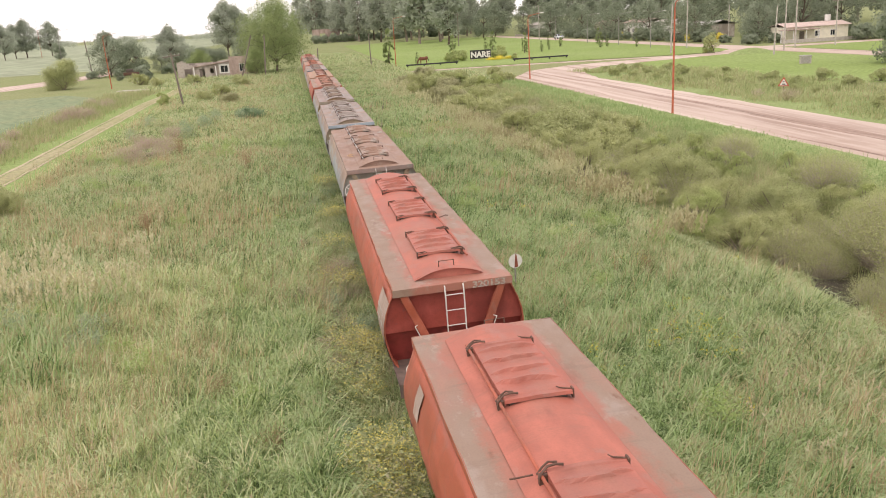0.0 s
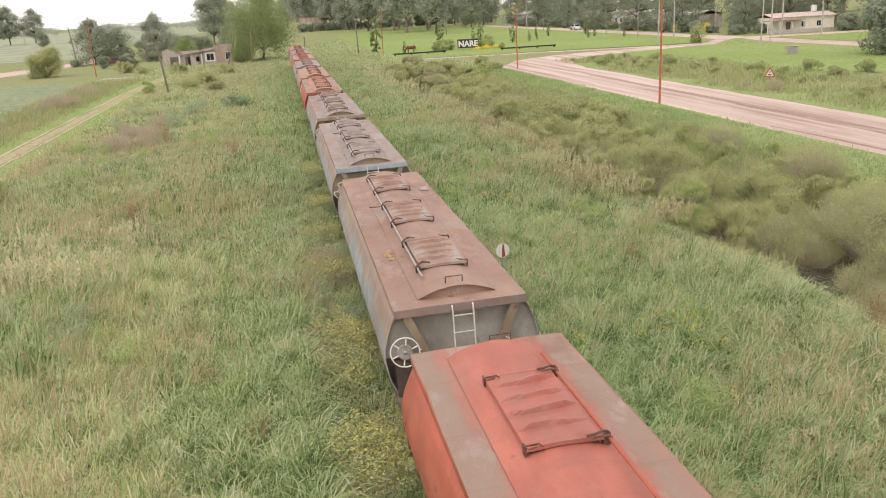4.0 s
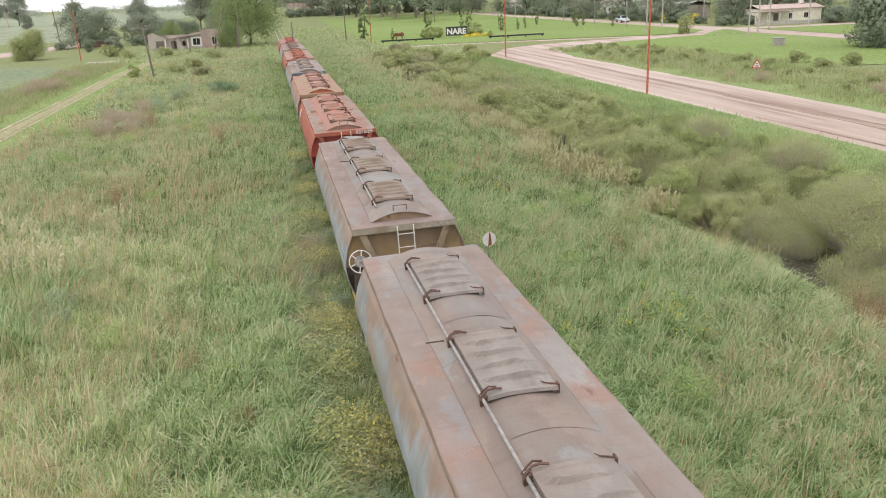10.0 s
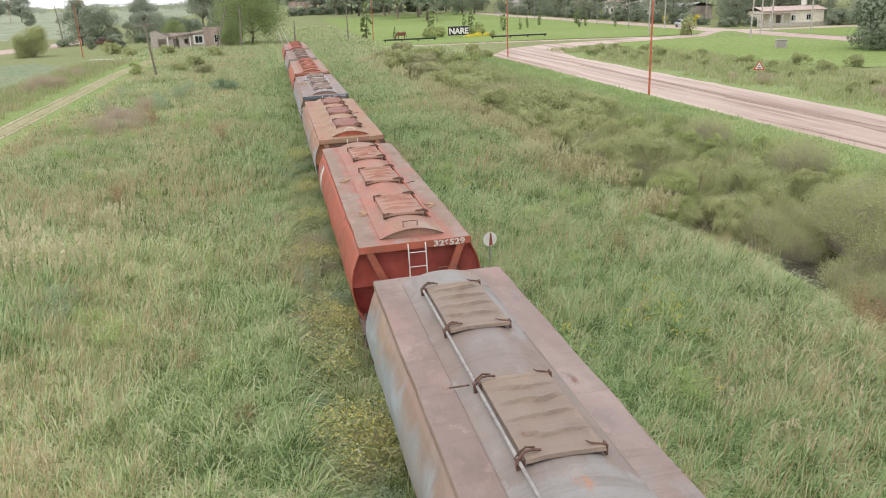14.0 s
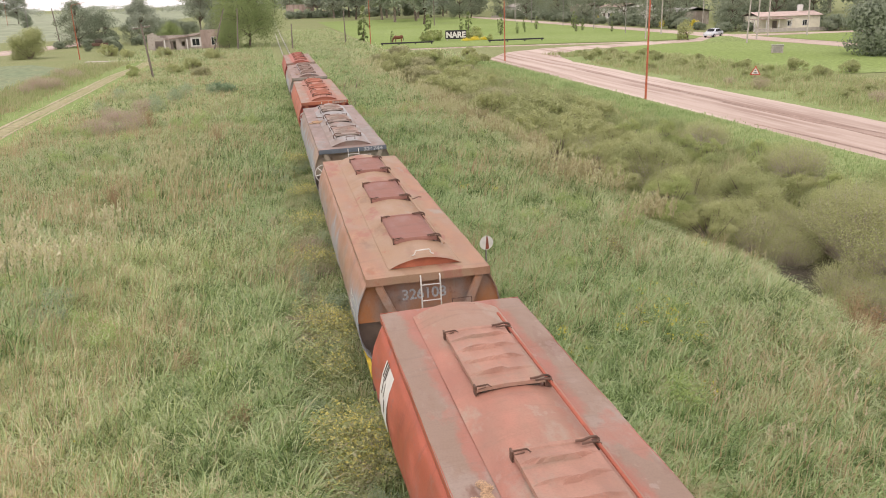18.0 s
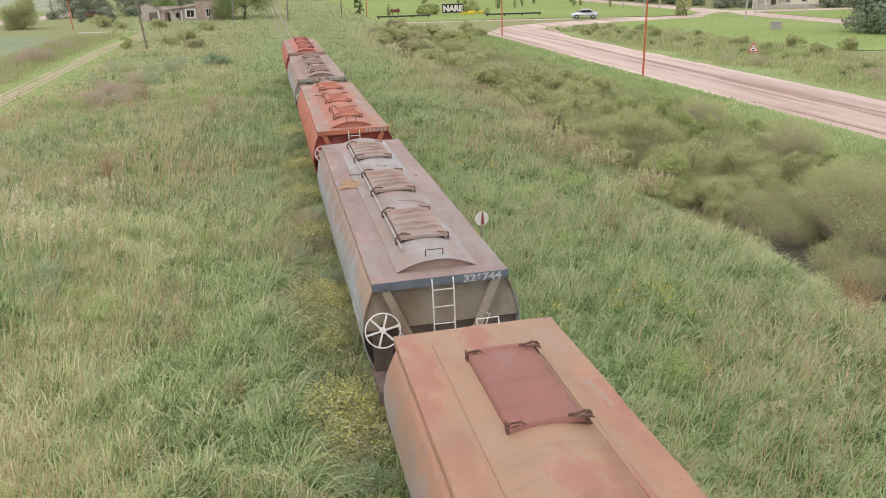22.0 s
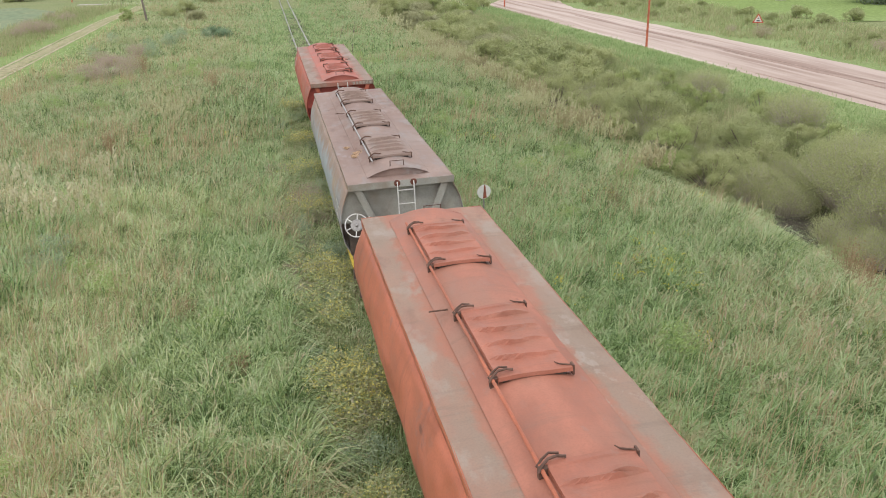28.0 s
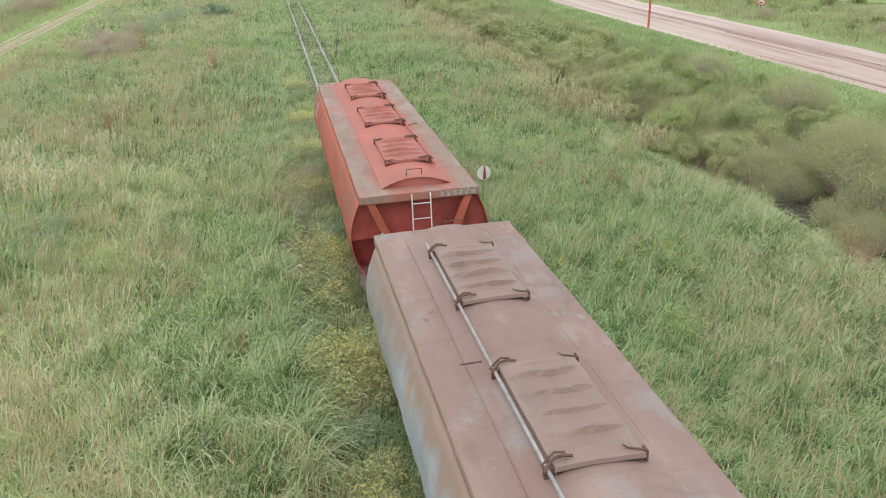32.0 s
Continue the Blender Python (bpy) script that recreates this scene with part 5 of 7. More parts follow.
def horse():
    t = tagged(new("horse"), "chestnut horse grazing on the park lawn", "horse")
    bm = bmesh.new()
    bmesh.ops.create_uvsphere(bm, u_segments=16, v_segments=10, radius=0.5, matrix=Matrix.Translation((0, 0, 1.12)) @ Matrix.Diagonal((1.45, 0.5, 0.62, 1)))
    bmesh.ops.create_uvsphere(bm, u_segments=12, v_segments=8, radius=0.34, matrix=Matrix.Translation((-0.5, 0, 1.2)) @ Matrix.Diagonal((0.95, 0.72, 1.0, 1)))
    bmesh.ops.create_uvsphere(bm, u_segments=12, v_segments=8, radius=0.34, matrix=Matrix.Translation((0.52, 0, 1.15)) @ Matrix.Diagonal((0.8, 0.68, 1.0, 1)))
    part("body", bm, M_horse, t, smooth=True)
    neck = part("neck", bar((0.62, 0, 1.25), (1.02, 0, 0.78), 0.2, 0.12, 10), M_horse, t, smooth=True)
    bm = bmesh.new()
    add_bar(bm, (1.0, 0, 0.8), (1.12, 0, 0.32), 0.13, 0.07, 10)
    for s in (-1, 1):
        add_bar(bm, (0.98, s * 0.06, 0.85), (0.94, s * 0.08, 0.98), 0.035, 0.01, 6)
    part("head", bm, M_horse, t, smooth=True)
    for x in (-0.52, 0.5):
        for s in (-1, 1):
            leg = bmesh.new()
            add_bar(leg, (x, s * 0.16, 1.0), (x + 0.03, s * 0.16, 0.5), 0.12, 0.065, 8)
            add_bar(leg, (x + 0.03, s * 0.16, 0.5), (x, s * 0.16, 0.0), 0.06, 0.055, 8)
            part("leg", leg, M_horse, t, smooth=True)
    part("tail", bar((-0.75, 0, 1.25), (-0.92, 0, 0.55), 0.07, 0.03, 8), M_black, t)
    part("mane", box((0.6, -0.03, 1.3), (0.85, 0.03, 1.42), 0.01, pose(0.1, 0, 0.35, 0, 22, 0)), M_black, t)
    t.matrix_world = pose(22.9, 151.0, 0.05, 0, 0, 165)


horse()


def low_barrier(x0, x1, y):
    t = tagged(new("low_barrier"), "low dark timber barrier along the lawn", "barrier", "park barriers")
    part("beam", box((x0, y - 0.1, 0.25), (x1, y + 0.1, 0.5), 0.03), M_black, t)
    n = 4
    for i in range(n):
        x = x0 + 0.3 + (x1 - x0 - 0.6) * i / (n - 1)
        part("foot", box((x - 0.1, y - 0.08, 0), (x + 0.1, y + 0.08, 0.25), 0.01), M_black, t)


low_barrier(19.2, 28.5, 147.5)
low_barrier(37.5, 47.5, 144.0)


def window_in(parent, x, y, z, w, h, frame_m, glass_m=None):
    f = bmesh.new()
    for lo, hi in (((x - w / 2, y - 0.06, z), (x - w / 2 + 0.1, y + 0.04, z + h)), ((x + w / 2 - 0.1, y - 0.06, z), (x + w / 2, y + 0.04, z + h)),
                   ((x - w / 2 + 0.1, y - 0.06, z + h - 0.1), (x + w / 2 - 0.1, y + 0.04, z + h)), ((x - w / 2 + 0.1, y - 0.06, z), (x + w / 2 - 0.1, y + 0.04, z + 0.1)),
                   ((x - 0.03, y - 0.03, z + 0.1), (x + 0.03, y + 0.03, z + h - 0.1))):
        add_box(f, lo, hi)
    win = part("window", f, frame_m, parent)
    part("pane", box((x - w / 2 + 0.1, y + 0.03, z + 0.1), (x + w / 2 - 0.1, y + 0.05, z + h - 0.1)), glass_m or M_glass, win)


def wall_with_openings(parent, x0, x1, y, h, openings, material, thick=0.3, name="wall"):
    """A front wall at y with real holes: (left, right, bottom, top)."""
    bm = bmesh.new()
    xs = sorted({x0, x1, *(v for o in openings for v in o[:2])})
    zs = sorted({0.0, h, *(float(v) for o in openings for v in o[2:])})
    for a, b in zip(xs, xs[1:]):
        for lo, hi in zip(zs, zs[1:]):
            if not any(o[0] <= a and b <= o[1] and o[2] <= lo and hi <= o[3] for o in openings):
                add_box(bm, (a, y, lo), (b, y + thick, hi))
    bmesh.ops.remove_doubles(bm, verts=bm.verts, dist=0.001)
    return part(name, bm, material, parent)


def old_house():
    """The derelict railway house: a low wing and a taller block."""
    t = tagged(new("old_house"), "derelict pale plaster house with broken windows", "house")
    wall_with_openings(t, -7.0, 3.6, 0.0, 2.5, [(-5.6, -4.0, 0, 2.1), (-2.6, -1.5, 0, 2.0), (-0.4, 0.3, 0.9, 1.9), (1.7, 3.3, 0.9, 2.4)], M_plaster)
    bm = bmesh.new()      # raking top of the front wall
    pts = [(-7.0, 2.5), (3.6, 2.5), (3.6, 3.55), (-3.2, 2.75)]
    a = [bm.verts.new((x, 0.0, z)) for x, z in pts]
    b = [bm.verts.new((x, 0.3, z)) for x, z in pts]
    bm.faces.new(a)
    bm.faces.new(b[::-1])
    for i in range(4):
        bm.faces.new((a[i], b[i], b[(i + 1) % 4], a[(i + 1) % 4]))
    bmesh.ops.recalc_face_normals(bm, faces=bm.faces)
    part("gable", bm, M_plaster, t)
    bm = bmesh.new()
    for k, (xa, xb, top) in enumerate(((-7.0, -6.3, 3.5), (-6.3, -5.7, 3.75), (-5.7, -5.1, 3.45), (-5.1, -4.5, 3.1), (-4.5, -4.0, 2.8))):
        add_box(bm, (xa, 0.0, 2.5), (xb, 0.3, top), 0.0)
    part("broken_gable", bm, M_plaster, t, "broken top of the stained end wall")
    part("side_gable", box((-7.0, 0.3, 2.5), (-6.7, 4.0, 3.3)), M_plaster, t)
    wall_with_openings(t, 3.6, 9.2, -0.4, 3.9, [(5.6, 6.7, 0.9, 2.6)], M_oldbrick)
    for nm, lo, hi, mat in (("side_wall", (-7.0, 0.3, 0), (-6.7, 6, 2.5), M_plaster), ("back_wall", (-7, 6, 0), (9.2, 6.3, 3.0), M_plaster),
                            ("side_wall", (8.9, -0.1, 0), (9.2, 6, 3.9), M_oldbrick), ("inner_wall", (3.6, 0.3, 0), (3.9, 6, 3.9), M_plaster)):
        part(nm, box(lo, hi), mat, t)
    bm = bmesh.new()
    add_box(bm, (-3.6, -0.35, 0.0), (3.58, 6.3, 0.1), 0.01, pose(0, 0, 2.72, 0, -6.6, 0))
    part("roof", bm, M_corrugated, t, "rusty raking roof sheet")
    part("roof", box((3.6, 0.0, 3.3), (9.0, 6.0, 3.45), 0.02), M_corrugated, t)
    part("parapet", box((3.5, -0.46, 3.9), (9.3, -0.05, 4.05), 0.02), M_oldbrick, t)
    window_in(t, 2.5, 0.05, 0.9, 1.6, 1.5, M_white)
    for lo, hi in (((1.45, -0.07, 0.75), (3.55, 0.0, 0.9)), ((1.45, -0.07, 2.4), (3.55, 0.0, 2.58)), ((1.45, -0.07, 0.9), (1.7, 0.0, 2.4)), ((3.3, -0.07, 0.9), (3.55, 0.0, 2.4))):
        part("window_surround", box(lo, hi), M_white, t, "white painted window surround")
    for i, xx in enumerate((-5.9, -3.7, -1.2, 0.75)):
        part("pilaster", box((xx - 0.12, -0.09, 0.0), (xx + 0.12, 0.0, 2.35), 0.01), M_white if i % 2 else M_plaster, t)
    for xx in (7.2, 8.0, 9.9, 10.8):
        part("porch_post", bar((xx, -2.4, 0), (xx + 0.1, -2.3, 3.0), 0.07), M_wood, t)
    part("porch_beam", bar((7.0, -2.35, 3.0), (11.2, -2.3, 3.1), 0.07), M_wood, t)
    window_in(t, 6.15, -0.32, 0.9, 1.1, 1.7, M_white)
    part("door", box((-2.55, 0.22, 0), (-2.05, 0.28, 1.95), 0.01), M_wood, t)
    part("brick_heap", box((-4.4, -1.8, 0), (-3.0, -0.9, 0.35), 0.12), M_oldbrick, t)
    t.matrix_world = pose(-14.6, 158.5, 0, 0, 0, 2) @ Matrix.Scale(0.86, 4)


old_house()


def ruin():
    t = tagged(new("ruined_shed"), "roofless pinkish shed with bare beams", "shed")
    wall_with_openings(t, -7, 6, 0, 4.6, [(-3.5, -1.0, 0, 3.2), (2.0, 4.2, 0, 3.2)], M_oldbrick)
    part("side_wall", box((-7, 0.3, 0), (-6.7, 9, 4.6)), M_oldbrick, t)
    part("side_wall", box((5.7, 0.3, 0), (6, 9, 4.0)), M_oldbrick, t)
    for i in range(5):
        part("beam", box((-6.5 + i * 2.9, -0.2, 4.6), (-6.3 + i * 2.9, 9, 4.85)), M_wood, t)
    part("low_wall", box((4, -4.5, 0), (16, -4.2, 2.2)), M_concrete, t)
    part("low_roof", box((3.8, -4.7, 2.2), (16.2, -1.0, 2.4), 0.03), M_corrugated, t)
    t.matrix_world = pose(17.0, 412.0, 0, 0, 0, -4) @ Matrix.Diagonal((1, 1, 1.35, 1))


ruin()


def town_house(x, y, w, d, h, wall_m, roof_m, rise, turn, label, openings=2, veranda=False, tank=False):
    t = tagged(new("house"), label, "house", "houses on the far street")
    step = w / (openings + 1)
    holes = [(-w / 2 + step * (i + 1) - 0.55, -w / 2 + step * (i + 1) + 0.55, 0.0 if i == 0 else 0.9, 2.1) for i in range(openings)]
    wall_with_openings(t, -w / 2, w / 2, 0, h, holes, wall_m)
    for lo, hi in (((-w / 2, 0.3, 0), (-w / 2 + 0.3, d, h)), ((w / 2 - 0.3, 0.3, 0), (w / 2, d, h)), ((-w / 2, d, 0), (w / 2, d + 0.3, h))):
        part("wall", box(lo, hi), wall_m, t)
    for i, (a, b, lo, hi) in enumerate(holes):
        if i == 0:
            part("door", box((a, 0.1, 0), (b, 0.16, 2.1), 0.01), M_wood, t)
        else:
            window_in(t, (a + b) / 2, 0.05, lo, b - a, hi - lo, M_white)
    bm = bmesh.new()
    n = int(w / 0.4)
    rows = [[(-w / 2 - 0.4 + (w + 0.8) * i / n, yy, zz + 0.035 * (i % 2)) for i in range(n + 1)] for yy, zz in ((-0.5, h + 0.02), (d / 2, h + rise), (d + 0.7, h + 0.02))]
    sheet(bm, rows)
    bmesh.ops.recalc_face_normals(bm, faces=bm.faces)
    bmesh.ops.solidify(bm, geom=bm.faces[:], thickness=0.06)
    part("roof", bm, roof_m, t)
    if veranda:
        part("veranda_roof", box((-w / 2 - 2.4, -2.2, h - 0.55), (-w / 2 + w * 0.45, 0.0, h - 0.45), 0.01), M_corrugated, t)
        for i in range(4):
            xx = -w / 2 - 2.2 + i * (w * 0.45 + 2.0) / 3
            part("veranda_post", box((xx - 0.07, -2.1, 0), (xx + 0.07, -1.96, h - 0.55)), M_white, t)
    if tank:
        part("water_tank", bar((w * 0.3, d * 0.5, h + rise), (w * 0.3, d * 0.5, h + rise + 1.3), 0.6, 0.6, 16), M_white, t)
    part("garden_wall", box((-w / 2 - 3, -4.0, 0), (w / 2 + 2, -3.8, 0.7), 0.01), M_concrete, t)
    t.matrix_world = pose(x, y, 0, 0, 0, turn) @ Matrix.Scale(0.88 if veranda else 1.0, 4)


M_pinkroof = plain("pale_pink_roof_sheet", (0.60, 0.47, 0.42), 0.65, 0, 0.25, 1.2)
town_house(95.0, 143.5, 13.5, 7, 3.0, M_cream, M_pinkroof, 0.8, -4, "cream house with pale pink sheet roof and veranda", 3, True, True)
town_house(93.0, 206.0, 8, 8, 3.8, M_white, M_concrete, 0.6, -75, "white plastered house behind street trees", 3)
town_house(92.0, 184.0, 7, 7, 3.0, M_plaster, M_galv, 0.9, -75, "grey house with a light sheet roof", 2)
town_house(96.0, 232.0, 9, 8, 3.6, M_white, M_corrugated, 0.9, -75, "white house with open porch behind trees", 3)
town_house(98.0, 262.0, 9, 8, 3.4, M_oldbrick, M_corrugated, 1.0, -75, "pink brick house behind trees", 2)
town_house(88.0, 300.0, 10, 8, 3.6, M_white, M_concrete, 1.0, -60, "white house at the park's far end", 3)


def meter_box():
    t = tagged(new("utility_cabinet"), "small grey concrete cabinet on the green field", "cabinet")
    part("body", box((-0.9, -0.5, 0), (0.9, 0.5, 1.25), 0.03), M_concrete, t)
    part("lid", box((-1.0, -0.6, 1.25), (1.0, 0.6, 1.36), 0.02), M_galv, t)
    part("door", box((-0.7, -0.53, 0.15), (0.7, -0.50, 1.1), 0.01), M_galv, t)
    t.matrix_world = pose(61.5, 95.0, 0.04, 0, 0, -25) @ Matrix.Scale(0.72, 4)


meter_box()


def mound():
    bm = bmesh.new()
    rows = []
    for i in range(9):
        r = i / 8
        rows.append([(math.cos(a) * r * 4.6, math.sin(a) * r * 2.0, 0.85 * (1 - r * r) ** 1.3 + 0.06 * noise.noise(Vector((math.cos(a) * r * 4, math.sin(a) * r * 4, 1)))) for a in (2 * math.pi * j / 24 for j in range(25))])
    sheet(bm, rows)
    bmesh.ops.remove_doubles(bm, verts=bm.verts, dist=0.001)
    bmesh.ops.recalc_face_normals(bm, faces=bm.faces)
    ob = part("mound", bm, M_verge, smooth=True)
    ob.matrix_world = pose(69.0, 121.0, 0.0, 0, 0, 10)
    tagged(ob, "low grassy earth mound", "mound", "", "structure")


mound()


def car():
    """A small saloon; its front is +x."""
    t = tagged(new("car"), "silver-white saloon car on the dirt road", "car")
    prof = [(2.05, 0.35), (2.08, 0.62), (1.95, 0.78), (1.15, 0.92), (0.55, 1.38), (-0.75, 1.42), (-1.45, 1.0), (-2.0, 0.95), (-2.08, 0.6), (-2.0, 0.35)]
    bm = bmesh.new()
    rows = []
    for s, q in ((-1, 1), (1, 1)):
        rows.append([(x, s * (0.83 if z < 1.0 else 0.68), z) for x, z in prof])
    vs = sheet(bm, rows)
    bm.faces.new(vs[0])
    bm.faces.new(vs[1][::-1])
    bm.faces.new((vs[0][0], vs[1][0], vs[1][-1], vs[0][-1]))
    bmesh.ops.recalc_face_normals(bm, faces=bm.faces)
    bmesh.ops.bevel(bm, geom=bm.edges[:], offset=0.05, segments=2, affect="EDGES")
    part("body", bm, M_carpaint, t, smooth=True)
    for s in (-1, 1):
        bm = bmesh.new()
        q = [(1.02, 0.96), (0.52, 1.30), (-0.72, 1.34), (-1.3, 1.0)]
        bm.faces.new([bm.verts.new((x, s * (0.845 - (z - 0.95) * 0.35), z)) for x, z in q])
        bmesh.ops.solidify(bm, geom=bm.faces[:], thickness=0.02)
        part("side_window", bm, M_glass, t)
        part("headlight", box((1.98, s * 0.62 - 0.16, 0.62), (2.1, s * 0.62 + 0.16, 0.76), 0.02), M_white, t)
        part("tail_light", box((-2.1, s * 0.64 - 0.13, 0.66), (-2.02, s * 0.64 + 0.13, 0.84), 0.02), M_red, t)
        for x in (-1.3, 1.3):
            wheel = part("wheel", bar((x, s * 0.64, 0.31), (x, s * 0.86, 0.31), 0.31, 0.31, 20), M_tyre, t)
            part("rim", bar((x, s * 0.85, 0.31), (x, s * 0.875, 0.31), 0.19, 0.17, 14), M_galv, wheel)
    for a, b in (((1.13, 0.95), (0.6, 1.36)), ((-1.42, 1.04), (-0.8, 1.40))):
        bm = bmesh.new()
        bm.faces.new([bm.verts.new(q) for q in ((a[0], -0.62, a[1]), (a[0], 0.62, a[1]), (b[0], 0.56, b[1]), (b[0], -0.56, b[1]))])
        for v in bm.verts:
            v.co.z += 0.03
            v.co.x += 0.03 if a[0] > 0 else -0.03
        bmesh.ops.solidify(bm, geom=bm.faces[:], thickness=0.02)
        part("windscreen", bm, M_glass, t)
    part("bumper", box((1.98, -0.8, 0.32), (2.12, 0.8, 0.52), 0.04), M_carpaint, t)
    return t


CAR = car()


def parked_truck():
    t = tagged(new("parked_pickup"), "old dark pickup parked by the old house", "pickup")
    part("body", box((-2.2, -0.85, 0.45), (2.2, 0.85, 1.0), 0.08), M_iron, t)
    part("cab", box((-0.2, -0.78, 1.0), (1.2, 0.78, 1.65), 0.15), M_steel, t)
    for x in (-1.4, 1.4):
        for s in (-0.8, 0.8):
            part("wheel", bar((x, s - 0.1, 0.35), (x, s + 0.1, 0.35), 0.35, 0.35, 14), M_tyre, t)
    t.matrix_world = pose(-33.5, 182.0, 0, 0, 0, 10)


parked_truck()

# ---- plants ----
def leaf_cards(rng, centres, n, size, spread, droop=0.0):
    """n small bent leaf blades round each centre; returns points and loops."""
    c = np.repeat(centres, n, axis=0)
    k = len(c)
    d = rng.normal(size=(k, 3))
    d /= np.linalg.norm(d, axis=1, keepdims=True)
    p = c + d * (rng.uniform(0.2, 1.0, (k, 1)) ** 0.6) * spread
    u = rng.normal(size=(k, 3))
    u[:, 2] = u[:, 2] * 0.6 - droop
    u /= np.linalg.norm(u, axis=1, keepdims=True)
    v = np.cross(u, rng.normal(size=(k, 3)))
    v /= np.linalg.norm(v, axis=1, keepdims=True)
    s = size * rng.uniform(0.6, 1.35, (k, 1))
    q = np.stack([p - u * s, p + v * s * 0.45, p + u * s, p - v * s * 0.45], 1)
    return q.reshape(-1, 3)


def leaf_shell(rng, centres, middle, n, size, spread, face=1.1):
    """Leaf blades round each centre that mostly face away from the crown's middle."""
    c = np.repeat(centres, n, axis=0)
    k = len(c)
    d = rng.normal(size=(k, 3))
    d /= np.linalg.norm(d, axis=1, keepdims=True)
    p = c + d * (rng.uniform(0.1, 1.0, (k, 1)) ** 0.6) * spread
    p[:, 2] = np.maximum(p[:, 2], 0.02)
    out = p - middle
    out /= np.linalg.norm(out, axis=1, keepdims=True) + 1e-6
    out = out * face + d * 1.4 + rng.normal(size=(k, 3)) * 0.4
    out /= np.linalg.norm(out, axis=1, keepdims=True)
    u = np.cross(out, rng.normal(size=(k, 3)))
    u /= np.linalg.norm(u, axis=1, keepdims=True)
    v = np.cross(out, u)
    s = size * rng.uniform(0.6, 1.35, (k, 1))
    return np.stack([p - u * s, p + v * s * 0.45, p + u * s, p - v * s * 0.45], 1).reshape(-1, 3)


def limb_mesh(limbs):
    """Tapered limbs, each a list of (point, radius), in one mesh."""
    bm = bmesh.new()
    for line in limbs:
        for (a, r0), (b, r1) in zip(line, line[1:]):
            add_bar(bm, a, b, r0, r1, 6)
    return bm


def tree(seed, kind, h, crown_r, bark, leaf, clumps, per, leaf_size, label, category="tree", crown_base=0.35, droop=0.0, lean=0.0):
    rng = np.random.default_rng(seed)
    t = tagged(new(kind), label, category)
    limbs, centres = [], []
    top = Vector((lean * h, 0, h * 0.8))
    r0 = 0.017 * h + 0.03
    trunk = [(Vector((0, 0, 0)), r0)]
    for i in range(1, 6):
        f = i / 5
        trunk.append((Vector((lean * h * f + rng.normal() * 0.015 * h, rng.normal() * 0.015 * h, h * 0.8 * f)), r0 * (1 - 0.82 * f)))
    limbs.append(trunk)
    for i in range(clumps):
        f = rng.uniform(crown_base, 1.0)
        a = rng.uniform(0, 6.283)
        base = trunk[min(5, max(1, int(f * 5)))][0]
        prof = math.sin(math.pi * min(1, max(0.06, (f - crown_base + 0.14) / (1.12 - crown_base)))) ** 0.7
        r = crown_r * prof * rng.uniform(0.45, 1.0)
        tip = Vector((base.x + math.cos(a) * r, base.y + math.sin(a) * r, h * (crown_base + (1.0 - crown_base) * (f - crown_base) / (1 - crown_base)) + rng.normal() * 0.03 * h))
        if i % 2 == 0 and crown_r > 1:
            mid = base.lerp(tip, 0.5) + Vector((0, 0, 0.04 * h))
            limbs.append([(base, r0 * 0.35), (mid, r0 * 0.2), (tip, r0 * 0.06)])
        centres.append(tip)
    centres = np.array([tuple(c) for c in centres])
    sp = crown_r * 0.30
    part("trunk", limb_mesh(limbs), bark, t)
    co = leaf_cards(rng, centres, per, leaf_size, np.array([sp, sp, sp * (0.75 + droop)]), droop)
    raw_mesh("crown", co, np.arange(len(co)), np.full(len(co) // 4, 4), leaf, "", "", "", t)
    return t


def bush(seed, kind, h, r, leaf, clumps, per, leaf_size, label, category="bush", spread=0.34):
    """A rounded mass of leaf clumps down to the ground, with an uneven outline."""
    rng = np.random.default_rng(seed)
    t = tagged(new(kind), label, category)
    heads = 7
    ha, he = rng.uniform(0, 6.283, heads) + np.arange(heads) * 6.283 / heads, np.arcsin(rng.uniform(0.15, 0.95, heads))
    hr = rng.uniform(0.45, 0.72, heads)
    pick = rng.integers(0, heads, clumps)
    d = rng.normal(size=(clumps, 3))
    d[:, 2] = np.abs(d[:, 2]) * 0.9
    d /= np.linalg.norm(d, axis=1, keepdims=True)
    hub = np.stack([np.cos(ha) * np.cos(he) * hr * r, np.sin(ha) * np.cos(he) * hr * r, h * (0.10 + 0.62 * np.sin(he) * rng.uniform(0.75, 1.05, heads))], -1)
    c = hub[pick] + d * np.array([r * 0.36, r * 0.36, h * 0.26]) * rng.uniform(0.7, 1.0, (clumps, 1))
    low = rng.uniform(0, 1, clumps) < 0.25
    c[low, 2] *= rng.uniform(0.1, 0.7, int(low.sum()))
    c[:, 2] = np.maximum(c[:, 2], 0.06 * h)
    part("trunk", limb_mesh([[(Vector((0, 0, 0)), 0.008 * h + 0.006), (Vector(p) * 0.55, 0.006 * h), (Vector(p), 0.004 * h + 0.003)] for p in c[::4]]), M_bark_pale, t)
    s = r * spread
    co = leaf_shell(rng, c, np.array([0, 0, h * 0.15]), per, leaf_size, np.array([s, s, s * 0.8]))
    raw_mesh("crown", co, np.arange(len(co)), np.full(len(co) // 4, 4), leaf, "", "", "", t)
    return t


def place(ob, spots):
    """Sets the first at the first spot, copies for the rest: (x, y, turn, scale)."""
    for i, (x, y, turn, s) in enumerate(spots):
        z = float(ground_z(np.float64(x), np.float64(y)))
        m = pose(x, y, z - 0.02, 0, 0, turn)
        o = ob if i == 0 else copy_thing(ob, m)
        o.matrix_basis = m @ Matrix.Scale(s, 4)


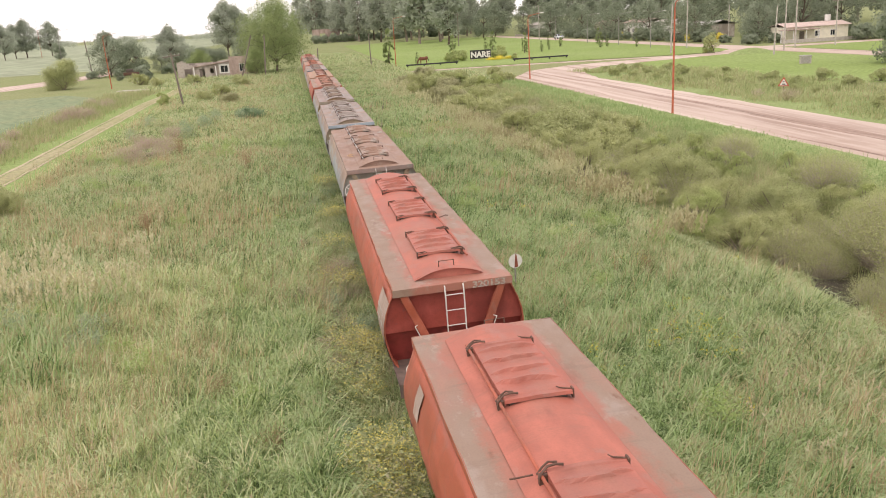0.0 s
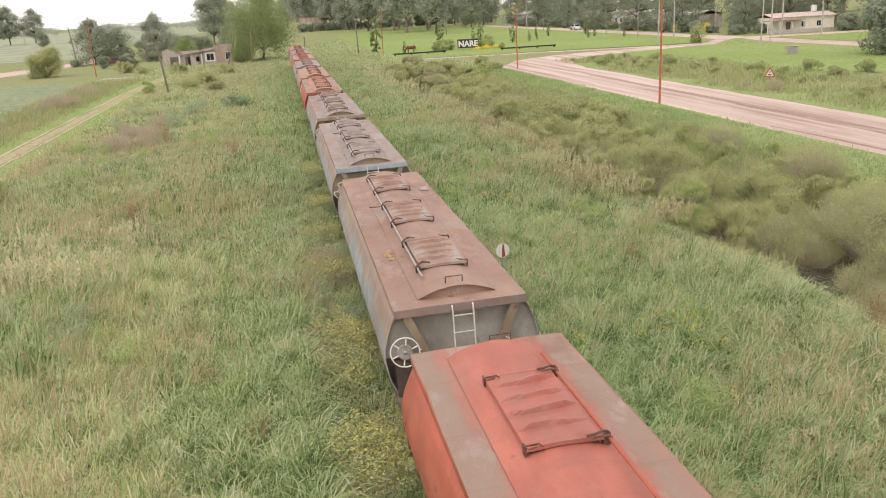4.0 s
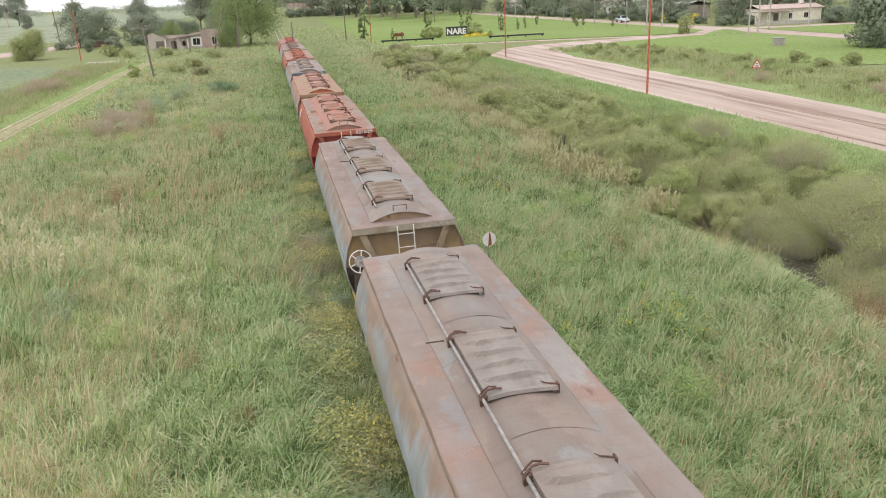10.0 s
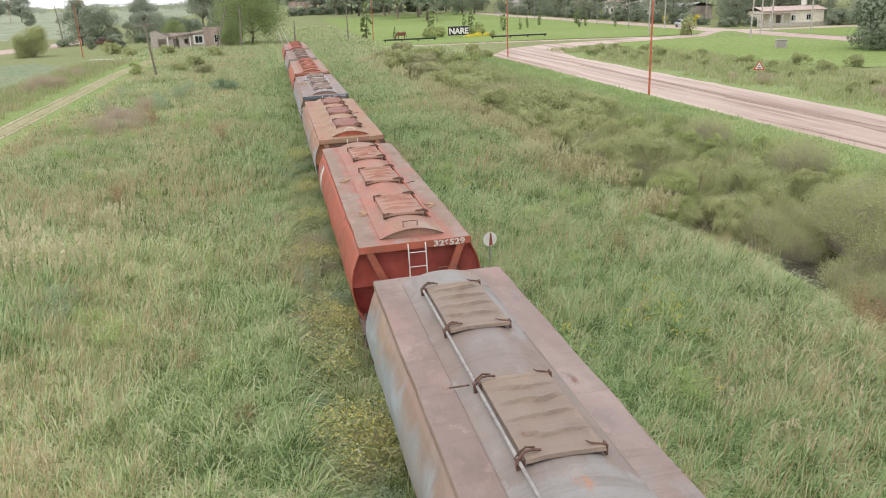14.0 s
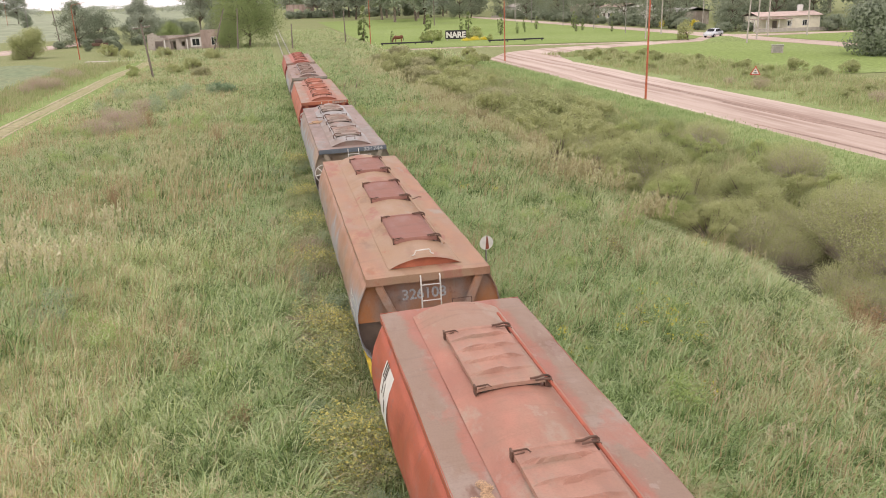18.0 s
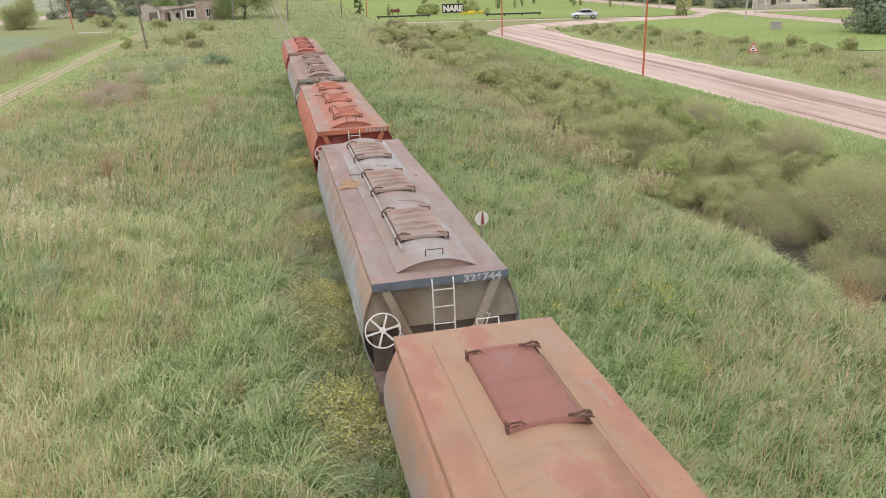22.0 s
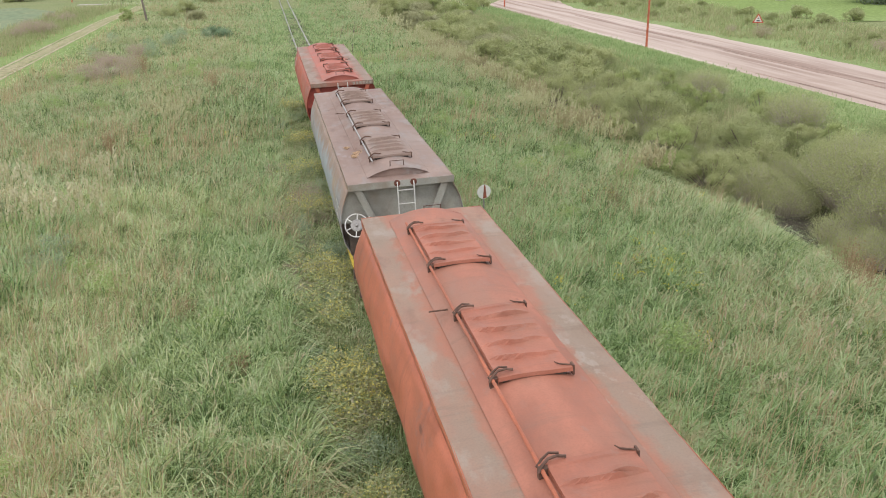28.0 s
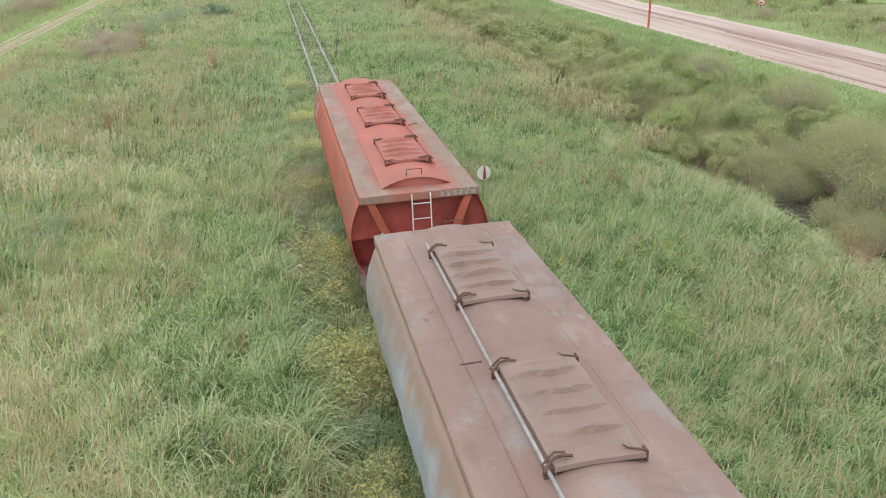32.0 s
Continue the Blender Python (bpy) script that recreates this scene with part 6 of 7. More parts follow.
def scatter(rng, n, x0, x1, y0, y1, s0, s1):
    return [(rng.uniform(x0, x1), rng.uniform(y0, y1), rng.uniform(0, 360), rng.uniform(s0, s1)) for _ in range(n)]


# low herbs with yellow flowers along the track
def herb(seed, leaf, flower, n, h, label, bloom=0.02, heads=9, kind="flowering_herb"):
    rng = np.random.default_rng(seed)
    t = tagged(new(kind), label, "herb")
    a, f = rng.uniform(0, 6.283, n), np.sqrt(rng.uniform(0, 1, n))
    c = np.stack([np.cos(a) * f * 0.42, np.sin(a) * f * 0.42, h * (0.25 + 0.75 * rng.uniform(0, 1, n)) * (1 - 0.4 * f ** 2)], -1)
    co = leaf_cards(rng, c, 16, 0.026, 0.13)
    raw_mesh("leaves", co, np.arange(len(co)), np.full(len(co) // 4, 4), leaf, "", "", "", t)
    top = c[c[:, 2] > h * 0.55]
    if len(top):
        co = leaf_cards(rng, top + [0, 0, 0.1], heads, bloom, 0.12)
        raw_mesh("blossom", co, np.arange(len(co)), np.full(len(co) // 4, 4), flower, "stuff", "", "", t)
    part("stem", limb_mesh([[(Vector((0, 0, 0)), 0.012), (Vector((x, y, z)), 0.004)] for x, y, z in c[::6]]), M_herb, t)["kind"] = "stuff"
    return t


RNG = np.random.default_rng(7)
DOCKS = [(12.6, 15.6, 0, 1.0), (12.65, 15.0, 90, 0.9), (-1.05, 14.05, 40, 0.75), (-2.2, 17.0, 120, 0.7), (9.5, 22.0, 10, 0.8), (-6.5, 34.0, 60, 1.0), (-3.2, 48.0, 10, 1.1), (-8.0, 57.0, 20, 1.2)]
# tall grove behind the park
EUC = [tree(10 + i, "eucalyptus_tree", 25, 6.0, M_bark_pale if i != 1 else M_bark, M_euca, 95, 52, 0.56, "tall grey-green eucalyptus tree with pale trunk", crown_base=0.2, droop=0.35) for i in range(3)]
spots = [(x, y, RNG.uniform(0, 360), RNG.uniform(0.8, 1.25)) for x, y in [(43, 290), (47, 257), (44, 330), (52, 300), (36, 350), (30, 385), (24, 410), (38, 400), (50, 360),
         (58, 330), (66, 345), (74, 360), (60, 390), (46, 430), (30, 450), (14, 470), (20, 500), (70, 420), (84, 400), (95, 380), (105, 420), (12, 440), (55, 460), (80, 470),
         (100, 340), (112, 360), (118, 310), (125, 280), (130, 250), (128, 225), (135, 200), (140, 180), (150, 165), (160, 190), (150, 240), (145, 290), (120, 390), (140, 360),
         (165, 230), (175, 260), (160, 310), (180, 200), (28, 520), (6, 540), (60, 540), (110, 300), (120, 330), (135, 320), (150, 350), (170, 330), (190, 300), (200, 250), (210, 220), (190, 170), (170, 160), (200, 190), (130, 170), (120, 270), (90, 430), (110, 460), (140, 420)]]
for i, e in enumerate(EUC):
    place(e, spots[i::3])
OAK = [tree(20 + i, "broadleaf_tree", 9.5, 4.6, M_bark, M_tree, 70, 90, 0.19, "dense green broadleaf tree by the houses", crown_base=0.10) for i in range(3)]
spots = [(x, y, RNG.uniform(0, 360), RNG.uniform(0.75, 1.3)) for x, y in [(84, 170), (86, 182), (85, 196), (84, 215), (86, 226), (85, 244), (87, 256), (84, 272), (90, 285), (84, 305), (95, 320), (78, 325),
         (104, 150), (108, 160), (112, 172), (106, 184), (103, 200), (108, 214), (105, 228), (110, 245), (104, 252), (112, 262), (100, 278), (116, 148), (122, 156), (128, 150), (136, 158),
         (107, 136), (114, 130), (124, 138), (132, 132), (145, 140), (88, 152), (92, 157), (98, 153), (105, 290), (70, 310), (118, 190), (124, 205), (120, 235)]]
spots += [(-38.3, 190, 40, 0.95), (-33.2, 191, 80, 0.72), (-35.5, 197, 10, 0.66), (-29.5, 200, 200, 0.52), (-41, 205, 120, 0.6), (-20.0, 196, 300, 0.48), (-26.5, 205, 250, 0.55),
          (-13, 226, 30, 0.62), (-16, 300, 130, 1.3), (-11.5, 295, 10, 1.1), (-6, 292, 60, 1.2)]
for i, e in enumerate(OAK):
    place(e, spots[i::3])
place(tree(31, "tall_tree", 20, 7.4, M_bark, M_euca, 100, 110, 0.36, "tall loose-crowned tree on the plain", crown_base=0.26),
      [(-145.3, 509, 0, 0.97), (-150, 505, 90, 0.85), (-143.5, 465, 30, 0.82), (-133.4, 514, 200, 0.88), (-20, 280, 60, 0.80), (-17.3, 283, 160, 0.74), (-26.4, 196, 40, 0.46)])
place(tree(32, "willow_tree", 11.4, 7.0, M_bark, M_willow, 100, 300, 0.15, "large light green willow by the old house", crown_base=0.2, droop=0.7), [(-3.2, 163.0, 0, 1.0), (-6.6, 156.2, 140, 0.36), (-18.0, 172, 60, 0.36)])
place(bush(33, "round_bush", 9.0, 8.0, M_tree, 80, 110, 0.25, "broad dark rounded bush beyond the house"), [(-27.5, 245, 0, 0.72), (-22.5, 248, 90, 0.62)])
place(bush(46, "round_bush", 5.6, 3.2, M_shrub, 80, 170, 0.11, "rounded olive-green bush by the dirt road"), [(-38.3, 151.5, 0, 1.08)])
place(bush(34, "round_bush", 5.6, 3.0, M_tree, 70, 130, 0.125, "rounded green bush by the dirt road"), [(-103, 407, 70, 1.35), (-33, 170, 70, 0.42), (-27, 166, 20, 0.35)])
place(bush(35, "round_bush", 4.6, 3.2, M_tree, 70, 120, 0.13, "dark leafy bush beside the field"), [(68.2, 86, 0, 1.5), (72, 88, 120, 1.5), (78, 90, 20, 1.7)])
place(tree(36, "sapling", 4.2, 0.7, M_bark, M_willow, 40, 80, 0.085, "young slender poplar on the lawn", "sapling", crown_base=0.1), 
      [(17.9, 161, 0, 1.6), (31.5, 168, 40, 1.1), (40.5, 178, 80, 0.8), (43.5, 184, 10, 1.1), (46.8, 170, 200, 1.0), (51, 172, 100, 0.55), (54.5, 178, 60, 0.4), (61, 190, 0, 0.7), (64, 172, 10, 0.75),
       (66.5, 175, 50, 0.6), (70, 190, 0, 0.9), (22, 152.8, 9, 0.55), (61, 200, 30, 0.5), (69, 165, 70, 0.5)])
place(bush(37, "round_bush", 2.2, 1.2, M_shrub_green, 40, 40, 0.12, "clipped round bush near the town sign"),
      [(31.2, 157, 0, 1.1), (30.0, 156, 80, 1.2), (28.8, 158, 40, 0.9), (38.2, 156, 20, 1.35), (37.2, 157, 140, 0.9), (40.0, 152.5, 10, 0.6), (88.5, 182, 0, 1.4), (90.5, 160, 20, 1.3), (87, 206, 60, 1.5), (66, 128.6, 60, 0.9)])
place(tree(38, "leaning_tree", 2.6, 1.5, M_bark, M_shrub, 20, 30, 0.15, "small wind-bent tree beside the dirt road", "tree", crown_base=0.45, lean=-0.25), [(66.2, 127.0, 0, 1.15)])

M_fieldbush = leafy("dark_bush_leaves", [(0.16, 0.25, 0.15), (0.24, 0.34, 0.20), (0.33, 0.42, 0.26)], 0.3, 0.4)
M_dullherb = leafy("rank_weed_leaves", [(0.27, 0.34, 0.15), (0.37, 0.43, 0.21), (0.46, 0.49, 0.27)], 0.3, 0.4)
M_dock = leafy("dock_seeds", [(0.30, 0.20, 0.12), (0.40, 0.28, 0.17), (0.46, 0.36, 0.22)], 0.3, 0.3)
HEDGE = bush(39, "garden_hedge", 2.6, 2.0, M_tree, 60, 32, 0.19, "leafy garden hedge before the houses")
place(HEDGE, [(83.5 + RNG.uniform(-1.2, 1.6), 150 + 6.2 * i + RNG.uniform(-2, 2), RNG.uniform(0, 360), RNG.uniform(0.7, 1.4)) for i in range(26)]
      + [(84 + 4.1 * i + RNG.uniform(-1, 1), 146 + RNG.uniform(-1.5, 3), RNG.uniform(0, 360), RNG.uniform(0.5, 0.9)) for i in (0, 1, 2, 5, 6, 7)]
      + [(100 + 4.5 * i, 137 + RNG.uniform(-2, 2), 30 * i, 1.3) for i in range(8)]
      + [(-46 + 5 * i, 186 + RNG.uniform(-3, 3), 40 * i, RNG.uniform(0.6, 1.0)) for i in range(6)])
UNDER = bush(44, "understorey_bush", 5.0, 4.2, M_tree, 60, 40, 0.30, "dark undergrowth beneath the tall grove")
place(UNDER, [(12 + 4.2 * i + RNG.uniform(-1.5, 1.5), 405 - 1.1 * i + RNG.uniform(-10, 10), RNG.uniform(0, 360), RNG.uniform(0.6, 1.15)) for i in range(20)])


def far_woods():
    rng = np.random.default_rng(45)
    n = 260
    x = rng.uniform(-520, 40, n)
    c = np.stack([x, 950 + rng.uniform(-40, 40, n), 3 + 4.5 * rng.uniform(0, 1, n) * (0.6 + 0.5 * np.sin(x * 0.03) ** 2)], -1)
    co = leaf_cards(rng, c, 90, 0.8, np.array([7.0, 6.0, 3.0]))
    # the leaf colour carries painted haze
    raw_mesh("far_woods", co, np.arange(len(co)), np.full(len(co) // 4, 4), M_euca, "stuff", "far woods along the horizon with haze in their grey-green", "woods")


far_woods()
# shrubs of the ditch
SHRUB_SIZES = ((2.1, 1.6), (1.7, 1.5), (2.0, 1.45), (1.9, 1.75))
SHRUBS = [bush(50 + i, "ditch_shrub", *SHRUB_SIZES[i], (M_shrub_pale, M_shrub_brown, M_shrub_green, M_shrub)[i], 250, 190, 0.0205,
               ("pale olive leafy shrub in the ditch", "low olive-brown shrub in the ditch", "bright green leafy shrub by the ditch", "spreading olive shrub by the ditch")[i], "shrub", 0.15) for i in range(4)]
FAR_SHRUBS = [bush(50 + i, "ditch_shrub", *SHRUB_SIZES[i], (M_shrub_pale, M_shrub_brown, M_shrub_green, M_shrub)[i], 140, 80, 0.046,
                   ("pale olive leafy shrub beyond the ditch", "low olive-brown shrub in the rough grass", "bright green leafy shrub in the rough grass", "spreading olive shrub in the rough grass")[i], "shrub", 0.19) for i in range(4)]
rows = [[], [], [], []]
for line, x0, x1, y0, step, s0, s1 in ((0, 13.4, 14.5, 23.8, 2.5, 0.75, 1.2), (1, 16.0, 17.4, 14.0, 2.1, 0.95, 1.45), (2, 18.8, 20.6, 13.0, 2.2, 0.5, 0.9)):
    y = y0
    while y < 112:
        x = RNG.uniform(x0, x1)
        open_water = x < 16.3 and 19.6 < y < 22.6
        bare = line == 0 and RNG.uniform() < 0.25 or line == 2 and RNG.uniform() < 0.2
        k = 2 if RNG.uniform() < 0.12 else int(RNG.choice([0, 0, 1, 3]))
        twiggy = y < 23 and line == 1 and RNG.uniform() < 0.6
        if not (open_water or bare or twiggy):
            rows[k].append((x, y, RNG.uniform(0, 360), RNG.uniform(s0, s1) * (0.8 + 0.4 * math.sin(y * 0.37 + line) ** 2)))
        y += step * RNG.uniform(0.7, 1.3) * (1 + y * 0.004)
rows[2] += [(13.7, 27.1, 20, 0.95), (14.5, 28.3, 100, 0.9), (18.4, 41.5, 40, 0.8), (-15.6, 104, 30, 0.8), (23.0, 96, 0, 0.8), (20.5, 92, 60, 0.9), (19.5, 100, 80, 0.9)]
rows[0] += [(24.6, 102, 40, 0.7), (26.2, 103, 10, 0.6), (25.4, 105, 190, 0.65), (26, 112, 90, 0.7), (22.5, 116, 40, 0.6), (28, 118, 10, 0.6), (-11, 104, 20, 0.8), (-9.5, 110, 80, 1.0), (-8.0, 128, 10, 1.0), (-16, 140, 70, 1.0), (-22, 142, 0, 0.9), (-26, 150, 60, 1.2), (-14.6, 40.5, 30, 1.15), (-15.2, 42.4, 130, 1.0)]
rows[3] += [(38.5, 98, 0, 0.6), (41, 103, 60, 0.65), (39, 94, 30, 0.5), (44, 92, 80, 0.65), (43, 84, 100, 0.55), (47, 78, 10, 0.6), (50, 74, 200, 0.75), (53, 70, 50, 0.7), (49, 69, 90, 0.55), (46, 100, 10, 0.6), (40, 90, 30, 0.45)] + [(RNG.uniform(37.5, 50), RNG.uniform(48, 108), RNG.uniform(0, 360), RNG.uniform(0.25, 0.52)) for _ in range(34)]
rows[1] += [(-7.5, 98, 40, 0.9), (18.6, 17.0, 200, 0.7)]
rows[0] += [(13.95, 24.4, 140, 0.85), (16.4, 18.3, 20, 0.5)]
for s, f, spots in zip(SHRUBS, FAR_SHRUBS, rows):
    place(s, [q for q in spots if q[1] < 42 and q[0] < 30])
    place(f, [q for q in spots if q[1] >= 42 or q[0] >= 30])
place(bush(41, "field_bush", 1.3, 1.5, M_fieldbush, 70, 40, 0.07, "dark blue-green spreading bush in the grass"), [(-4.5, 79.5, 0, 1.0)])
place(bush(42, "yellow_bush", 2.4, 1.3, M_gold, 40, 40, 0.12, "yellow-flowering garden bush by the street"), [(84.5, 160, 0, 1.0), (86, 178, 40, 0.8), (85, 214, 90, 0.9)])
place(bush(43, "flower_bed", 0.7, 1.6, M_gold, 40, 40, 0.08, "yellow flowers round the town sign"), [(37.5, 153.6, 0, 1.0), (39.6, 153.8, 90, 0.8), (35.8, 153.2, 40, 0.7)])


def twig_bush(seed, h, r, n, label, name="twiggy_shrub", mat=None):
    rng = np.random.default_rng(seed)
    t = tagged(new(name), label, "shrub")
    a, f = rng.uniform(0, 6.283, n), np.sqrt(rng.uniform(0, 1, n))
    base = np.stack([np.cos(a) * f * r * 0.3, np.sin(a) * f * r * 0.3, np.zeros(n)], -1)
    tip = np.stack([np.cos(a) * f * r, np.sin(a) * f * r, h * (1.0 - 0.35 * f) * rng.uniform(0.6, 1.1, n)], -1)
    tip[:, :2] += rng.normal(size=(n, 2)) * 0.15
    side = rng.normal(size=(n, 3))
    side /= np.linalg.norm(side, axis=1, keepdims=True)
    w = 0.007
    q = np.stack([base - side * w, base + side * w, tip + side * w * 0.4, tip - side * w * 0.4], 1).reshape(-1, 3)
    raw_mesh("branchwork", q, np.arange(len(q)), np.full(n, 4), mat or M_twigs, "", "", "", t)
    co = leaf_cards(rng, tip[:: 2], 34, 0.021, 0.26)
    raw_mesh("leaves", co, np.arange(len(co)), np.full(len(co) // 4, 4), M_shrub_pale if mat is None else mat, "", "", "", t)
    return t


def wet(x, y):
    """The open pool in the ditch and the trodden gap before it."""
    return (x > 13.2) & (x < 15.9) & (np.abs(y - 21.0 - (x - 14.9) * 1.5) < 1.15)


rows = scatter(RNG, 26, 14.2, 17.6, 11, 19.6, 0.6, 1.1) + scatter(RNG, 12, 13.4, 14.6, 19, 27, 0.35, 0.6) + scatter(RNG, 26, 14.0, 15.4, 27, 60, 0.8, 1.3)
place(herb(76, M_dullherb, M_dullherb, 60, 0.7, "rank olive-green weed at the ditch's edge", kind="rank_weed"), [q for q in rows if not wet(q[0], q[1])] + scatter(RNG, 70, 19.0, 24.0, 16, 75, 0.8, 1.4))
TW = twig_bush(61, 1.7, 1.2, 900, "grey-brown twiggy shrub at the ditch's edge")
place(TW, [(15.4, 19.4, 33, 0.75), (15.6, 22.5, 133, 0.8), (15.1, 18.0, 233, 0.7), (16.9, 15.6, 10, 1.2), (17.3, 17.4, 80, 1.25), (17.0, 19.4, 190, 1.2), (18.2, 18.2, 240, 1.1), (17.3, 21.2, 20, 1.25), (15.3, 23.8, 60, 0.95), (16.4, 17.0, 300, 0.9), (16.2, 33.5, 0, 1.2), (16.6, 35.0, 60, 1.1), (16.0, 31.8, 100, 0.9), (17.6, 22.6, 30, 1.2), (18.2, 20.6, 150, 1.3), (18.6, 23.3, 200, 1.1), (16.2, 41, 0, 1.0), (16.6, 24.6, 80, 0.9), (17.0, 46, 0, 1.1), (19.5, 19.0, 70, 1.2), (16.5, 26, 20, 0.9), (15.8, 29.8, 70, 0.8), (15.2, 37, 20, 1.0), (15.4, 44, 120, 1.1), (15.6, 50, 20, 1.0), (15.3, 56, 220, 1.1), (15.6, 26.9, 140, 0.9), (21.2, 22, 140, 1.0), (20.8, 30, 90, 1.1), (21.0, 38, 10, 1.0)])

H1 = herb(70, M_herb, M_yellow, 70, 0.62, "bushy herb with small yellow flowers beside the track", 0.018, 7)
spots = []
for y0, many in ((9.4, 9), (12.7, 13), (13.6, 7), (18.8, 13), (16.4, 4), (24.0, 6), (28.5, 6), (33.5, 8), (41.0, 8)):
    for i in range(many):
        spots.append((RNG.uniform(0.45, 1.42), y0 + RNG.normal() * 0.42, RNG.uniform(0, 360), RNG.uniform(0.8, 1.25)))
place(H1, [(x, y, a, s * (1.0 if x > 0.9 else 1.25)) for x, y, a, s in spots])
H2 = herb(71, M_grass_dark, M_gold, 26, 1.0, "green weed with bright yellow flower heads in the grass", 0.026, 11)
place(H2, [(7.28, 15.95, 0, 1.1), (8.34, 16.2, 60, 1.05), (8.28, 15.2, 130, 1.0), (5.63, 16.05, 200, 1.0), (8.76, 16.6, 20, 1.1), (8.66, 17.9, 300, 1.05), (8.0, 16.7, 250, 1.0)] + scatter(RNG, 9, 5.2, 12.5, 12, 28, 0.6, 0.9) + scatter(RNG, 6, 8.4, 10.2, 15.5, 18.5, 0.7, 0.95) + scatter(RNG, 10, 4.9, 10, 28, 60, 0.6, 1.0) + scatter(RNG, 5, -7, -0.5, 12, 40, 0.5, 0.8))
H3 = herb(72, M_herb, M_herb, 50, 0.5, "low olive weed beside the track", kind="low_weed")
place(H3, scatter(RNG, 60, 0.0, 1.4, 8, 40, 0.7, 1.25) + scatter(RNG, 14, -14, -3, 40, 100, 1.0, 2.0))
H5 = herb(74, M_brightweed, M_brightweed, 60, 0.7, "bright green feathery weed in the grass", kind="feathery_weed")
place(H5, scatter(RNG, 9, -8.5, -0.6, 10, 26, 1.0, 1.5) + scatter(RNG, 10, 5.2, 13, 12, 30, 0.9, 1.3) + scatter(RNG, 16, -14, -1, 28, 60, 0.9, 1.5) + scatter(RNG, 12, 5, 12, 30, 60, 0.8, 1.4))
H6 = herb(75, M_bluegreen, M_bluegreen, 60, 0.8, "blue-green coarse weed in the grass", kind="coarse_weed")
place(H6, scatter(RNG, 24, -10.5, -5.8, 18.5, 25.5, 0.9, 1.4) + scatter(RNG, 9, -14, -5, 66, 84, 1.0, 1.6) + scatter(RNG, 26, -0.2, 1.35, 8, 40, 0.6, 1.0))
H7 = twig_bush(77, 1.35, 0.16, 70, "tall brown dock seed stalk in the grass", "dock_stalk", M_dock)
place(H7, DOCKS)
H4 = twig_bush(73, 1.05, 0.9, 240, "reddish dry weed clump in the grass", "dry_weed", M_purple)
place(H4, scatter(RNG, 15, -12.6, -8.6, 55, 69, 0.6, 1.0) + scatter(RNG, 16, -25.5, -21.5, 55, 110, 0.8, 1.3) + scatter(RNG, 6, 38, 46, 40, 70, 0.6, 1.0) + scatter(RNG, 9, -0.5, 1.0, 14, 30, 0.5, 0.75) + scatter(RNG, 12, 16.2, 19.6, 15.5, 22.5, 0.6, 0.9))


def blades(name, xy, h, w, material, label, seed, lean=0.55, wind=(0.22, -0.08), zbase=None, kind="stuff", fan=None, arch=False):
    """Bent grass blades: two joints and a tip each."""
    rng = np.random.default_rng(seed)
    n = len(xy)
    x, y = xy[:, 0], xy[:, 1]
    z = ground_z(x, y) if zbase is None else zbase
    a = rng.uniform(0, 6.283, n) if fan is None else np.arctan2(fan[:, 1], fan[:, 0]) + rng.normal(size=n) * 0.7
    l = lean * rng.uniform(0.15, 1.25, n)
    dx, dy = np.cos(a) * l + wind[0] * rng.uniform(0.2, 1.3, n), np.sin(a) * l + wind[1] * rng.uniform(0.2, 1.3, n)
    s = a + rng.uniform(-0.6, 0.6, n) + 1.57
    sx, sy = np.cos(s) * w / 2, np.sin(s) * w / 2
    hh = h if isinstance(h, np.ndarray) else np.full(n, h)
    bx = np.stack([x, y, z], -1)
    mid = bx + np.stack([dx * hh * 0.32, dy * hh * 0.32, hh * 0.62], -1)
    tip = bx + np.stack([dx * hh, dy * hh, hh * np.maximum(0.35, 1.02 - 0.36 * np.hypot(dx, dy))], -1)
    side = np.stack([sx, sy, np.zeros(n)], -1)
    if arch:
        d = np.stack([dx, dy, np.zeros(n)], -1)
        hv = hh[:, None]
        up = np.array([0.0, 0.0, 1.0])
        sag = np.hypot(dx, dy)[:, None]
        p1 = bx + d * hv * 0.16 + up * hv * 0.46
        p2 = bx + d * hv * 0.52 + up * hv * (0.80 - 0.10 * sag)
        p3 = bx + d * hv * 1.05 + up * hv * np.maximum(0.3, 0.98 - 0.42 * sag)
        co = np.stack([bx - side, bx + side, p1 + side * 0.9, p1 - side * 0.9, p2 + side * 0.65, p2 - side * 0.65, p3], 1).reshape(-1, 3)
        i = np.arange(n)[:, None] * 7
        loops = np.concatenate([i + [0, 1, 2, 3], i + [3, 2, 4, 5], i + [5, 4, 6]], 1).ravel()
        return raw_mesh(name, co, loops, np.tile([4, 4, 3], n), material, kind, label, "grass")
    co = np.stack([bx - side, bx + side, mid + side * 0.8, mid - side * 0.8, tip], 1).reshape(-1, 3)
    i = np.arange(n)[:, None] * 5
    loops = np.concatenate([i + [0, 1, 2, 3], i + [3, 2, 4]], 1).ravel()
    sizes = np.tile([4, 3], n)
    return raw_mesh(name, co, loops, sizes, material, kind, label, "grass")


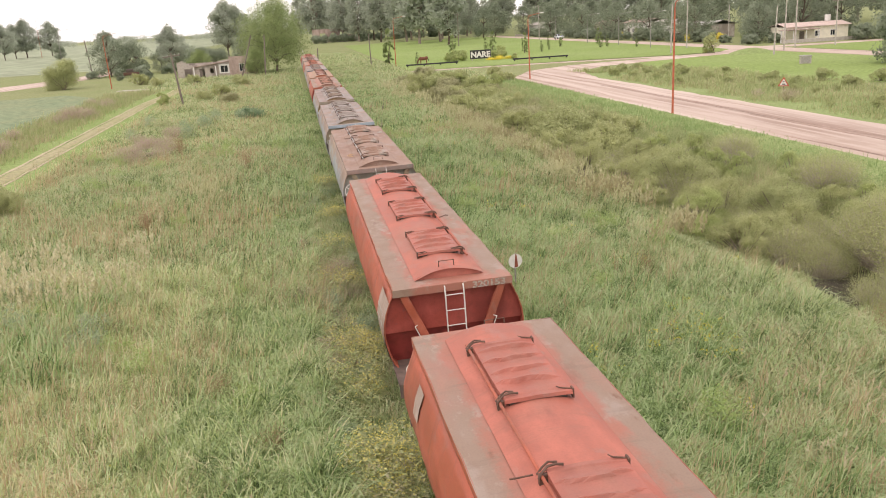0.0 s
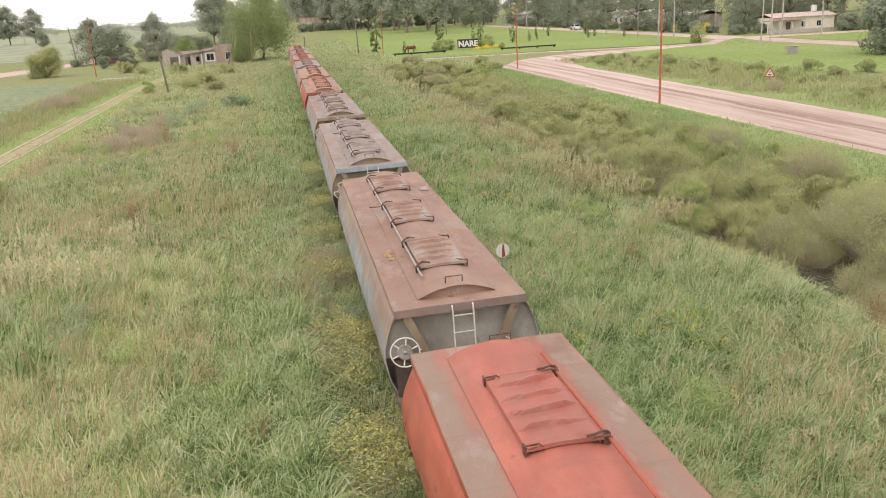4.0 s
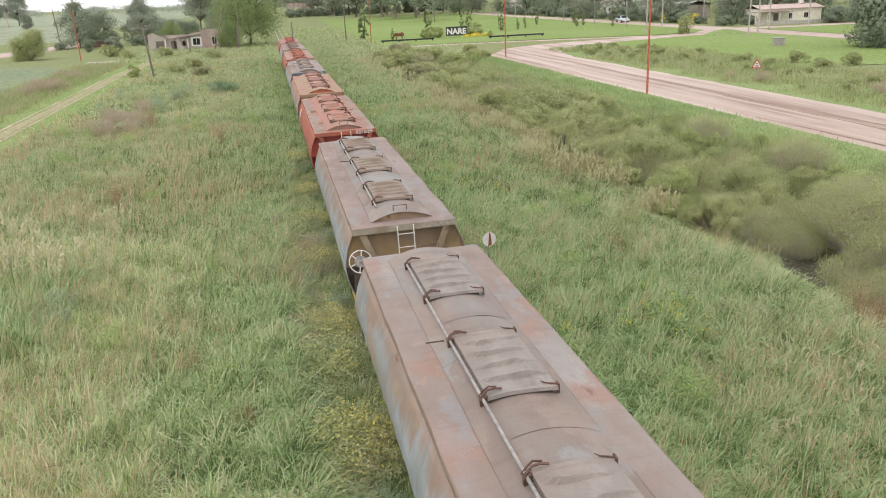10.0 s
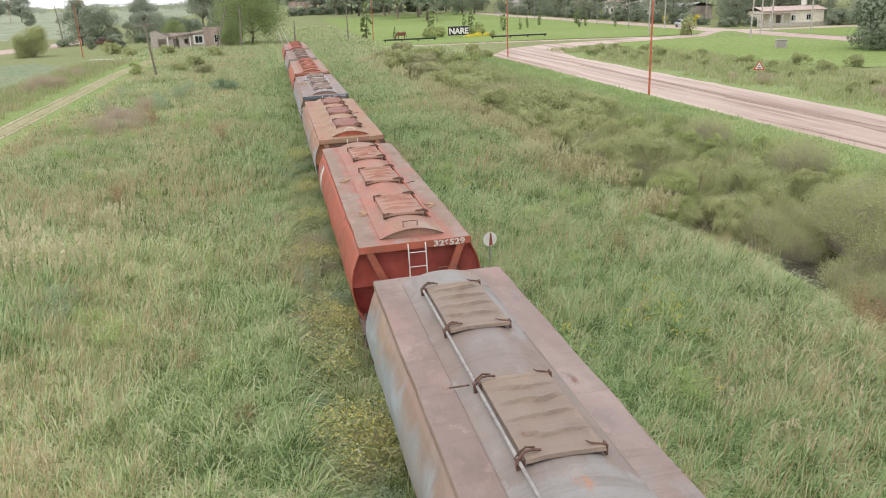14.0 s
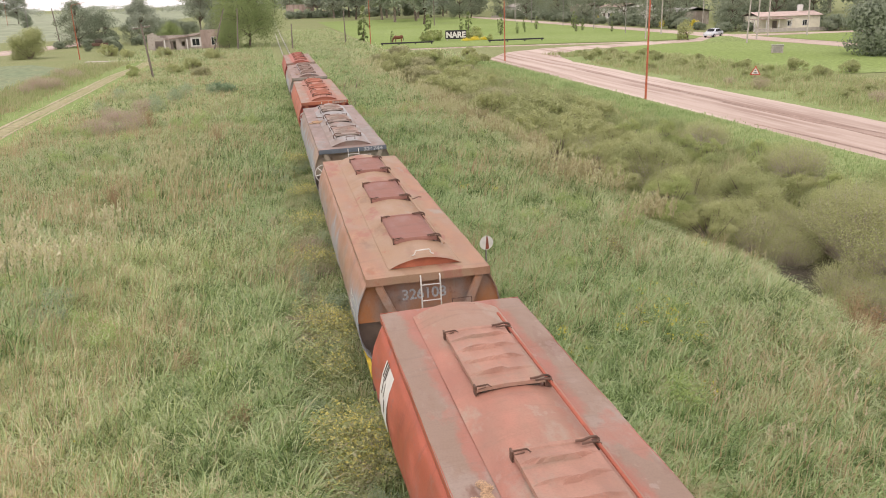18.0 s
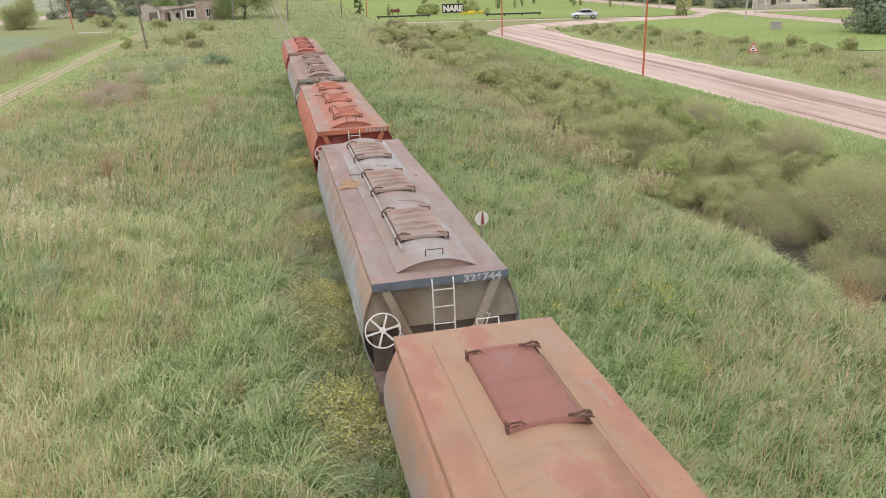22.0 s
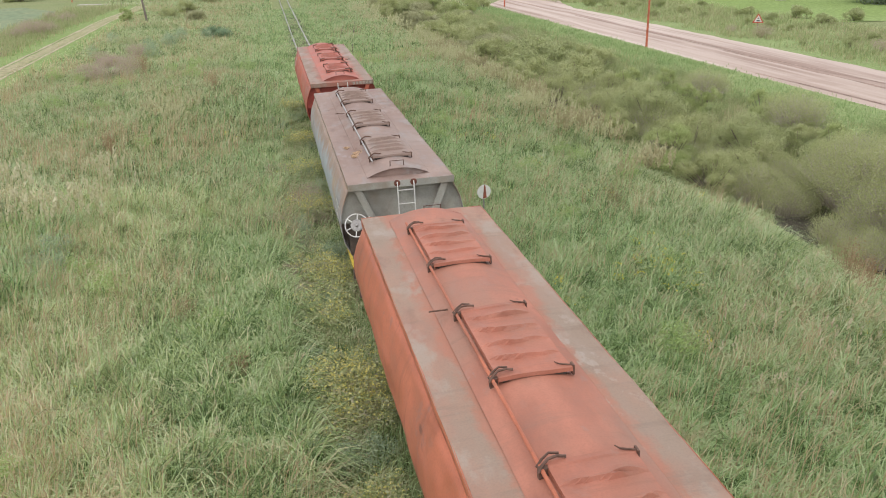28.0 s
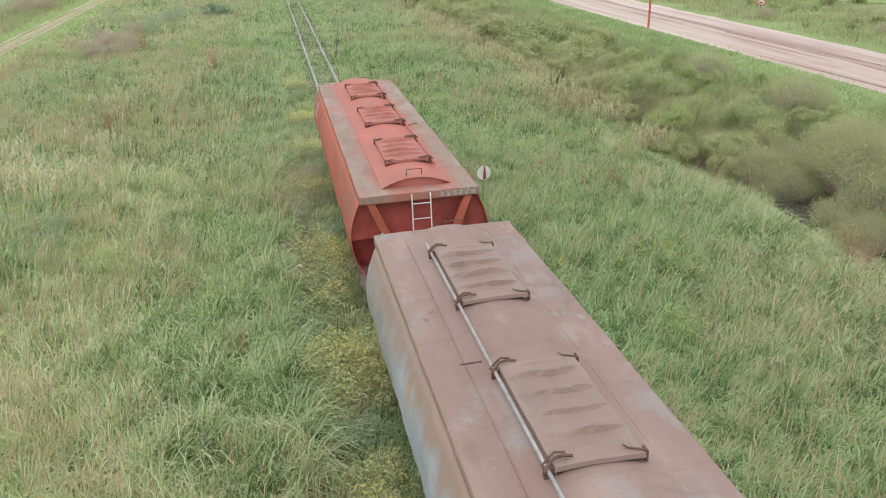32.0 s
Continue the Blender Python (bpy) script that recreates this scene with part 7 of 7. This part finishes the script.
def tufted(rng, n, x0, x1, y0, y1, tuft=18, spread=0.16, left=None, right=None, fan=False):
    """Points in loose tufts over a stretch that widens with y."""
    k = n // tuft
    cy = rng.uniform(y0, y1, k)
    lo = np.maximum(x0, left * cy - 2.5) if left is not None else np.full(k, x0)
    hi = np.minimum(x1, right * cy + 2.5) if right is not None else np.full(k, x1)
    cx = lo + (hi - lo) * rng.uniform(0, 1, k)
    sp = spread * rng.uniform(0.5, 1.6, k)
    p = np.repeat(np.stack([cx, cy], -1), tuft, 0) + rng.normal(size=(k * tuft, 2)) * np.repeat(sp, tuft)[:, None]
    size = np.repeat(rng.uniform(0.6, 1.3, k), tuft)
    if fan:
        return p, size, p - np.repeat(np.stack([cx, cy], -1), tuft, 0)
    return p, size


def patchy(p, scale, seed):
    """Smooth values between 0 and 1 over the ground."""
    x, y = p[:, 0] * scale, p[:, 1] * scale
    v = np.sin(x * 1.3 + seed) + np.sin(y * 1.1 - 2 * seed) + np.sin((x + y) * 0.8 + 3 * seed) + np.sin((x * 0.6 - y * 1.7) + seed * 5) * 0.7 + np.sin(x * 2.9 + y * 2.3) * 0.5
    return np.clip(0.5 + v / 7.0, 0, 1)


def grass_fields():
    rng = np.random.default_rng(11)
    for side, x0, x1, left, right, mat in (("left", -40, 0.35, -0.40, None, M_grass), ("right", 4.75, 14.1, None, 0.86, M_grass_dark)):
        for zone, y0, y1, n, h, w, tuft, sp in (("near", 6.5, 27, 120000, 0.92, 0.0205, 30, 0.125), ("mid", 27, 60, 80000, 0.80, 0.033, 22, 0.24), ("far", 60, 150, 84000, 0.52, 0.042, 14, 0.5)):
            xx0 = max(x0, -15.6) if zone != "near" else x0
            p, s, out = tufted(rng, n, xx0, x1, y0, y1, tuft, sp, left, right, True)
            keep = (p[:, 0] < np.where(p[:, 1] < 34, -0.7 + 1.25 * patchy(p, 1.1, 3.0), 0.75)) | (p[:, 0] > 4.55)
            p, s, out = p[keep], s[keep], out[keep]
            lush = patchy(p, 0.33, 1.0 if side == "left" else 2.0)
            hh = h * s * (0.6 + 0.7 * lush) * rng.uniform(0.6, 1.15, len(p)) * (1 - 0.55 * np.clip((-11.5 - p[:, 0]) / 3, 0, 1) * (p[:, 1] > 40))
            hh *= 1 - 0.3 * ((np.abs(p[:, 0] + 11) < 3) & (np.abs(p[:, 1] - 61) < 10))
            hh *= np.clip(1 - (p[:, 0] - 11.5 - 0.5 * (patchy(p, 1.3, 7.0) - 0.5)) / 1.7, 0.14, 1)
            hh *= 1 - 0.7 * wet(p[:, 0], p[:, 1])
            away = np.where(p[:, 0] < 2, -p[:, 0], p[:, 0] - 4.6) + 2.2 * (patchy(p, 0.5, 6.0) - 0.5)
            deep = rng.uniform(0, 1, len(p)) > 1 / (1 + np.exp(-(away - (1.5 if side == "left" else 4.9)) / (1.3 if side == "left" else 0.8)))
            for k, m in ((deep, M_grass_dark), (~deep, M_grass if side == "left" and zone == "near" else M_grass_mid)):
                blades("grass_stand", p[k], hh[k], w, m, "lush green grass beside the track" if m is M_grass_dark else "tall green and straw-coloured railway grass", int(rng.integers(1e6)), 1.1, (0.26, -0.16), fan=out[k] if zone == "near" else None, arch=zone == "near")
            q, s = tufted(rng, n // (7 if side == "left" else 18), xx0, x1, y0, y1, 6, sp * 1.4, left, right)
            keep = ((q[:, 0] < 0.75) | (q[:, 0] > 4.55)) & (patchy(q, 0.4, 4.0) > 0.45)
            q, s = q[keep], s[keep]
            blades("dry_grass", q, h * 1.15 * s * rng.uniform(0.6, 1.2, len(q)), w * 0.75, M_straw, "dry straw stalks among the grass", int(rng.integers(1e6)), 0.3)
    p, s = tufted(rng, 9000, -10.5, -5.8, 18.5, 25.5, 22, 0.3)
    blades("lush_clump", p, 1.0 * s * rng.uniform(0.6, 1.2, len(p)), 0.04, M_grass_dark, "tall blue-green clump of coarse grass", 13, 0.6)
    # short growth under and beside the wagons
    p, s = tufted(rng, 44000, 0.6, 4.8, -6, 110, 8, 0.2)
    blades("track_grass", p, 0.27 * s * rng.uniform(0.5, 1.3, len(p)), 0.022, M_grass_dark, "short weeds between the rails", 5, 0.6, (0, 0), np.full(len(p), 0.08))
    p, s = tufted(rng, 20000, -0.7, 1.4, 6.5, 34, 9, 0.12)
    blades("track_grass", p, 0.55 * s * rng.uniform(0.5, 1.2, len(p)), 0.018, M_grass_mid, "loose grass among the trackside herbs", 15, 0.9, arch=True)
    # bank and bed of the ditch
    p, s = tufted(rng, 52000, 13.0, 24.0, 10, 112, 14, 0.35)
    keep = ~wet(p[:, 0], p[:, 1])
    p, s = p[keep], s[keep]
    blades("ditch_grass", p, 0.7 * s * rng.uniform(0.5, 1.2, len(p)) * np.where(p[:, 0] > 20.8, 0.6, np.clip((p[:, 0] - 12.4) / 2.4, 0.2, 1.0)), 0.032, M_dull, "rank grass in the ditch", 6, 0.5)
    p, s = tufted(rng, 26000, 13.2, 15.3, 13, 34, 10, 0.16)
    keep = ~wet(p[:, 0], p[:, 1]) | (p[:, 0] < 14.1) & (rng.uniform(0, 1, len(p)) < 0.4)
    p, s = p[keep], s[keep]
    blades("ditch_grass", p, 0.24 * s * rng.uniform(0.5, 1.2, len(p)), 0.02, M_grass_mid, "soft green grass on the ditch bank", 16, 0.8)
    # behind the camera's view
    for x0, x1 in ((-11, 0.4), (4.9, 13.5)):
        p, s = tufted(rng, 12000, x0, x1, -9, 6.6, 16, 0.2)
        blades("grass_stand", p, 0.85 * s * rng.uniform(0.6, 1.15, len(p)), 0.03, M_grass, "tall green and straw-coloured railway grass", int(rng.integers(1e6)), 0.9)
    # verges
    p, s = tufted(rng, 26000, 22.6, 27.2, 26, 104, 12, 0.3)
    blades("verge_grass", p, 0.24 * s * rng.uniform(0.6, 1.2, len(p)), 0.03, M_sod, "short green verge grass", 7, 0.5, (0.2, 0))
    p, s = tufted(rng, 26000, 36.4, 50, 40, 110, 12, 0.45)
    keep = (patchy(p, 0.2, 9.0) > 0.35) & ((p[:, 0] < 46) | (p[:, 1] < 100))
    blades("verge_grass", p[keep], (0.55 * s * rng.uniform(0.5, 1.3, len(p)))[keep], 0.04, M_dull, "rough uneven verge grass", 8, 0.7)
    p, s = tufted(rng, 15000, -26.3, -20.3, 45, 128, 10, 0.5)
    blades("verge_grass", p, 0.6 * s * rng.uniform(0.4, 1.3, len(p)), 0.05, M_dull, "brown rough grass beside the crop field", 9, 0.4)
    p, s = tufted(rng, 20000, -22, 17.5, 128, 170, 10, 0.8)
    keep = (p[:, 0] < 0.5) | (p[:, 0] > 5)
    blades("grass_stand", p[keep], (0.55 * s)[keep], 0.06, M_grass_mid, "rough far grass", 10, 0.8)
    p, s = tufted(rng, 26000, 5, 30, 100, 240, 10, 0.9)
    keep = (p[:, 0] < 18 + 8 * (p[:, 1] < 128)) & ((p[:, 1] < 132) | (p[:, 0] < 17))
    blades("grass_stand", p[keep], (0.55 * s)[keep], 0.065, M_grass_mid, "rough grass between track and park", 12, 0.8)


grass_fields()


def plumes(name, p, h, material, label, seed, size=0.07):
    """Stalks that carry a feathery seed head."""
    rng = np.random.default_rng(seed)
    n = len(p)
    z = ground_z(p[:, 0], p[:, 1])
    hh = h * rng.uniform(0.75, 1.15, n)
    tip = np.stack([p[:, 0] + rng.normal(size=n) * 0.09 + 0.12, p[:, 1] + rng.normal(size=n) * 0.08, z + hh], -1)
    k = 7
    c = np.repeat(tip, k, 0)
    off = np.tile(np.linspace(-2.2, 1.0, k), n)[:, None] * size
    c = c + off * np.array([0.15, 0.0, 1.0]) + rng.normal(size=c.shape) * size * 0.22
    u = np.stack([rng.normal(size=n * k) * 0.5, rng.normal(size=n * k) * 0.5, np.ones(n * k)], -1)
    u /= np.linalg.norm(u, axis=1, keepdims=True)
    v = np.cross(u, rng.normal(size=(n * k, 3)))
    v /= np.linalg.norm(v, axis=1, keepdims=True)
    q = np.stack([c - u * size, c + v * size * 0.36, c + u * size, c - v * size * 0.36], 1).reshape(-1, 3)
    raw_mesh(name, q, np.arange(len(q)), np.full(n * k, 4), material, "stuff", label, "grass")


M_haze = leafy("fine_seed_heads", [(0.56, 0.50, 0.34), (0.66, 0.60, 0.43), (0.58, 0.47, 0.34)], 0.3, 0.4)


def seed_heads():
    rng = np.random.default_rng(21)
    p, _ = tufted(rng, 3400, 10.2, 12.3, 25, 66, 7, 0.36)
    p = p[patchy(p, 0.75, 2.0) > 0.54]
    plumes("reed_plumes", p, 1.22, M_plume, "pale feathery seed heads above the ditch bank", 1, 0.058)
    p, _ = tufted(rng, 2600, 10.2, 12.2, 24, 62, 12, 0.3)
    p = p[patchy(p, 0.9, 5.0) > 0.55]
    plumes("reed_plumes", p, 1.3, M_brownplume, "brown seed heads above the ditch bank", 2, 0.08)
    p, _ = tufted(rng, 260, 9.5, 13.0, 60, 105, 8, 0.5)
    plumes("reed_plumes", p, 1.1, M_plume, "pale seed heads along the far bank", 3, 0.12)
    p, _ = tufted(rng, 900, -10.4, -5.7, 23.6, 29.6, 8, 0.34)
    p = p[patchy(p, 1.1, 8.0) > 0.45]
    plumes("reed_plumes", p, 1.2, M_creamplume, "cream seed heads in the grass", 4, 0.075)
    p, _ = tufted(rng, 320, -6.5, -3.4, 38, 47, 8, 0.35)
    plumes("reed_plumes", p, 0.9, M_plume, "pale seed heads in the grass", 5, 0.065)
    p, _ = tufted(rng, 160, 7.5, 12.6, 9.5, 17, 7, 0.3)
    plumes("reed_plumes", p, 0.75, M_haze, "fine pinkish seed heads in the grass", 7, 0.045)
    p, _ = tufted(rng, 130, -9.5, -1.2, 8.5, 17, 7, 0.35)
    plumes("reed_plumes", p, 0.72, M_haze, "fine pinkish seed heads in the grass", 8, 0.042)
    p, _ = tufted(rng, 500, -16, -2, 20, 60, 4, 0.2)
    plumes("reed_plumes", p, 0.8, M_brownplume, "brown seed heads in the grass", 6, 0.06)


seed_heads()


# ---- what moves ----
def motions():
    train = [(0, 0.98), (2, -6.96), (4, -14.90), (6, -22.84), (8, -30.78), (10, -38.72), (12, -46.66), (14, -54.60), (16, -62.54), (18, -70.48),
             (20, -78.42), (22, -86.43), (24, -94.52), (26, -102.70), (28, -110.93), (30, -119.23), (32, -127.55)]
    sway = [0, 0, 0.04, 0.0, 0.02, 0, 0, 0, 0.02, 0, 0]
    for w, flip, gap, dx in zip(WAGONS, FLIP, OFFSETS, sway):
        rows = []
        for t, y in train:
            mid = y + gap + HALF
            turn = 0.38 * min(1.0, max(0.0, (18 - mid) / 4)) * min(1.0, max(0.0, (mid + 7) / 4))
            rows.append((t, pose(TRACK_X + dx + track_bow(mid), mid, RAIL, 0, CANT, turn) @ pose(0, 0, 0, 0, 0, 180 if flip else 0)))
        walk(w, rows)
    drive = [(0, 77.4, 243, -90), (3, 77.4, 224, -90), (5.5, 77.4, 208, -90), (8.5, 77.4, 189, -90), (10.5, 77.4, 176.5, -90), (12.5, 77.4, 163, -90),
             (14.5, 77.3, 148.5, -90), (16.5, 76.8, 138.5, -100), (17.5, 74.8, 133.8, -130), (18.5, 71.0, 130.2, -155), (19, 68.0, 128.6, -160), (20, 62.3, 126.9, -168), (21, 55.8, 127.3, -188),
             (22, 49.8, 129.2, -196), (23, 43.5, 130.6, -192), (24, 37.6, 131.9, -190), (25, 32.3, 132.7, -187), (27, 22.5, 134.0, -186), (32, 2.0, 136.0, -186)]
    walk(CAR, [(t, pose(x, y, 0.07, 0, 0, a)) for t, x, y, a in drive])


motions()
